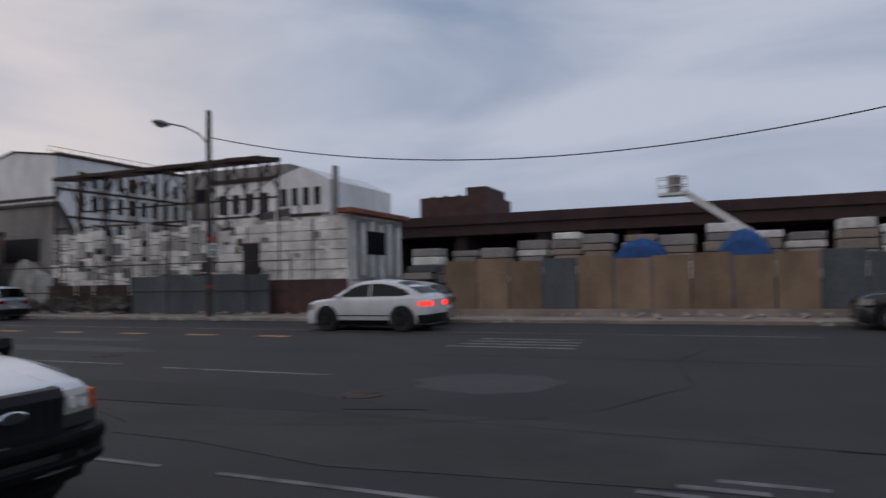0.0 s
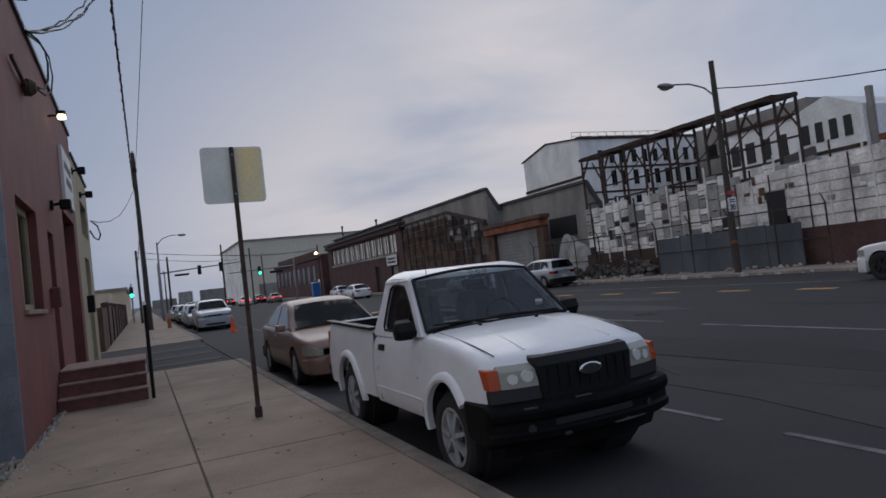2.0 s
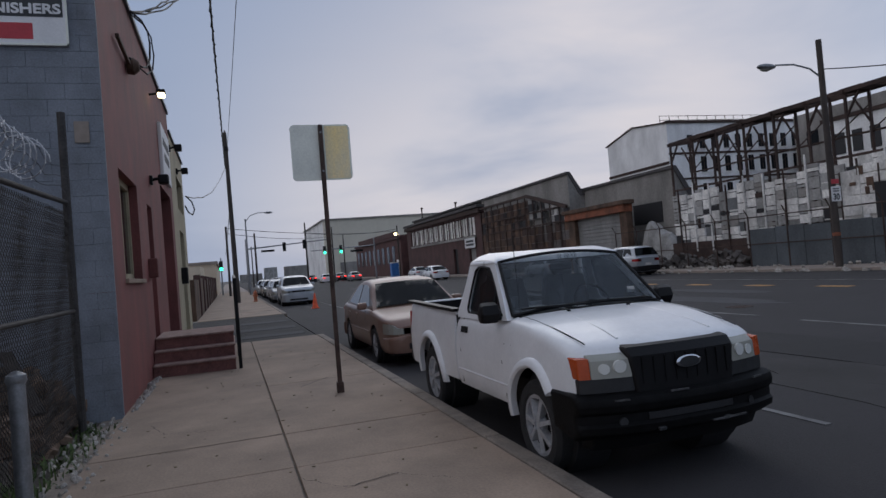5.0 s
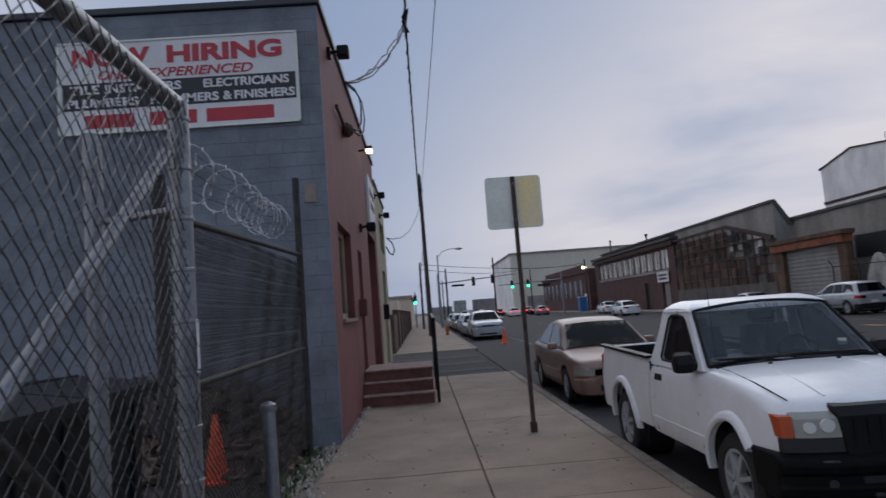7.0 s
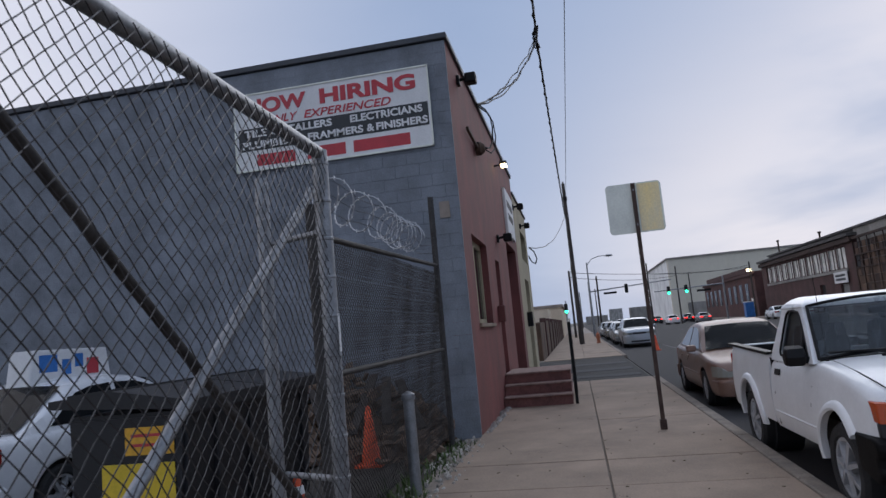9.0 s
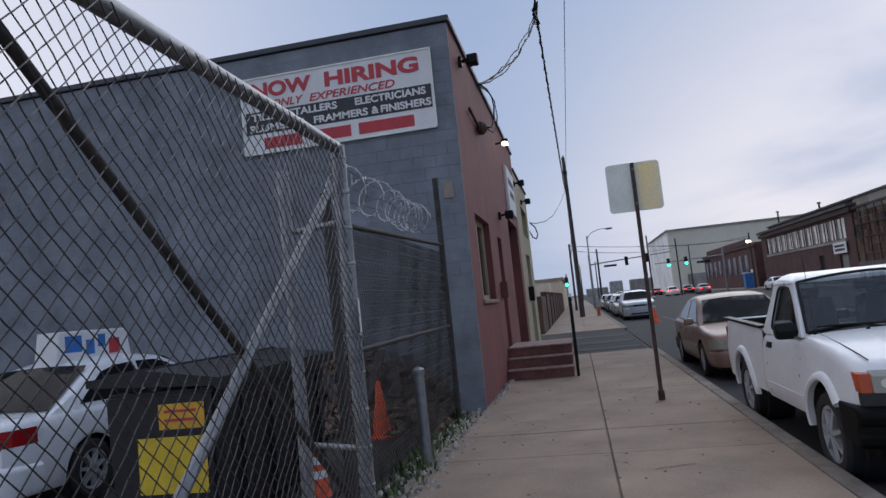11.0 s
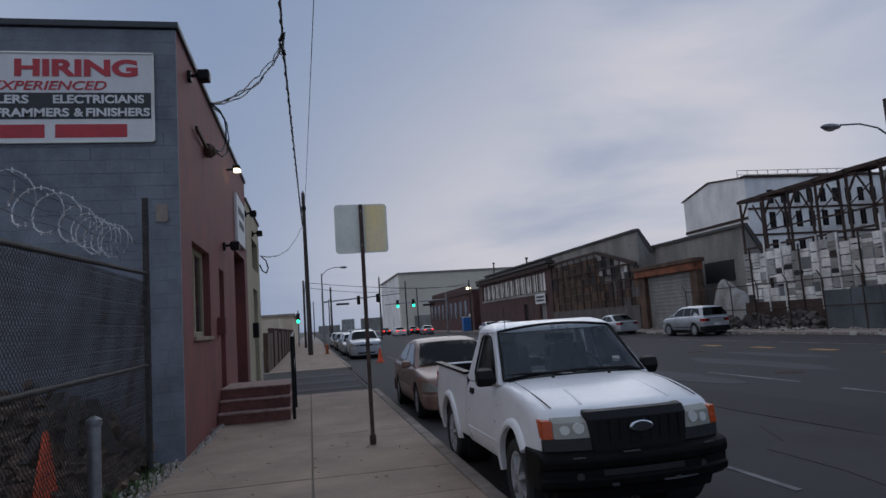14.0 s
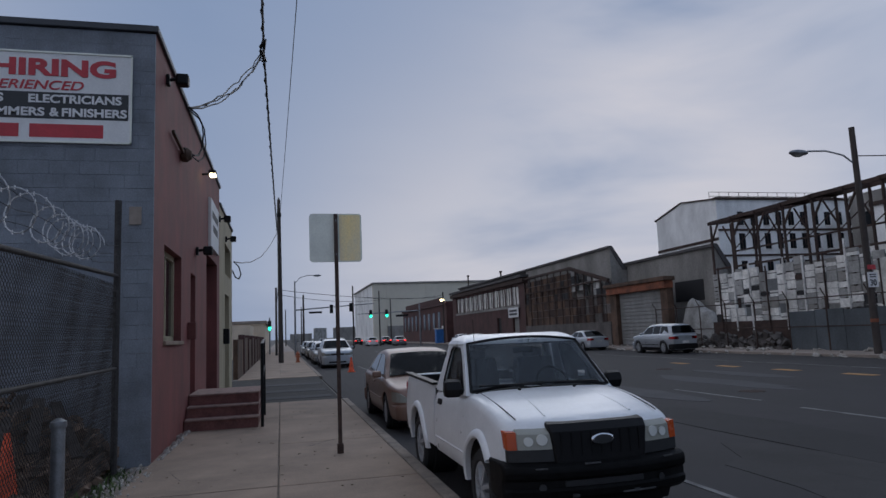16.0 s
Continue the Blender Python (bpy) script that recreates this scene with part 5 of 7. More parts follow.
for z in (0.98, 1.05):
    part("label_line", box(B(), 5.912, 5.915, -1.7, -1.42, z, z + 0.022), "red_text", du)
for x in (3.8, 5.7):
    for y in (-2.05, -1.45):
        part("wheel", lathe(B(), [(0.03, -0.03), (0.1, -0.025), (0.1, 0.025), (0.03, 0.03)], 14, "y", (x, y, 0.06)), "tyre", du)
random.seed(21)
bm = B()
for i in range(900):
    x, y = 0.05 + abs(random.gauss(0, 0.8)), random.uniform(-4.2, -0.45)
    hgt = 1.15 * math.exp(-(x / 0.75) ** 2) * (0.75 + 0.25 * math.sin(2.2 * y)) * min(1.0, (-0.3 - y) / 0.5) + 0.12
    s = random.uniform(0.06, 0.22)
    m = pose(x, y, random.random() * hgt, random.gauss(0, 25), random.gauss(0, 25), random.uniform(0, 180)) @ Matrix.Diagonal((s * 1.4, s * random.uniform(0.5, 0.9), s * random.uniform(0.3, 0.6), 1))
    bmesh.ops.create_cube(bm, size=1, matrix=m)
solo("rubble_heap", bm, "rubble", "heap of broken brick and timber against the block wall", "rubble", "stuff")
for k in range(7):
    y = -0.7 - 0.5 * k
    solo("old_plank", beam(B(), (0.9 + 0.1 * (k % 3), y, 0.3 + 0.1 * (k % 2)), (0.15, y - 0.5 + 0.3 * (k % 3), 0.95 + 0.06 * (k % 4)), 0.14, 0.03), "timber", "weathered plank leaning on the rubble", "plank", group="planks on the rubble")
bm = B()
for i in range(650):
    x, y = random.uniform(0.3, 5.8), random.gauss(-0.32, 0.16)
    if y > 0.0:
        y = random.uniform(-0.2, 0.02)
    h = random.uniform(0.03, 0.14) * (1.2 if 2 < x < 4 else 0.7)
    a, lean = random.uniform(0, 6.28), random.uniform(0.02, 0.14)
    w = random.uniform(0.006, 0.018)
    p = Vector((x, y, -0.04))
    side, tip = Vector((-math.sin(a), math.cos(a), 0)) * w, Vector((math.cos(a), math.sin(a), 0)) * lean
    v = [bm.verts.new(p - side), bm.verts.new(p + side), bm.verts.new(p + side * 0.7 + tip * 0.4 + Vector((0, 0, h * 0.6))), bm.verts.new(p - side * 0.7 + tip * 0.4 + Vector((0, 0, h * 0.6))), bm.verts.new(p + tip + Vector((0, 0, h)))]
    bm.faces.new((v[0], v[1], v[2], v[3]))
    bm.faces.new((v[3], v[2], v[4]))
solo("weeds", bm, "leaf", "green weeds along the edge of the pavement", "weeds", "stuff")
bm = B()
for i in range(260):
    x, y = random.uniform(0.0, 6.0), random.uniform(-0.45, 0.15)
    s = random.uniform(0.015, 0.05)
    bmesh.ops.create_icosphere(bm, subdivisions=1, radius=s, matrix=pose(x, y, -0.02 if y < 0 else 0.0, 30, random.uniform(0, 90), 0) @ Matrix.Diagonal((1, 0.7, 0.5, 1)))
solo("gravel_litter", bm, "crumbled", "loose gravel and litter at the pavement edge", "gravel", "stuff")
bm = B()
for i in range(110):
    x, y = random.uniform(-6, 8), random.uniform(0.1, 3.4)
    s = random.uniform(0.008, 0.022)
    bmesh.ops.create_cube(bm, size=1, matrix=pose(x, y, 0.004, 0, 0, random.uniform(0, 180)) @ Matrix.Diagonal((s * 1.6, s, 0.006, 1)))
solo("leaf_litter", bm, "dry_leaf", "dead leaves scattered on the pavement", "leaves", "stuff")
bm = B()
for i in range(260):
    x, y = random.uniform(-40, 30), random.choice((random.uniform(26.3, 28.4), random.uniform(25.6, 26.0), 28.3 + random.uniform(-0.3, 0.1)))
    z = 0.0 if y > 26 else -0.13
    s = random.uniform(0.05, 0.22)
    bmesh.ops.create_cube(bm, size=1, matrix=pose(x, y, z + 0.03, random.uniform(0, 60), random.uniform(0, 60), random.uniform(0, 180)) @ Matrix.Diagonal((s * 1.5, s, s * 0.6, 1)))
solo("street_litter", bm, "crumbled", "litter and rubble along the far pavement", "litter", "stuff")

# ---- poles and wires ----
up = thing("utility_pole", "tall weathered wooden utility pole", "utility pole", (-39.2, 1.85, 0.0))
part("shaft", rod(B(), (0, 0, -0.5), (-0.1, -0.06, 11.9), 0.19, 0.12, 14), "timber", up, smooth=True)
part("collar", rod(B(), (-0.08, -0.05, 10.6), (-0.08, -0.05, 10.9), 0.17), "trim_black", up)
part("insulator", rod(B(), (-0.1, -0.06, 11.9), (-0.1, -0.06, 12.05), 0.06), "grey_render", up)
p2 = thing("utility_pole", "slim utility pole further down the pavement", "utility pole", (-62.0, 1.4, 0.0))
part("shaft", rod(B(), (0, 0, -0.5), (0, 0, 7.1), 0.13, 0.1), "timber", p2)


def sag(a, b, drop, n=14):
    a, b = Vector(a), Vector(b)
    return [a.lerp(b, i / n) - Vector((0, 0, drop * 4 * (i / n) * (1 - i / n))) for i in range(n + 1)]


def wire(name, pts, r, label, material="trim_black"):
    return solo(name, tube(B(), pts, r, 5), material, label, "cable")


random.seed(4)
SPLICE = (-10.5, 1.40, 10.76)
LOW_TIE = (-39.2, 1.66, 9.5)


def twisted(a, b, drop, n, r=0.036):
    """Two strands wound round each other along a sagging line."""
    bm = B()
    pts = sag(a, b, drop, n)
    tube(bm, pts, r, 5)
    tube(bm, [p + Vector((0, 0.045 * math.sin(2.2 * i), 0.045 * math.cos(2.2 * i))) for i, p in enumerate(pts)], r * 0.7, 4)
    return bm


def hung(a, b, drop, seed, n=18):
    """A loose cable that wavers a little as it hangs."""
    rng = np.random.RandomState(seed)
    pts = sag(a, b, drop, n)
    return [p + Vector((rng.uniform(-0.03, 0.03), rng.uniform(-0.03, 0.03), rng.uniform(-0.03, 0.03))) * (0 if i in (0, n) else 1) for i, p in enumerate(pts)]


solo("overhead_cable", twisted(LOW_TIE, SPLICE, 0.12, 70), "trim_black", "twisted overhead supply cable", "cable")
solo("overhead_cable", twisted(SPLICE, (22.0, 1.75, 12.3), 0.55, 90), "trim_black", "twisted overhead supply cable", "cable")
wire("overhead_cable", sag((-39.29, 1.88, 10.75), (24, 2.85, 12.0), 0.3), 0.014, "thin overhead telephone line")
for k, (dz, dr) in enumerate(((0.0, 0.42), (0.05, 0.34), (-0.06, 0.5))):
    wire("service_cable", hung((SPLICE[0] + 0.2 * k, SPLICE[1], SPLICE[2] + dz), (-3.3, 0.07, 6.41 - 0.02 * k), dr, k), 0.017, "service drop to the red building")
for k in range(4):
    o = 0.16 * k
    wire("service_cable", [(SPLICE[0] + 0.5 - o, 1.40, SPLICE[2] + 0.25 - 0.1 * k), (SPLICE[0] + 0.75 + o, 1.34 + 0.05 * k, SPLICE[2] - 0.1), (SPLICE[0] + 0.6 + o, 1.30, SPLICE[2] - 0.5 + 0.08 * k), (SPLICE[0] + 0.15, 1.36 + 0.04 * k, SPLICE[2] - 0.35)], 0.024, "loose splice hanging from the cable")
wire("service_cable", [(-3.3, 0.07, 6.41), (-3.42, 0.22, 6.3), (-3.56, 0.30, 6.15), (-3.6, 0.32, 5.95), (-3.45, 0.31, 5.6), (-3.1, 0.28, 5.36), (-2.82, 0.24, 5.28), (-2.72, 0.14, 5.31), (-2.69, 0.07, 5.40)], 0.018, "black drip loop on the red wall")
wire("service_cable", [(-3.3, 0.07, 6.36), (-3.34, 0.26, 6.2), (-3.42, 0.36, 6.0), (-3.5, 0.38, 5.7), (-3.3, 0.36, 5.38), (-2.95, 0.3, 5.2), (-2.7, 0.18, 5.26), (-2.62, 0.07, 5.38)], 0.014, "black drip loop on the red wall")
wire("service_cable", hung(LOW_TIE, (-16.2, 0.1, 4.72), 0.75, 7), 0.02, "service drop to the cream building")
wire("service_cable", [(-16.2, 0.1, 4.72), (-16.0, 0.3, 4.5), (-15.9, 0.38, 4.2), (-15.7, 0.32, 4.0), (-15.5, 0.2, 4.06), (-15.4, 0.1, 4.3)], 0.025, "drip loop on the cream building")

lp = thing("street_lamp", "wooden pole with a cobra-head street lamp and signs", "street lamp", (-13.2, 26.7, 0.0))
part("shaft", rod(B(), (0, 0, -0.5), (0, 0, 10.0), 0.16, 0.12, 14), "timber", lp, smooth=True)
part("arm", tube(B(), [(0, 0, 8.3), (-0.12, -0.5, 8.75), (-0.3, -1.2, 8.98), (-0.5, -2.0, 9.0)], 0.04, 8), "steel", lp)
bm = B()
bmesh.ops.create_uvsphere(bm, u_segments=16, v_segments=8, radius=1, matrix=pose(-0.6, -2.4, 8.95, 0, 0, 0) @ Matrix.Diagonal((0.2, 0.5, 0.14, 1)))
hd = part("lamp_head", bm, "steel", lp, smooth=True)
bm = B()
bmesh.ops.create_uvsphere(bm, u_segments=12, v_segments=6, radius=1, matrix=pose(-0.62, -2.45, 8.87, 0, 0, 0) @ Matrix.Diagonal((0.14, 0.3, 0.12, 1)))
part("lens", bm, "lens", hd, smooth=True)
spd = part("speed_sign", box(B(), 0.17, 0.185, -0.28, 0.26, 2.85, 3.5), "white_paint", lp, "white speed limit sign")
words("30", spd, "board_black", (0.186, -0.01, 3.05), 0.34, 0.28, 0.0, 0.03, "black numerals")
for z in (3.37, 3.27):
    part("lettering_bar", box(B(), 0.185, 0.188, -0.18, 0.16, z, z + 0.05), "board_black", spd)
part("warning_plate", box(B(), 0.165, 0.18, -0.22, 0.2, 3.62, 3.82), "red_text", lp, "small red plate")
part("yellow_band", lathe(B(), [(0.165, 1.35), (0.165, 1.5)], 14), "rust_red", lp)
wire("overhead_cable", sag((-13.2, 26.7, 8.7), (26.0, 26.6, 9.4), 2.8, 30), 0.025, "sagging wire over the far pavement")
sl = thing("street_lamp", "grey street lamp with a curved arm", "street lamp", (-60.0, 3.3, 0.0))
part("shaft", rod(B(), (0, 0, -0.3), (0, 0, 7.6), 0.1, 0.07), "steel", sl)
part("arm", tube(B(), [(0, 0, 7.3), (0, 0.5, 7.9), (0, 1.3, 8.15), (0, 2.0, 8.15)], 0.04, 6), "steel", sl)
bm = B()
bmesh.ops.create_uvsphere(bm, u_segments=12, v_segments=6, radius=1, matrix=pose(0, 2.3, 8.12) @ Matrix.Diagonal((0.18, 0.42, 0.12, 1)))
part("lamp_head", bm, "steel", sl, smooth=True)


def signal_head(parent, p, lit, faces):
    """A three-lens signal; faces +x when it faces the walk."""
    h = part("signal_head", box(B(), p[0] - 0.16, p[0] + 0.16, p[1] - 0.2, p[1] + 0.2, p[2] - 0.55, p[2] + 0.55, 0.04), "trim_black", parent, "black three-lens signal head")
    for k, z in enumerate((0.36, 0.0, -0.36)):
        if faces:
            m = "green_on" if (k == 2 and lit) else "dark"
            part("lens", rod(B(), (p[0] + 0.16, p[1], p[2] + z), (p[0] + 0.22, p[1], p[2] + z), 0.15 if m == "dark" else 0.2, seg=14), m, h, "lit green lens" if m == "green_on" else "")
    return h


tm = thing("traffic_signal", "mast-arm traffic signal with street name plates", "traffic signal", (0, 0, 0))
part("mast", rod(B(), (-75, 3.6, -0.2), (-75, 3.6, 6.4), 0.12), "steel", tm)
part("mast_arm", rod(B(), (-75, 3.6, 5.2), (-75, 13.5, 5.75), 0.09, 0.06), "steel", tm)
for y, z in ((8.1, 5.2), (10.55, 5.35)):
    signal_head(tm, (-75, y, z), False, False)
part("name_plate", box(B(), -74.96, -74.9, 5.3, 6.9, 4.7, 4.95), "trim_black", tm, "dark street name plate")
t2 = thing("traffic_signal", "mast-arm traffic signal showing green", "traffic signal", (0, 0, 0))
part("mast", rod(B(), (-85, 21.5, -0.2), (-85, 21.5, 6.0), 0.12), "steel", t2)
part("mast_arm", rod(B(), (-85, 21.5, 5.0), (-85, 12.5, 4.75), 0.09, 0.06), "steel", t2)
for y in (14.36, 16.65):
    signal_head(t2, (-84.9, y, 4.75), True, True)
part("name_plate", box(B(), -84.9, -84.85, 18.0, 19.8, 4.2, 4.5), "trim_black", t2, "dark street name plate")
t3 = thing("traffic_signal", "pole-mounted traffic signal showing green", "traffic signal", (0, 0, 0))
part("mast", rod(B(), (-70, 0.6, -0.2), (-70, 0.6, 4.2), 0.08), "steel", t3)
signal_head(t3, (-69.8, 0.6, 3.3), True, True)
for (x, y, h) in ((-88, 12.2, 9.0), (-100, 17.8, 9.0), (-118, 22.6, 8.5), (-92, 26.8, 8.0), (-130, 6, 8), (-150, 3, 8.5), (-74, 4.6, 7.0)):
    q = thing("utility_pole", "distant dark utility pole at the junction", "utility pole", (x, y, 0), "poles at the junction")
    part("shaft", rod(B(), (0, 0, -0.5), (0, 0, h), 0.14, 0.1), "timber", q)
for (a, b) in (((-62, 1.4, 6.9), (-92, 26.8, 7.2)), ((-62, 1.4, 6.4), (-100, 17.8, 7.5)), ((-88, 12.2, 7.5), (-92, 26.8, 7.5)), ((-39.2, 1.8, 7.0), (-120, 1.0, 6.5))):
    wire("overhead_cable", sag(a, b, 0.5), 0.03, "span wire over the junction")
hy = thing("fire_hydrant", "rust-orange fire hydrant at the kerb", "fire hydrant", (-38.6, 3.0, 0.0))
part("barrel", lathe(B(), [(0.16, 0), (0.16, 0.06), (0.11, 0.08), (0.11, 0.55), (0.14, 0.57), (0.14, 0.6), (0.1, 0.68), (0.04, 0.74), (0.03, 0.8)], 16), "hydrant", hy, smooth=True)
part("outlet", rod(B(), (0, -0.17, 0.42), (0, 0.17, 0.42), 0.06), "hydrant", hy)
pt = thing("portable_toilet", "blue portable toilet at the junction", "portable toilet", (-96, 26.9, 0.0))
part("cabin", box(B(), -0.6, 0.6, -0.6, 0.6, 0, 2.2, 0.04), "tarp_blue", pt)
part("roof", box(B(), -0.63, 0.63, -0.63, 0.63, 2.2, 2.35, 0.08), "white_dirty", pt)

# ---- stone yard behind the plywood ----
random.seed(31)
for i in range(24):
    x = -3.4 + 1.62 * i + random.uniform(-0.12, 0.12)
    pal = thing("stone_pallet", "stacked grey stone on a pallet behind the hoarding", "pallet", (x, 31.5 + random.uniform(-0.4, 0.8), -0.1), "stone pallets in the yard")
    top = random.uniform(2.7, 3.4) + 0.02 * i
    part("crate", box(B(), -0.7, 0.7, -0.6, 0.6, 0.0, 1.5), "timber", pal)
    z = 1.5
    while z < top:
        h = random.uniform(0.28, 0.5)
        part("stone", box(B(), -0.75 + random.uniform(0, 0.2), 0.75 - random.uniform(0, 0.2), -0.6, 0.6, z, z + h - 0.03, 0.04), random.choice(("grey_render", "white_dirty", "concrete_far")), pal)
        z += h


def tarp(cx, w, z0, z1, seed):
    rng = np.random.RandomState(seed)
    bm = B()
    n = 14
    grid = []
    for i in range(n + 1):
        r_ = []
        for j in range(8):
            u, v = i / n * 2 - 1, j / 7 * 2 - 1
            hgt = (1 - abs(u) ** 2.6) * (1 - abs(v) ** 3) if 0 < i < n and 0 < j < 7 else (0.0 - z0 + 0.0) / (z1 - z0)
            r_.append(bm.verts.new((cx + u * w / 2, 31.6 + v * 1.3, z0 + (z1 - z0) * hgt + rng.uniform(-0.07, 0.07))))
        grid.append(r_)
    for i in range(n):
        for j in range(7):
            bm.faces.new((grid[i][j], grid[i + 1][j], grid[i + 1][j + 1], grid[i][j + 1]))
    bmesh.ops.solidify(bm, geom=bm.faces[:], thickness=0.02)
    solo("tarpaulin", bm, "tarp_blue", "crumpled bright blue tarpaulin over stone", "tarpaulin", group="tarpaulins")


tarp(6.4, 2.5, 2.1, 3.25, 1)
tarp(10.5, 2.3, 2.1, 3.4, 2)
bl = thing("boom_lift", "white boom lift with its basket raised over the yard", "boom lift", (0, 0, 0))
part("boom", beam(B(), (11.8, 40, 3.2), (7.8, 40, 6.1), 0.28, 0.35), "white_paint", bl)
part("boom_foot", beam(B(), (11.8, 40, 3.2), (12.6, 40, 0.6), 0.45, 0.45), "white_dirty", bl)
part("chassis", box(B(), 11.2, 14.2, 39, 41, -0.1, 1.2, 0.1), "white_dirty", bl)
bm = box(B(), 6.5, 8.0, 39.5, 40.5, 5.9, 6.05)
for z in (6.4, 6.85):
    box(bm, 6.5, 8.0, 39.5, 39.56, z, z + 0.06)
    box(bm, 6.5, 8.0, 40.44, 40.5, z, z + 0.06)
for x in (6.5, 7.2, 7.94):
    box(bm, x, x + 0.06, 39.5, 39.56, 6.0, 6.9)
part("basket", bm, "white_dirty", bl, "railed work basket")
part("control_box", box(B(), 7.0, 7.7, 39.6, 40.3, 6.05, 7.0, 0.05), "grey_render", bl)
mc = thing("scrap_stack", "stack of dark scrap and sheeting beside the shed", "scrap", (-5.2, 29.8, 0))
for i in range(7):
    part("sheet", box(B(), -0.2 + 0.25 * i, 1.4 + 0.22 * i, -0.4, 0.5, 0.32 * i, 0.3 + 0.32 * i, 0.03), random.choice(("blue_grey", "rust_dark", "grey_render")), mc)

# ---- blocks of the grey side wall ----
CH, CW = 0.203, 0.406
rest = B()
count = 0
for r_i in range(32):
    z = -0.06 + CH * r_i
    y = 0.0 - (CW / 2 if r_i % 2 else 0)
    first = True
    if r_i % 2:
        o = new("block", block_mesh(CW / 2 - 0.0025, CH - 0.0025))
        o.location, o.parent = (0.0, 0.0, z), bld
    while y > -21.5:
        if y > -3.9 and count < 285 and z > 0.1:
            o = new("block", block_mesh(CW - 0.0025, CH - 0.0025))
            o.location, o.parent = (random.uniform(-0.002, 0.002), y, z), bld
            count += 1
        else:
            box(rest, -0.06, 0.0, y - CW + 0.0025, y, z, z + CH - 0.0025)
        y -= CW
tagged(part("blockwork", rest, "block_grey", bld), kind="stuff")

# ---- vehicles ----
def along(pts):
    """A smooth-read curve through (x, value) points, in any order."""
    q = sorted(pts)
    xs_, vs_ = [p[0] for p in q], [p[1] for p in q]
    return lambda x: float(np.interp(x, xs_, vs_))


def loft(secs):
    """A skin over half sections (x, [(y, z) ... up to the middle]), mirrored, closed at both ends."""
    bm = B()
    rows = []
    for x, half in secs:
        rows.append([bm.verts.new((x, -y, z)) for y, z in half] + [bm.verts.new((x, y, z)) for y, z in reversed(half[:-1])])
    for u, v in zip(rows, rows[1:]):
        for k in range(len(u) - 1):
            bm.faces.new((u[k], u[k + 1], v[k + 1], v[k]))
    for end in (rows[0], rows[-1]):
        bm.faces.new(end)
    return bm


def stations(a, b, step, arches):
    """Places along a body, with extra ones at the mouths of the wheel arches."""
    n = max(2, int(abs(a - b) / step))
    xs_ = {round(a + (b - a) * i / n, 4) for i in range(n + 1)}
    for cx, cz, r in arches:
        for k in (1.004, 0.997, 0.985, 0.95, 0.88, 0.76, 0.6, 0.42, 0.22, 0.0):
            xs_ |= {round(cx + k * r, 4), round(cx - k * r, 4)}
    return sorted(x for x in xs_ if min(a, b) <= x <= max(a, b))


def lower_edge(x, sill, arches):
    z = sill
    for cx, cz, r in arches:
        if abs(x - cx) < r:
            z = max(z, cz + math.sqrt(r * r - (x - cx) ** 2))
    return z


def bulge(z, waist, low=0.06, high=0.055):
    return 1 - low * ((waist - z) / 0.4) ** 2 if z < waist else 1 - high * ((z - waist) / 0.4) ** 2


def body_skin(a, b, top, width, sill, arches, waist=0.62, crown=0.02, step=0.07, shoulder=0.07):
    """The lower body of a car from a to b, with wheel arches let into its sides."""
    secs = []
    for x in stations(a, b, step, arches):
        zt, W_ = top(x), width(x)
        zs_ = lower_edge(x, sill, arches)
        sh_ = max(zs_ + 0.02, zt - shoulder)
        half = []
        for t in (0.0, 0.08, 0.22, 0.4, 0.58, 0.76, 0.9, 1.0):
            z = zs_ + (sh_ - zs_) * t
            half.append((W_ * bulge(z, waist) - (0.012 if t == 0 else 0), z))
        ys_ = W_ * bulge(sh_, waist)
        half += [(ys_ - 0.012, sh_ + 0.3 * (zt - sh_)), (ys_ - 0.035, sh_ + 0.65 * (zt - sh_)), (ys_ - 0.075, sh_ + 0.9 * (zt - sh_)), (ys_ - 0.13, zt),
                 (ys_ * 0.72, zt + crown * 0.45), (ys_ * 0.4, zt + crown * 0.85), (0.0, zt + crown)]
        secs.append((x, half))
    return loft(secs)


def shaped(profile, hw, warp, bevel=0.04, nx=14, nz=8):
    """A side outline pushed through to the width, eased at the rim and then drawn in by warp(x, z)."""
    bm = B()
    prism(bm, profile, "y", -hw, hw)
    if bevel:
        rim = [e for e in bm.edges if abs(e.verts[0].co.y - e.verts[1].co.y) < 1e-6]
        bmesh.ops.bevel(bm, geom=rim, offset=bevel, segments=3, affect="EDGES", profile=0.6, clamp_overlap=True)
    bmesh.ops.triangulate(bm, faces=[f for f in bm.faces if len(f.verts) > 4])
    xs = [p[0] for p in profile]
    zs = [p[1] for p in profile]
    for i in range(1, nx):
        bmesh.ops.bisect_plane(bm, geom=bm.verts[:] + bm.edges[:] + bm.faces[:], plane_co=(min(xs) + (max(xs) - min(xs)) * i / nx, 0, 0), plane_no=(1, 0, 0))
    for i in range(1, nz):
        bmesh.ops.bisect_plane(bm, geom=bm.verts[:] + bm.edges[:] + bm.faces[:], plane_co=(0, 0, min(zs) + (max(zs) - min(zs)) * i / nz), plane_no=(0, 0, 1))
    for v in bm.verts:
        v.co.y *= warp(v.co.x, v.co.z)
    return bm


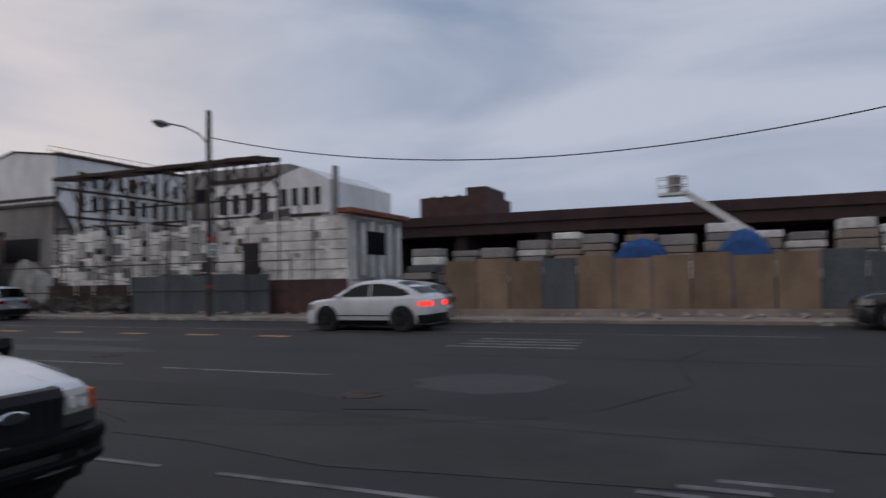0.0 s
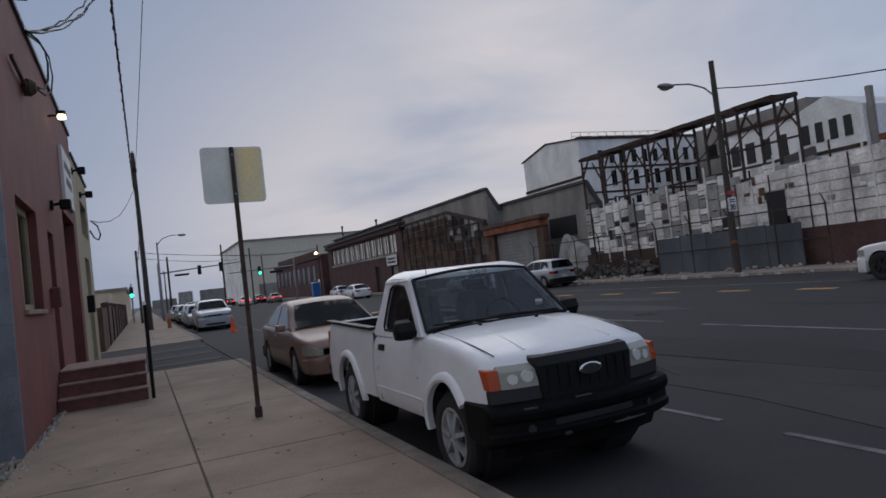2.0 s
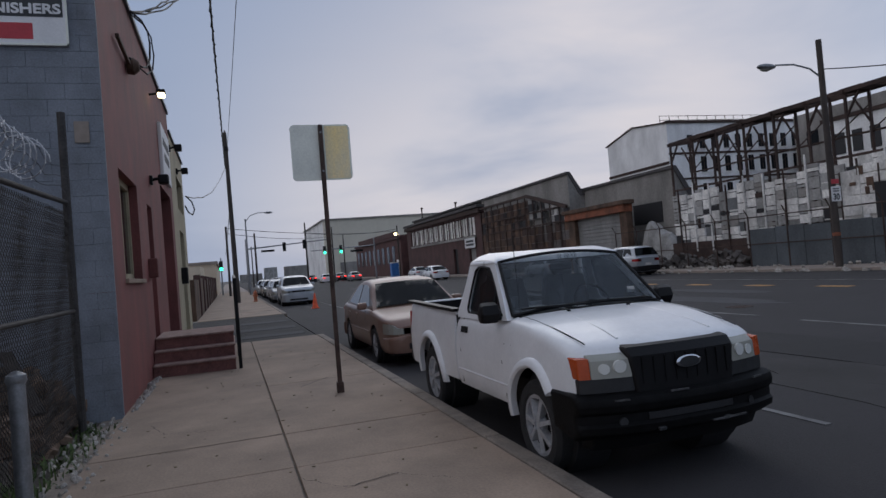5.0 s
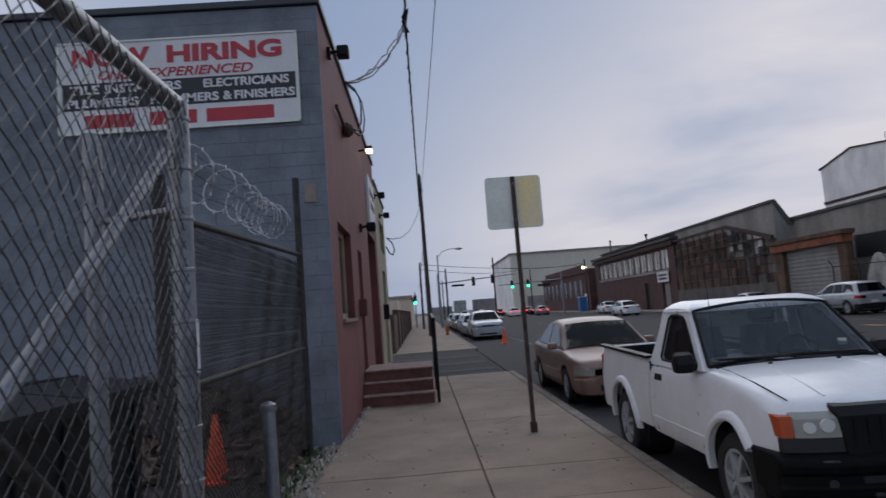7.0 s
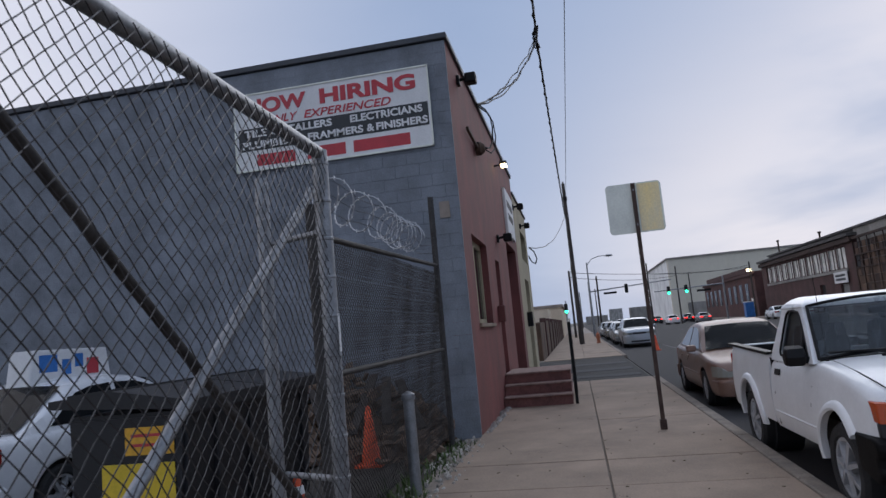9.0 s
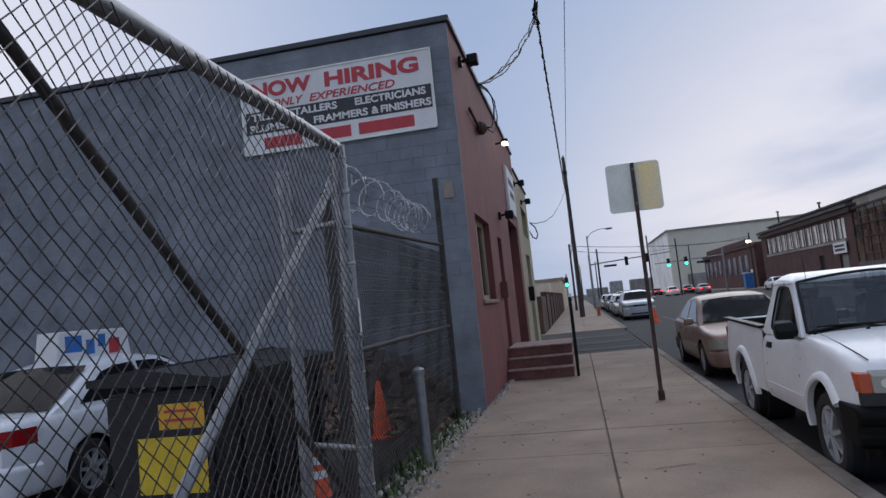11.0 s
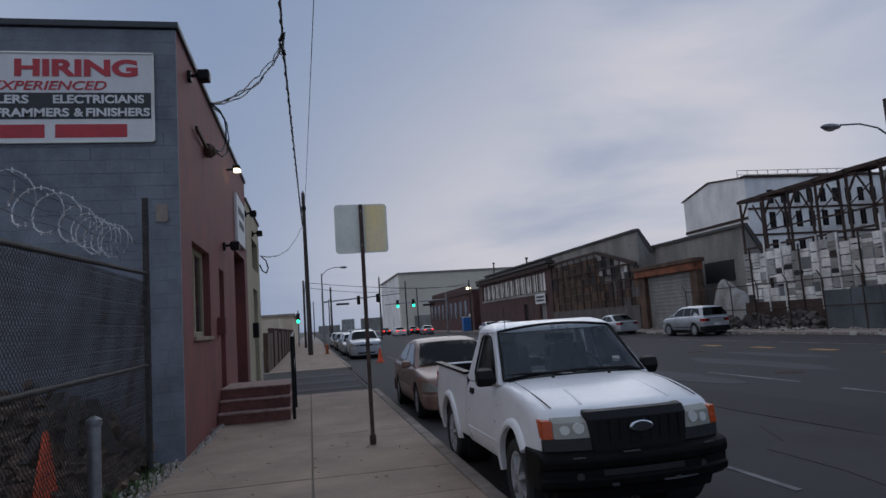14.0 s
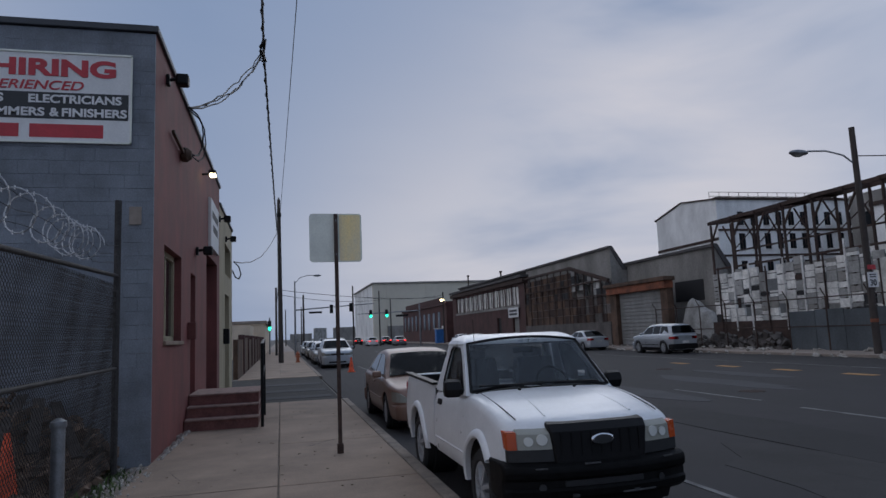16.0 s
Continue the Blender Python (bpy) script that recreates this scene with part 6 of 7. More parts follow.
def pane(pts, yat, side, off=0.006, thick=0.006):
    """A thin panel laid on a car's side: pts are (x, z), yat the side's half width there."""
    bm = B()
    a = [bm.verts.new((x, side * (yat(x, z) + off), z)) for x, z in pts]
    b = [bm.verts.new((x, side * (yat(x, z) + off - thick), z)) for x, z in pts]
    n = len(pts)
    bm.faces.new(a)
    bm.faces.new(b)
    for i in range(n):
        bm.faces.new((a[i], a[(i + 1) % n], b[(i + 1) % n], b[i]))
    return bm


def wrap(xs, z0, z1, yat, side, off=0.008, inward=0.0, thick=0.03):
    """A lamp wrapped round a corner: a band between two heights over xs, run on across the end by inward."""
    pts = [(x, yat(x, (z0(x) + z1(x)) / 2) + off) for x in xs]
    if inward:
        d = 0.008 if xs[-1] > xs[0] else -0.008
        pts += [(xs[-1] + d, pts[-1][1] - inward * 0.3), (xs[-1] + d, pts[-1][1] - inward)]
    bm = B()
    rows = []
    for i, (x, y) in enumerate(pts):
        xx = min(max(x, min(xs)), max(xs))
        rows.append([bm.verts.new((x, side * y, z0(xx))), bm.verts.new((x, side * (y - 0.004), z1(xx))), bm.verts.new((x, side * (y - thick), z1(xx) - 0.005)), bm.verts.new((x, side * (y - thick), z0(xx)))])
    for u, v in zip(rows, rows[1:]):
        for k in range(4):
            bm.faces.new((u[k], u[(k + 1) % 4], v[(k + 1) % 4], v[k]))
    bm.faces.new(rows[0])
    bm.faces.new(rows[-1])
    return bm


def screen(p0, p1, w0, w1, off, bow=0.05, n=8):
    """A bowed windscreen between two (x, z) lines with half widths w0 and w1."""
    bm = B()
    d = Vector((p1[0] - p0[0], 0, p1[1] - p0[1]))
    nrm = Vector((d.z, 0, -d.x)).normalized()
    if nrm.x * off < 0:
        nrm = -nrm
    rows = []
    for k in range(4):
        t = k / 3
        w = w0 + (w1 - w0) * t
        row = []
        for i in range(n + 1):
            u = i / n * 2 - 1
            row.append(bm.verts.new(Vector((p0[0] + d.x * t, u * w, p0[1] + d.z * t)) + nrm * (abs(off) + bow * (1 - u * u))))
        rows.append(row)
    for a, b in zip(rows, rows[1:]):
        for i in range(n):
            bm.faces.new((a[i], a[i + 1], b[i + 1], b[i]))
    bmesh.ops.solidify(bm, geom=bm.faces[:], thickness=0.008)
    return bm


def screen_rim(p0, p1, w0, w1, off, bow, r, n=12):
    """The rubber seal round a bowed screen."""
    d = Vector((p1[0] - p0[0], 0, p1[1] - p0[1]))
    nrm = Vector((d.z, 0, -d.x)).normalized()
    if nrm.x * off < 0:
        nrm = -nrm
    low = [Vector((p0[0], (i / n * 2 - 1) * w0, p0[1])) + nrm * (abs(off) + bow * (1 - (i / n * 2 - 1) ** 2)) for i in range(n + 1)]
    high = [Vector((p1[0], (i / n * 2 - 1) * w1, p1[1])) + nrm * (abs(off) + bow * (1 - (i / n * 2 - 1) ** 2)) for i in range(n + 1)]
    return tube(B(), low + high[::-1] + low[:2], r, 6)


def wheel(parent, x, y, r, width, spokes=6, rim="rim", out=1):
    """A tyre with a spoked rim; out is the side it faces."""
    tb_ = B()
    prof = [(r * 0.66, -width / 2 + 0.02), (r * 0.72, -width / 2), (r * 0.92, -width / 2), (r, -width / 2 + 0.035), (r, width / 2 - 0.035), (r * 0.92, width / 2), (r * 0.72, width / 2), (r * 0.66, width / 2 - 0.02)]
    rg = [[tb_.verts.new((x + q * math.cos(6.2832 * k / 32), y + h, r + q * math.sin(6.2832 * k / 32))) for k in range(32)] for q, h in prof]
    for u, v in zip(rg, rg[1:] + rg[:1]):
        for k in range(32):
            tb_.faces.new((u[k], u[(k + 1) % 32], v[(k + 1) % 32], v[k]))
    t = part("wheel", tb_, "tyre", parent, "black tyre with a silver rim", True)
    bm = B()
    o = y + out * (width / 2 - 0.015)
    prof = [(r * 0.68, o - out * 0.05), (r * 0.68, o), (r * 0.60, o), (r * 0.57, o - out * 0.04)]
    rings = [[bm.verts.new((x + q * math.cos(6.2832 * k / 28), h, r + q * math.sin(6.2832 * k / 28))) for k in range(28)] for q, h in prof]
    for u, v in zip(rings, rings[1:]):
        for k in range(28):
            bm.faces.new((u[k], u[(k + 1) % 28], v[(k + 1) % 28], v[k]))
    for k in range(spokes):
        a = 6.2832 * k / spokes + 0.3
        beam(bm, (x + r * 0.1 * math.cos(a), o - out * 0.01, r + r * 0.1 * math.sin(a)), (x + r * 0.62 * math.cos(a), o - out * 0.025, r + r * 0.62 * math.sin(a)), r * 0.17, 0.035)
    rod(bm, (x, o - out * 0.05, r), (x, o + out * 0.005, r), r * 0.2, seg=14)
    part("rim", bm, rim, t, "silver spoked rim" if rim == "rim" else "black spoked rim", True)
    part("brake_disc", rod(B(), (x, o - out * 0.1, r), (x, o - out * 0.06, r), r * 0.62, seg=20), "dark", t)
    return t


def saloon(name, label, category, at, rz, paint_m, W, wb, prof, house, side_glass, front_glass, rear_glass, rr=0.32, tail="red_lens", group="parked cars", rimm="rim", headlamp="lens", clad=None):
    """A car: prof is the upper outline from nose to tail, house the roof's outline; forward is +x."""
    c = thing(name, label, category, at, group, rz=rz)
    hw = W / 2
    fx, rx = wb / 2, -wb / 2
    ar = rr + 0.055
    nose, end = prof[0][0], prof[-1][0]
    belt = house[0][1]
    top = along(prof)
    wide = along([(nose, hw * 0.74), (nose - 0.04, hw * 0.82), (nose - 0.12, hw * 0.89), (nose - 0.3, hw * 0.945), (nose - 0.6, hw * 0.985), (fx - 0.1, hw), (rx, hw), (end + 0.5, hw * 0.975), (end + 0.2, hw * 0.93), (end + 0.06, hw * 0.87), (end, hw * 0.8)])
    waist = belt - 0.32

    def flank(x, z):
        return wide(x) * bulge(z, waist)

    def side(x, z):
        return wide(x) * 0.925 - 0.36 * max(0.0, z - belt)

    arches = [(fx, rr, ar), (rx, rr, ar)]
    part("body", body_skin(nose, end, top, wide, 0.25, arches, waist, 0.025, 0.09), paint_m, c, smooth=True)
    roof = along(house)
    secs = []
    for x in stations(house[0][0], house[-1][0], 0.07, []):
        z0, z1 = top(x) - 0.05, max(roof(x), top(x) - 0.03)
        d = z1 - z0
        half = [(side(x, z0), z0)] + [(side(x, z0 + d * t), z0 + d * t) for t in (0.3, 0.6, 0.82)]
        e = side(x, z0 + d * 0.82)
        half += [(e - 0.035, z0 + d * 0.92), (e - 0.10, z0 + d * 0.975), (e * 0.7, z1 + 0.006), (e * 0.35, z1 + 0.018), (0.0, z1 + 0.022)]
        secs.append((x, half))
    part("cabin", loft(secs), paint_m, c, smooth=True)
    part("underside", box(B(), end + 0.25, nose - 0.25, -hw * 0.8, hw * 0.8, 0.17, 0.55), "dark", c)
    zl, zt = prof[0][1], prof[-1][1]
    for s in (1, -1):
        for g in side_glass:
            part("side_window", pane(g, side, s, 0.008), "tint_glass", c)
        xm = side_glass[0][0][0]
        part("mirror", box(B(), xm - 0.14, xm + 0.02, s * (hw + 0.06) - 0.09, s * (hw + 0.06) + 0.09, belt + 0.0, belt + 0.13, 0.035), paint_m, c)
        for dx in (-0.3, -1.15):
            part("door_handle", pane([(dx, belt - 0.14), (dx + 0.18, belt - 0.14), (dx + 0.18, belt - 0.11), (dx, belt - 0.11)], flank, s, 0.018, 0.02), paint_m, c)
        part("headlamp", wrap([nose - 0.34, nose - 0.22, nose - 0.12, nose - 0.04, nose], lambda x: zl - 0.12, lambda x: min(zl + 0.06, top(x) - 0.02), flank, s, 0.007, hw * 0.27), headlamp, c, "clear wraparound headlamp")
        part("tail_lamp", wrap([end + 0.3, end + 0.2, end + 0.06, end], lambda x: zt - 0.2, lambda x: zt - 0.04, flank, s, 0.007, hw * 0.3), tail, c, "red tail lamp")
        for x in (0.62, -0.3, -1.05):
            part("door_seam", pane([(x + 0.012, 0.34), (x, 0.34), (x, belt - 0.2), (x, belt - 0.03), (x + 0.012, belt - 0.03), (x + 0.012, belt - 0.2)], flank, s, 0.002), "dark", c)
        part("rub_strip", pane([(fx - ar - 0.05, 0.52), (fx - ar - 0.05, 0.555), (rx + ar + 0.05, 0.555), (rx + ar + 0.05, 0.52)], flank, s, 0.012, 0.014), clad or paint_m, c)
        if clad:
            part("sill", pane([(fx - ar - 0.02, 0.25), (rx + ar + 0.02, 0.25), (rx + ar + 0.02, 0.38), (fx - ar - 0.02, 0.38)], flank, s, 0.015, 0.03), clad, c)
        for x in (fx, rx):
            # capped black drum; its outer disc fills the arch in place of shade
            part("wheel_well", lathe(B(), [(ar - 0.005, s * (hw - 0.10)), (ar - 0.005, s * (hw - 0.36))], 20, "y", (x, 0, rr)), "dark", c)
            wheel(c, x, s * (hw - 0.115), rr, 0.21, 7, rimm, s)
    part("windscreen", screen(front_glass[0], front_glass[1], hw * 0.84, hw * 0.67, 0.014, 0.025), "tint_glass", c, smooth=True)
    part("rear_window", screen(rear_glass[0], rear_glass[1], hw * 0.82, hw * 0.66, -0.014, 0.025), "tint_glass", c, smooth=True)
    part("grille", box(B(), nose - 0.05, nose + 0.015, -hw * 0.4, hw * 0.4, zl - 0.11, zl - 0.01, 0.02), "trim_black", c)
    part("front_bumper", body_skin(nose - 0.35, nose + 0.035, lambda x: zl - 0.15, along([(nose + 0.035, hw * 0.72), (nose, hw * 0.83), (nose - 0.1, hw * 0.915), (nose - 0.35, hw * 0.965)]), 0.24, [], 0.45, 0.0, 0.04, 0.05), paint_m, c, smooth=True)
    part("air_intake", box(B(), nose - 0.02, nose + 0.045, -0.5, 0.5, 0.30, 0.40, 0.01), "dark", c)
    part("rear_bumper", body_skin(end - 0.04, end + 0.32, lambda x: 0.58, along([(end - 0.04, hw * 0.78), (end, hw * 0.87), (end + 0.1, hw * 0.94), (end + 0.32, hw * 0.985)]), 0.27, [], 0.45, 0.0, 0.04, 0.05), clad or paint_m, c, smooth=True)
    part("plate", box(B(), end - 0.055, end - 0.038, -0.2, 0.2, 0.62, 0.75), "white_dirty", c, "plain pale plate")
    return c


SEDAN = dict(W=1.80, wb=2.70,
             prof=[(2.33, 0.68), (2.29, 0.735), (2.15, 0.80), (1.9, 0.85), (1.5, 0.905), (1.05, 0.96), (-1.55, 1.0), (-2.2, 1.0), (-2.36, 0.95)],
             house=[(1.15, 0.95), (0.42, 1.39), (0.2, 1.455), (-0.2, 1.49), (-0.65, 1.48), (-1.0, 1.42), (-1.85, 0.98)],
             side_glass=[[(0.80, 1.0), (0.33, 1.32), (0.1, 1.385), (-0.28, 1.40), (-0.30, 1.0)], [(-0.38, 1.0), (-0.36, 1.40), (-0.7, 1.385), (-0.95, 1.33), (-1.42, 1.03)]],
             front_glass=((1.12, 0.975), (0.42, 1.395)), rear_glass=((-1.80, 1.01), (-1.03, 1.41)))
SUV = dict(W=1.90, wb=2.86, rr=0.37,
           prof=[(2.32, 0.86), (2.26, 0.96), (1.98, 1.05), (1.15, 1.14), (-1.9, 1.18), (-2.3, 1.15), (-2.36, 1.05)],
           house=[(1.22, 1.12), (0.5, 1.63), (0.2, 1.73), (-0.6, 1.77), (-1.7, 1.73), (-2.0, 1.66), (-2.3, 1.14)],
           side_glass=[[(0.88, 1.18), (0.42, 1.54), (0.1, 1.62), (-0.2, 1.64), (-0.22, 1.18)], [(-0.29, 1.18), (-0.27, 1.64), (-1.0, 1.64), (-1.02, 1.19)], [(-1.09, 1.19), (-1.07, 1.64), (-1.7, 1.60), (-1.95, 1.22)]],
           front_glass=((1.2, 1.145), (0.5, 1.635)), rear_glass=((-2.29, 1.19), (-2.02, 1.63)))
COUPE_SUV = dict(SUV, W=2.0, wb=2.92, rr=0.41,
                 house=[(1.3, 1.12), (0.6, 1.56), (0.2, 1.69), (-0.4, 1.74), (-1.0, 1.69), (-1.6, 1.52), (-2.1, 1.28), (-2.3, 1.14)],
                 side_glass=[[(0.98, 1.17), (0.55, 1.46), (0.2, 1.57), (-0.18, 1.61), (-0.2, 1.18)], [(-0.26, 1.18), (-0.24, 1.61), (-0.7, 1.60), (-1.1, 1.53), (-1.55, 1.38), (-1.72, 1.24), (-1.4, 1.19)]],
                 front_glass=((1.26, 1.15), (0.58, 1.575)), rear_glass=((-2.12, 1.285), (-1.2, 1.65)))
HATCH = dict(SUV, house=[(1.2, 1.1), (0.45, 1.56), (0.1, 1.65), (-0.7, 1.68), (-1.5, 1.6), (-1.9, 1.5), (-2.3, 1.13)],
             side_glass=[[(0.85, 1.17), (0.38, 1.47), (0.1, 1.54), (-0.2, 1.56), (-0.22, 1.17)], [(-0.29, 1.17), (-0.27, 1.56), (-1.0, 1.55), (-1.02, 1.18)], [(-1.09, 1.18), (-1.07, 1.55), (-1.5, 1.46), (-1.85, 1.24)]],
             front_glass=((1.18, 1.13), (0.45, 1.575)), rear_glass=((-2.28, 1.18), (-1.92, 1.5)))
RZ = -0.13
saloon("parked_saloon", "tan metallic saloon car parked at the kerb", "car", (-4.15, 4.70, RZ), 0, "car_tan", **SEDAN)
saloon("parked_hatchback", "silver hatchback parked beyond the driveway", "car", (-31.6, 5.05, RZ), 0, "car_silver", **HATCH)
for k, (x, p) in enumerate(((-37.6, "car_grey"), (-43.4, "car_silver"), (-49.4, "car_black"), (-55.6, "car_grey"), (-62.0, "car_silver"))):
    saloon("parked_saloon", "car parked in the row down the kerb", "car", (x, 4.85 + 0.1 * (k % 2), RZ), 0, p, **SEDAN)
saloon("parked_suv", "silver estate SUV parked on the far side", "car", (-26.9, 24.9, RZ), 180, "car_silver", clad="trim_black", **SUV)
saloon("parked_saloon", "silver saloon parked by the garage", "car", (-37.9, 24.9, RZ), 180, "car_silver", **SEDAN)
saloon("parked_suv", "champagne SUV parked by the corrugated shed", "car", (-2.4, 24.9, RZ), 180, "car_greige", **HATCH)
saloon("white_suv", "white sloping-roofed SUV with lit tail lamps", "car", (-1.7, 22.3, RZ), 180, "car_white", tail="tail_on", rimm="black", clad="trim_black", **COUPE_SUV)
saloon("parked_suv", "black SUV parked beside the plywood hoarding", "car", (15.6, 24.9, RZ), 180, "car_black", **SUV)
for x, y, p in ((-68, 24.8, "car_grey"), (-74.5, 24.8, "car_white"), (-58, 22.0, "car_white")):
    saloon("parked_saloon", "car standing by the long brick building", "car", (x, y, RZ), 180, p, **SEDAN)
for x, y, p, r_ in ((-105, 17, "car_white", 180), (-112, 20.5, "car_black", 180), (-120, 13, "car_grey", 0), (-128, 17.2, "car_black", 180), (-98, 20.6, "car_grey", 180), (-150, 11.5, "car_white", 0), (-165, 17, "car_grey", 180)):
    saloon("waiting_car", "distant car at the junction", "car", (x, y, RZ), r_, p, tail="tail_on", headlamp="head_on" if r_ == 0 else "lens", **SEDAN)
taxi = saloon("white_taxi", "white taxi parked in the yard with a roof advert", "car", (2.9, -4.6, 0.0), 180, "car_white", **SEDAN)
ad = part("roof_advert", shaped([(-1.0, 1.44), (-0.93, 1.84), (0.28, 1.84), (0.36, 1.46)], 0.16, lambda x, z: 1.0, 0.03, 2, 2), "white_paint", taxi, "lit-box roof advert with coloured shapes")
for k, (a, b, z0, z1, m) in enumerate(((-0.85, -0.57, 1.58, 1.78, "tarp_blue"), (-0.5, -0.35, 1.54, 1.72, "tarp_blue"), (-0.29, -0.15, 1.62, 1.78, "tarp_blue"), (-0.09, 0.12, 1.52, 1.72, "red_text"))):
    for s in (1, -1):
        part("advert_shape", box(B(), a, b, s * 0.158 - 0.004, s * 0.158 + 0.008, z0, z1, 0.002), m, ad)

# ---- the white pickup ----
tk = thing("pickup_truck", "white regular-cab pickup with black grille and bumper", "pickup truck", (2.94, 4.47, RZ))
HW = 0.865
FXT, RXT, TR = 1.415, -1.415, 0.36
ARCH = [(FXT, TR + 0.02, 0.44)]
REAR_ARCH = [(RXT, TR + 0.04, 0.44)]
TAIL = -2.34


def bend(bm, dy=0.0):
    """Rounds the nose in plan."""
    for v in bm.verts:
        v.co.y += dy
        u = min(1.1, abs(v.co.y) / HW)
        v.co.x -= 0.17 * u ** 2.8 * max(0.0, min(1.0, (v.co.x - 1.35) / 0.75))
    return bm


def across(bm, n=10, w=0.86):
    for i in range(1, n):
        bmesh.ops.bisect_plane(bm, geom=bm.verts[:] + bm.edges[:] + bm.faces[:], plane_co=(0, -w + 2 * w * i / n, 0), plane_no=(0, 1, 0))
    return bm


t_top = along([(2.155, 0.90), (2.14, 0.955), (2.10, 0.995), (2.02, 1.028), (1.8, 1.082), (1.5, 1.135), (1.2, 1.172), (0.95, 1.192), (0.86, 1.18), (0.8, 1.155), (-0.43, 1.15)])
t_wide = along([(2.155, 0.80), (2.05, 0.825), (1.8, 0.845), (1.4, 0.858), (1.0, 0.865), (-0.43, 0.865)])


def t_flank(x, z):
    return t_wide(x) * bulge(z, 0.70, 0.05, 0.07)


def t_side(x, z):
    """Half width of the cab above the belt."""
    return 0.815 - 0.275 * max(0.0, z - 1.15)


body = bend(body_skin(-0.43, 2.155, t_top, t_wide, 0.43, ARCH, 0.70, 0.022, 0.05, 0.075))
for v in body.verts:
    if v.co.x > 1.6 and v.co.z < 0.67:
        v.co.z = 0.67
part("body", body, "truck_white", tk, "white painted cab body and hood", True)


def bed_skin(s):
    """One side of the load bed: a bulged sheet with the wheel arch in it."""
    bm = B()
    rows = []
    for x in stations(TAIL, -0.46, 0.08, REAR_ARCH):
        z0 = lower_edge(x, 0.46, REAR_ARCH)
        z1 = 1.185 + 0.04 * (-0.46 - x) / 1.9
        row = []
        for t in (0.0, 0.1, 0.3, 0.5, 0.7, 0.88, 1.0):
            z = z0 + (z1 - z0) * t
            y = HW * bulge(z, 0.72, 0.05, 0.035) - 0.02 * max(0.0, (-2.1 - x) / 0.24) ** 2 - (0.02 if t == 1.0 else 0)
            row.append(bm.verts.new((x, s * y, z)))
        row.append(bm.verts.new((x, s * (HW - 0.09), z1)))
        row.append(bm.verts.new((x, s * (HW - 0.09), max(z0, 0.62))))
        rows.append(row)
    for u, v in zip(rows, rows[1:]):
        for k in range(len(u) - 1):
            bm.faces.new((u[k], u[k + 1], v[k + 1], v[k]))
    bm.faces.new(rows[0])
    bm.faces.new(rows[-1])
    return bm


def flare(cx, cz, r, yat, s, start=-0.06):
    """A rounded lip round a wheel arch."""
    rows, lip = [], B()
    for i in range(25):
        a = start + (3.202 - start) * i / 24
        row = []
        for k, o in ((1.0, -0.03), (0.985, 0.028), (1.03, 0.042), (1.10, 0.038), (1.155, 0.018), (1.175, -0.015)):
            x, z = cx + r * k * math.cos(a), cz + r * k * math.sin(a)
            row.append(lip.verts.new((x, s * (yat(x, z) + o), z)))
        rows.append(row)
    for u, v in zip(rows, rows[1:]):
        for k in range(5):
            lip.faces.new((u[k], u[k + 1], v[k + 1], v[k]))
    return lip


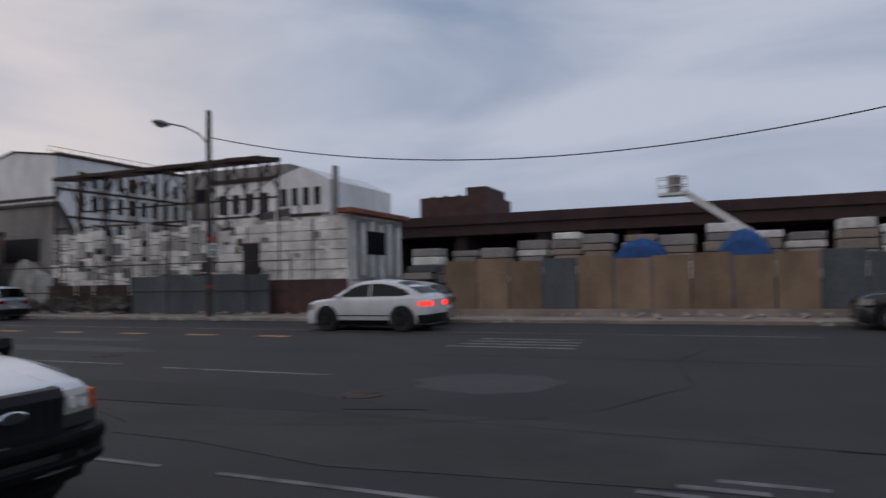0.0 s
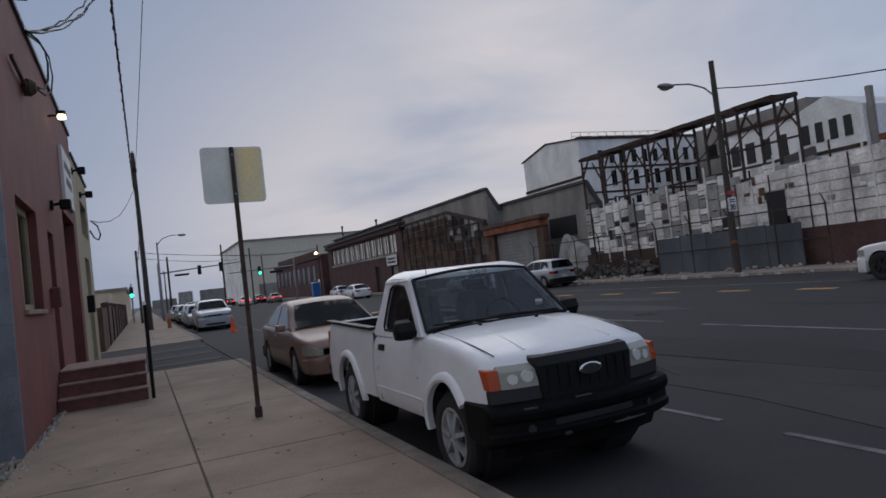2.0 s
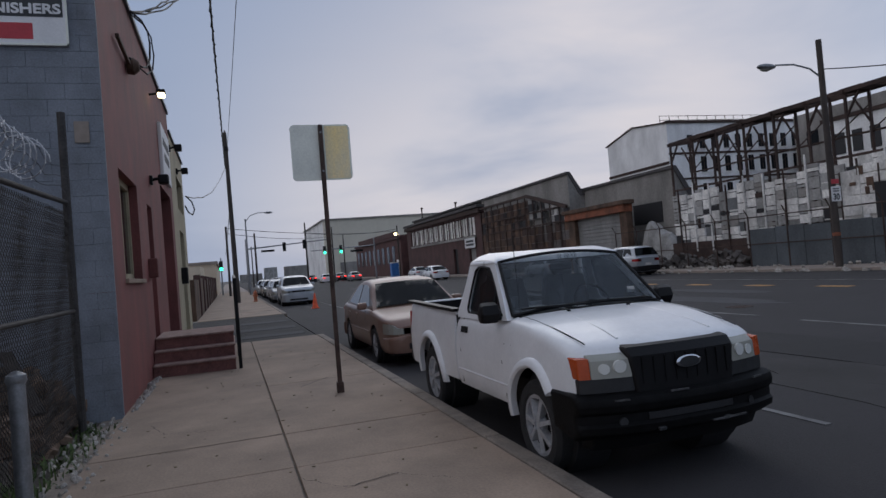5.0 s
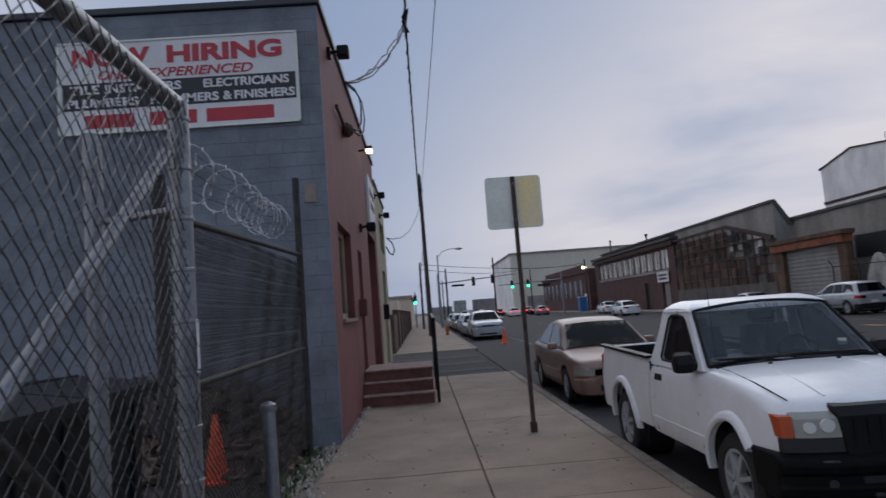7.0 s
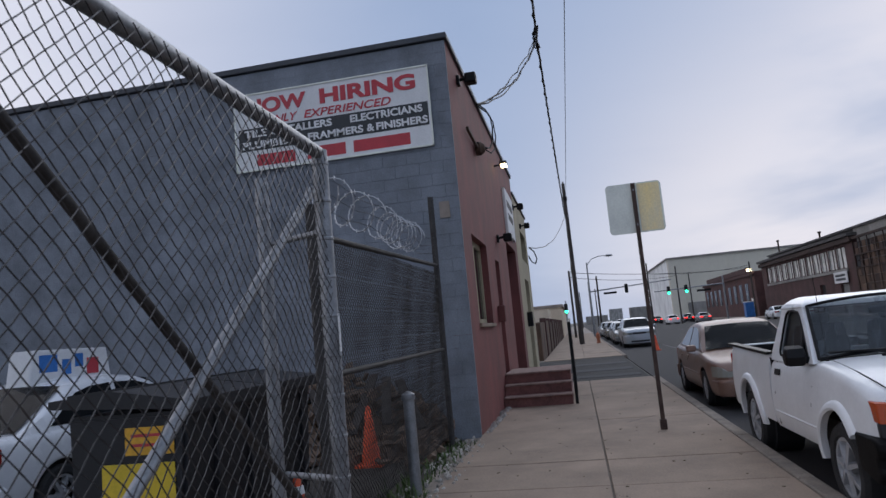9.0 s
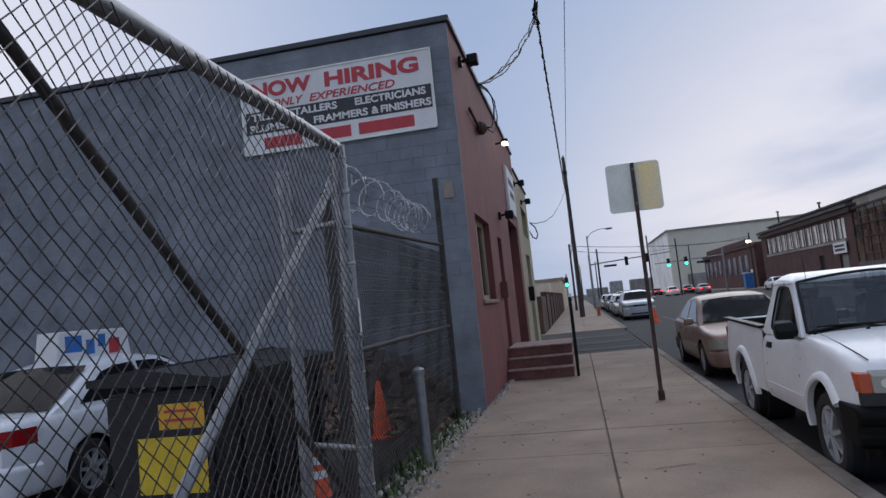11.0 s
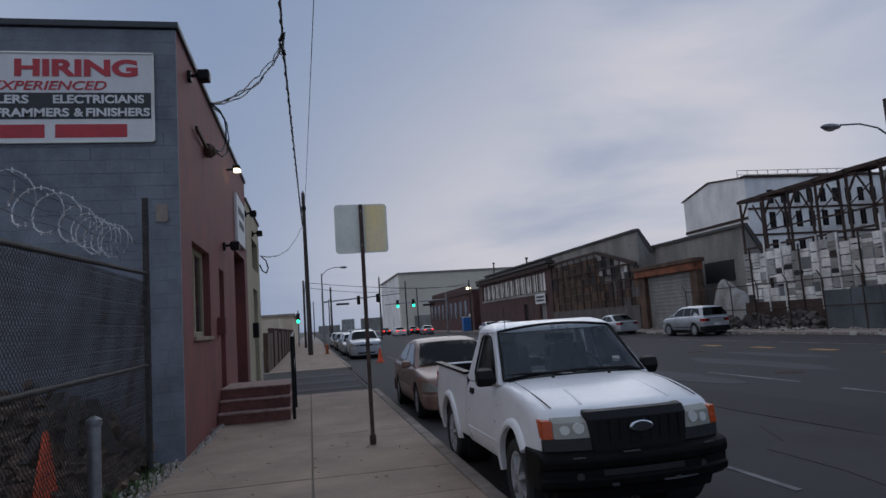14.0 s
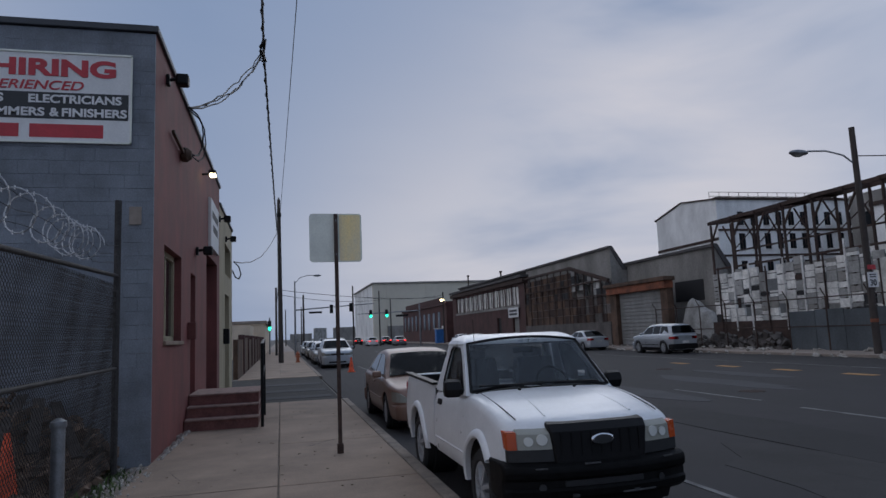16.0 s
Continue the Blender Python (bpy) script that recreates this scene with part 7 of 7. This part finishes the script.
WIN = [(0.735, 1.205), (0.60, 1.335), (0.47, 1.455), (0.335, 1.572), (0.25, 1.622), (0.08, 1.638), (-0.06, 1.636), (-0.125, 1.60), (-0.15, 1.45), (-0.165, 1.30), (-0.165, 1.225), (-0.12, 1.19), (0.32, 1.185)]
RIM = [(0.90, 1.16), (0.70, 1.365), (0.55, 1.505), (0.425, 1.625), (0.345, 1.69), (0.08, 1.705), (-0.14, 1.705), (-0.24, 1.675), (-0.33, 1.46), (-0.385, 1.30), (-0.42, 1.22), (-0.43, 1.13), (0.32, 1.13)]
for s in (1, -1):
    part("bed_side", bed_skin(s), "truck_white", tk, "white bed side with an arched wheel cut-out", True)
    part("bed_rail", beam(B(), (-0.47, s * (HW - 0.055), 1.198), (TAIL + 0.02, s * (HW - 0.055), 1.238), 0.095, 0.03), "trim_black", tk, "black bed rail cap")
    part("bed_liner", box(B(), TAIL + 0.04, -0.48, s * (HW - 0.105), s * (HW - 0.092), 0.64, 1.17), "trim_black", tk)
    part("wheel_arch_flare", bend(flare(FXT, TR + 0.02, 0.445, t_flank, s, 0.62)), "truck_white", tk, "white wheel arch flare", True)
    part("wheel_arch_flare", flare(RXT, TR + 0.04, 0.445, lambda x, z: HW * bulge(z, 0.72, 0.05, 0.035), s), "truck_white", tk, "white wheel arch flare", True)
    for cx in (FXT, RXT):
        # closed black drum behind the tyre, darkening the arch as shade would
        part("wheel_well", lathe(B(), [(0.435, s * (HW - 0.14)), (0.435, s * (HW - 0.44))], 22, "y", (cx, 0, TR + 0.03)), "dark", tk)
        wheel(tk, cx, s * (HW - 0.125), TR, 0.225, 7, "rim", s)
    # cab side: one panel with the window let into it
    bm = B()
    o_ = [bm.verts.new((x, s * (t_side(x, z) + 0.004), z)) for x, z in RIM]
    i_ = [bm.verts.new((x, s * (t_side(x, z) - 0.004), z)) for x, z in WIN]
    d_ = [bm.verts.new((x, s * (t_side(x, z) - 0.05), z)) for x, z in WIN]
    e_ = [bm.verts.new((x, s * (t_side(x, z) - 0.06), z)) for x, z in RIM]
    for k in range(13):
        j = (k + 1) % 13
        bm.faces.new((o_[k], o_[j], i_[j], i_[k]))
        bm.faces.new((i_[k], i_[j], d_[j], d_[k]))
        bm.faces.new((d_[k], d_[j], e_[j], e_[k]))
        bm.faces.new((e_[k], e_[j], o_[j], o_[k]))
    part("cab_side", bm, "truck_white", tk, "white cab side round the door window", True)
    part("side_window", pane(WIN, t_side, s, -0.026), "car_glass", tk)
    part("window_seal", tube(B(), [(x, s * (t_side(x, z) - 0.006), z) for x, z in WIN + WIN[:2]], 0.012, 6), "trim_black", tk, "black rubber window seal")
    part("quarter_bar", beam(B(), (0.50, s * (t_side(0.5, 1.2) - 0.02), 1.195), (0.46, s * (t_side(0.46, 1.46) - 0.02), 1.46), 0.02, 0.02), "trim_black", tk)
    for x0, x1 in ((0.84, 0.80), (-0.30, -0.30)):
        part("door_seam", pane([(x0, 0.47), (x0 + 0.012, 0.47), (x1 + 0.012, 0.8), (x1 + 0.02, 1.12), (x1 + 0.008, 1.12), (x1, 0.8)], t_flank, s, 0.002), "dark", tk)
    part("door_handle", pane([(-0.27, 0.985), (-0.10, 0.985), (-0.10, 1.045), (-0.27, 1.045)], t_flank, s, 0.022, 0.03), "trim_black", tk, "black door handle")
    part("name_badge", pane([(1.0, 0.955), (0.84, 0.955), (0.84, 0.99), (1.0, 0.99)], t_flank, s, 0.005), "trim_black", tk, "small dark badge")
    part("body_crease", tube(B(), [(0.93 - 0.1 * i, s * (t_flank(0.9, 0.60) - 0.002), 0.60) for i in range(14)], 0.011, 6), "truck_white", tk, "raised crease along the door")
    part("fender_crease", tube(B(), [(1.9 - 0.16 * i, s * (t_flank(1.9 - 0.16 * i, 1.03) - 0.008), 1.01 + 0.008 * i) for i in range(5, 9)], 0.006, 5), "truck_white", tk)
    part("bed_gap", box(B(), -0.47, -0.42, s * (HW - 0.06) - 0.02, s * (HW - 0.06) + 0.02, 0.5, 1.15), "dark", tk)
    mr = part("mirror", shaped([(0.79, 1.15), (0.83, 1.23), (0.81, 1.31), (0.74, 1.335), (0.69, 1.24), (0.70, 1.15)], 0.092, lambda x, z: 1.0 - 16 * (z - 1.24) ** 2, 0.035, 3, 5), "trim_black", tk, "black door mirror", True)
    mr.location = (-0.03, s * 0.915, -0.01)
    part("mirror_arm", beam(B(), (0.73, s * 0.79, 1.18), (0.73, s * 0.86, 1.2), 0.07, 0.06), "trim_black", tk)
    # headlamps and indicators
    part("headlamp", bend(across(shaped([(2.0, 0.80), (2.205, 0.80), (2.19, 0.925), (2.13, 0.965), (2.0, 0.965)], 0.145, lambda x, z: 1.0, 0.015, 2, 2), 6, 0.145), s * 0.575), "lens", tk, "clouded clear headlamp", True)
    part("reflector", bend(rod(B(), (2.17, 0, 0.88), (2.212, 0, 0.88), 0.045, seg=16), s * 0.52), "lens_bright", tk, "bright headlamp bowl")
    part("reflector", bend(rod(B(), (2.16, 0, 0.865), (2.209, 0, 0.868), 0.038, seg=16), s * 0.63), "lens_bright", tk, "bright headlamp bowl")
    part("indicator", bend(across(shaped([(2.0, 0.80), (2.205, 0.80), (2.19, 0.945), (2.02, 0.955)], 0.042, lambda x, z: 1.0, 0.012, 2, 2), 2, 0.045), s * 0.762), "amber", tk, "amber corner indicator", True)
    part("headlamp_surround", bend(across(shaped([(1.9, 0.70), (2.2, 0.70), (2.2, 0.80), (1.9, 0.80)], 0.2, lambda x, z: 1.0, 0.01, 2, 2), 4, 0.2), s * 0.6), "trim_grey", tk, "dark grey strip under the headlamp")
    part("tail_lamp", box(B(), TAIL - 0.012, TAIL + 0.06, s * 0.79 - 0.05, s * 0.79 + 0.03, 0.78, 1.12, 0.02), "red_lens", tk, "red tail lamp")
part("bed_floor", box(B(), TAIL, -0.46, -HW + 0.1, HW - 0.1, 0.58, 0.64), "trim_black", tk)
part("bed_front", box(B(), -0.51, -0.465, -HW + 0.1, HW - 0.1, 0.55, 1.18), "trim_black", tk)
part("tailgate", box(B(), TAIL - 0.01, TAIL + 0.045, -HW + 0.12, HW - 0.12, 0.56, 1.22, 0.015), "truck_white", tk)
part("bed_liner", box(B(), TAIL + 0.048, TAIL + 0.06, -HW + 0.11, HW - 0.11, 0.64, 1.2), "trim_black", tk)
part("rear_bumper", box(B(), -2.48, TAIL - 0.01, -HW + 0.04, HW - 0.04, 0.46, 0.6, 0.03), "trim_black", tk)
part("chassis", box(B(), -2.3, 1.9, -0.5, 0.5, 0.32, 0.56), "dark", tk)
# grille, emblem, bumper
part("grille", bend(across(shaped([(2.05, 0.64), (2.222, 0.655), (2.212, 0.94), (2.16, 1.0), (2.02, 1.025)], 0.44, lambda x, z: 1.0 + 0.30 * (z - 0.85), 0.03, 2, 6), 10, 0.5)), "trim_black", tk, "black moulded grille cover", True)
for i in range(9):
    part("grille_bar", bend(box(B(), 2.21, 2.2235, -0.004, 0.004, 0.74, 0.93), -0.36 + 0.09 * i), "trim_black", tk)
em = part("emblem", lathe(B(), [(0.105, 0.0), (0.105, 0.012), (0.092, 0.02), (0.0001, 0.021)], 28, "x"), "chrome", tk, "plain chrome oval emblem", True)
em.matrix_basis = Matrix.Translation((2.232, 0, 0.865)) @ Matrix.Diagonal((1, 1, 0.44, 1))
ef = part("emblem_field", lathe(B(), [(0.084, 0.018), (0.084, 0.0235), (0.0001, 0.025)], 28, "x"), "trim_grey", em, "dark oval field")
bump = [(1.84, 0.42), (2.18, 0.37), (2.26, 0.42), (2.27, 0.47), (2.245, 0.49), (2.245, 0.55), (2.275, 0.575), (2.285, 0.62), (2.27, 0.665), (2.23, 0.685), (2.17, 0.70), (1.80, 0.70)]
part("front_bumper", bend(across(shaped(bump, 0.858, lambda x, z: 1.0, 0.05, 6, 8), 14, 0.858)), "bumper_black", tk, "scuffed black front bumper", True)
for s in (1, -1):
    part("fog_lamp", bend(rod(B(), (2.22, 0, 0.50), (2.258, 0, 0.50), 0.03, seg=16), s * 0.55), "trim_grey", tk, "round fog lamp")
    part("tow_eye", bend(box(B(), 2.25, 2.28, -0.03, 0.03, 0.41, 0.44, 0.008), s * 0.28), "trim_grey", tk)
for y, z, w in ((0.62, 0.67, 0.05), (0.3, 0.425, 0.16), (-0.12, 0.68, 0.07), (-0.56, 0.655, 0.05)):
    part("scuff", bend(across(box(B(), 2.272, 2.2865, y - w, y + w, z - 0.005, z + 0.006), 3, 0.7)), "scuff_grey", tk, "pale scrape on the bumper")
part("air_intake", bend(across(box(B(), 2.235, 2.252, -0.36, 0.36, 0.495, 0.545, 0.005), 6, 0.4)), "dark", tk)
part("air_dam", bend(across(shaped([(1.95, 0.26), (2.12, 0.28), (2.18, 0.39), (1.95, 0.39)], 0.72, lambda x, z: 1.0, 0.02, 2, 2), 8, 0.72)), "trim_black", tk, smooth=True)
# cab: roof, screens, inside
part("roof", shaped([(0.405, 1.66), (0.37, 1.70), (0.27, 1.738), (0.12, 1.765), (-0.06, 1.77), (-0.2, 1.752), (-0.28, 1.71), (-0.31, 1.65)], 0.685, lambda x, z: 1.0 - 5.0 * max(0, z - 1.665) ** 1.5, 0.05, 8, 10), "truck_white", tk, "white gently domed cab roof", True)
WS0, WS1 = (0.905, 1.195), (0.405, 1.672)
part("windscreen", screen(WS0, WS1, 0.755, 0.635, 0.004, 0.075, 16), "car_glass", tk, "grey-tinted windscreen", True)
part("screen_seal", screen_rim(WS0, WS1, 0.762, 0.642, 0.004, 0.075, 0.016), "trim_black", tk, "black windscreen seal")
part("cowl", loft([(x, [(0.70, z - 0.05), (0.70, z), (0.4, z + 0.018), (0.0, z + 0.026)]) for x, z in ((0.84, 1.188), (0.93, 1.196), (0.985, 1.194))]), "trim_black", tk, "black slotted cowl", True)
for s in (1, -1):
    part("rear_corner", beam(B(), (-0.40, s * 0.70, 1.13), (-0.285, s * 0.575, 1.655), 0.04, 0.2), "truck_white", tk)
    part("seat", shaped([(-0.33, 0.9), (-0.30, 1.46), (-0.17, 1.48), (-0.1, 1.0), (0.2, 0.95), (0.2, 0.85)], 0.25, lambda x, z: 1 - 0.5 * max(0, z - 1.32), 0.04, 3, 3), "cabin", tk, smooth=True).location = (0, s * 0.36, 0.0)
    part("headrest", box(B(), -0.30, -0.2, s * 0.36 - 0.12, s * 0.36 + 0.12, 1.48, 1.59, 0.035), "cabin", tk)
part("rear_window", screen((-0.395, 1.21), (-0.315, 1.63), 0.60, 0.50, -0.004, 0.0), "car_glass", tk)
part("rear_panel", box(B(), -0.43, -0.39, -0.76, 0.76, 1.1, 1.21), "truck_white", tk)
part("headliner", box(B(), -0.30, 0.34, -0.62, 0.62, 1.645, 1.66), "cabin", tk)
# black plate over the body top, added to darken the cabin like shade
part("cabin_trim", box(B(), -0.41, 0.82, -0.76, 0.76, 1.158, 1.168), "trim_black", tk, "black plate in place of the shaded cabin")
part("dashboard", shaped([(0.42, 0.95), (0.46, 1.16), (0.6, 1.2), (0.84, 1.195), (0.86, 0.95)], 0.70, lambda x, z: 1.0, 0.03, 2, 2), "cabin", tk)
ring = [Vector((0.19 * math.cos(6.2832 * i / 24), 0.19 * math.sin(6.2832 * i / 24), 0)) for i in range(25)]
part("steering_wheel", tube(B(), [pose(0, 0, 0, 0, 65, 0).to_3x3() @ p + Vector((0.36, 0.36, 1.2)) for p in ring], 0.015, 6), "trim_black", tk)
part("rear_view_mirror", box(B(), 0.40, 0.43, -0.12, 0.12, 1.55, 1.62, 0.015), "trim_black", tk)
for y0, y1 in ((-0.66, -0.02), (0.0, 0.62)):
    wp = part("wiper", tube(B(), [(0.99, y0 + 0.52, 1.215), (0.975, y0 + 0.3, 1.245), (0.945, y0 + 0.05, 1.255)], 0.009, 5), "trim_black", tk, "black wiper")
    part("wiper_blade", tube(B(), [(0.918, y0 - 0.02, 1.25), (0.965, y0 + 0.2, 1.252), (0.985, y1 - 0.06, 1.246), (0.98, y1, 1.235)], 0.011, 5), "trim_black", wp)
part("antenna", rod(B(), (0.98, -0.72, 1.17), (0.95, -0.725, 1.93), 0.003, seg=5), "trim_black", tk)
part("antenna_base", rod(B(), (0.98, -0.72, 1.16), (0.98, -0.72, 1.20), 0.016, seg=8), "trim_black", tk)
part("inspection_sticker", box(B(), 0.83, 0.834, 0.46, 0.54, 1.29, 1.35), "white_dirty", tk, "small pale windscreen sticker")
for s in (1, -1):
    part("hood_seam", tube(B(), [(x, s * (t_flank(x, t_top(x)) - 0.085 - 0.033 * max(0.0, min(1.0, (x - 1.35) / 0.75))), t_top(x) - 0.004) for x in (0.98, 1.1, 1.25, 1.4, 1.55, 1.7, 1.85, 1.97)], 0.0055, 5), "dark", tk, "dark hood shut line")
    part("hood_crease", tube(B(), [(x, s * (0.36 + 0.05 * (x - 1.0)), t_top(x) + 0.008) for x in (1.02, 1.2, 1.4, 1.6, 1.8, 1.98)], 0.012, 8), "truck_white", tk, "raised hood crease")
    part("washer_nozzle", box(B(), 1.06, 1.085, s * 0.3 - 0.015, s * 0.3 + 0.015, 1.195, 1.215, 0.004), "trim_black", tk)
part("dash_paper", box(B(), 0.70, 0.84, -0.2, 0.06, 1.203, 1.209), "white_paint", tk, "white paper on the dashboard")
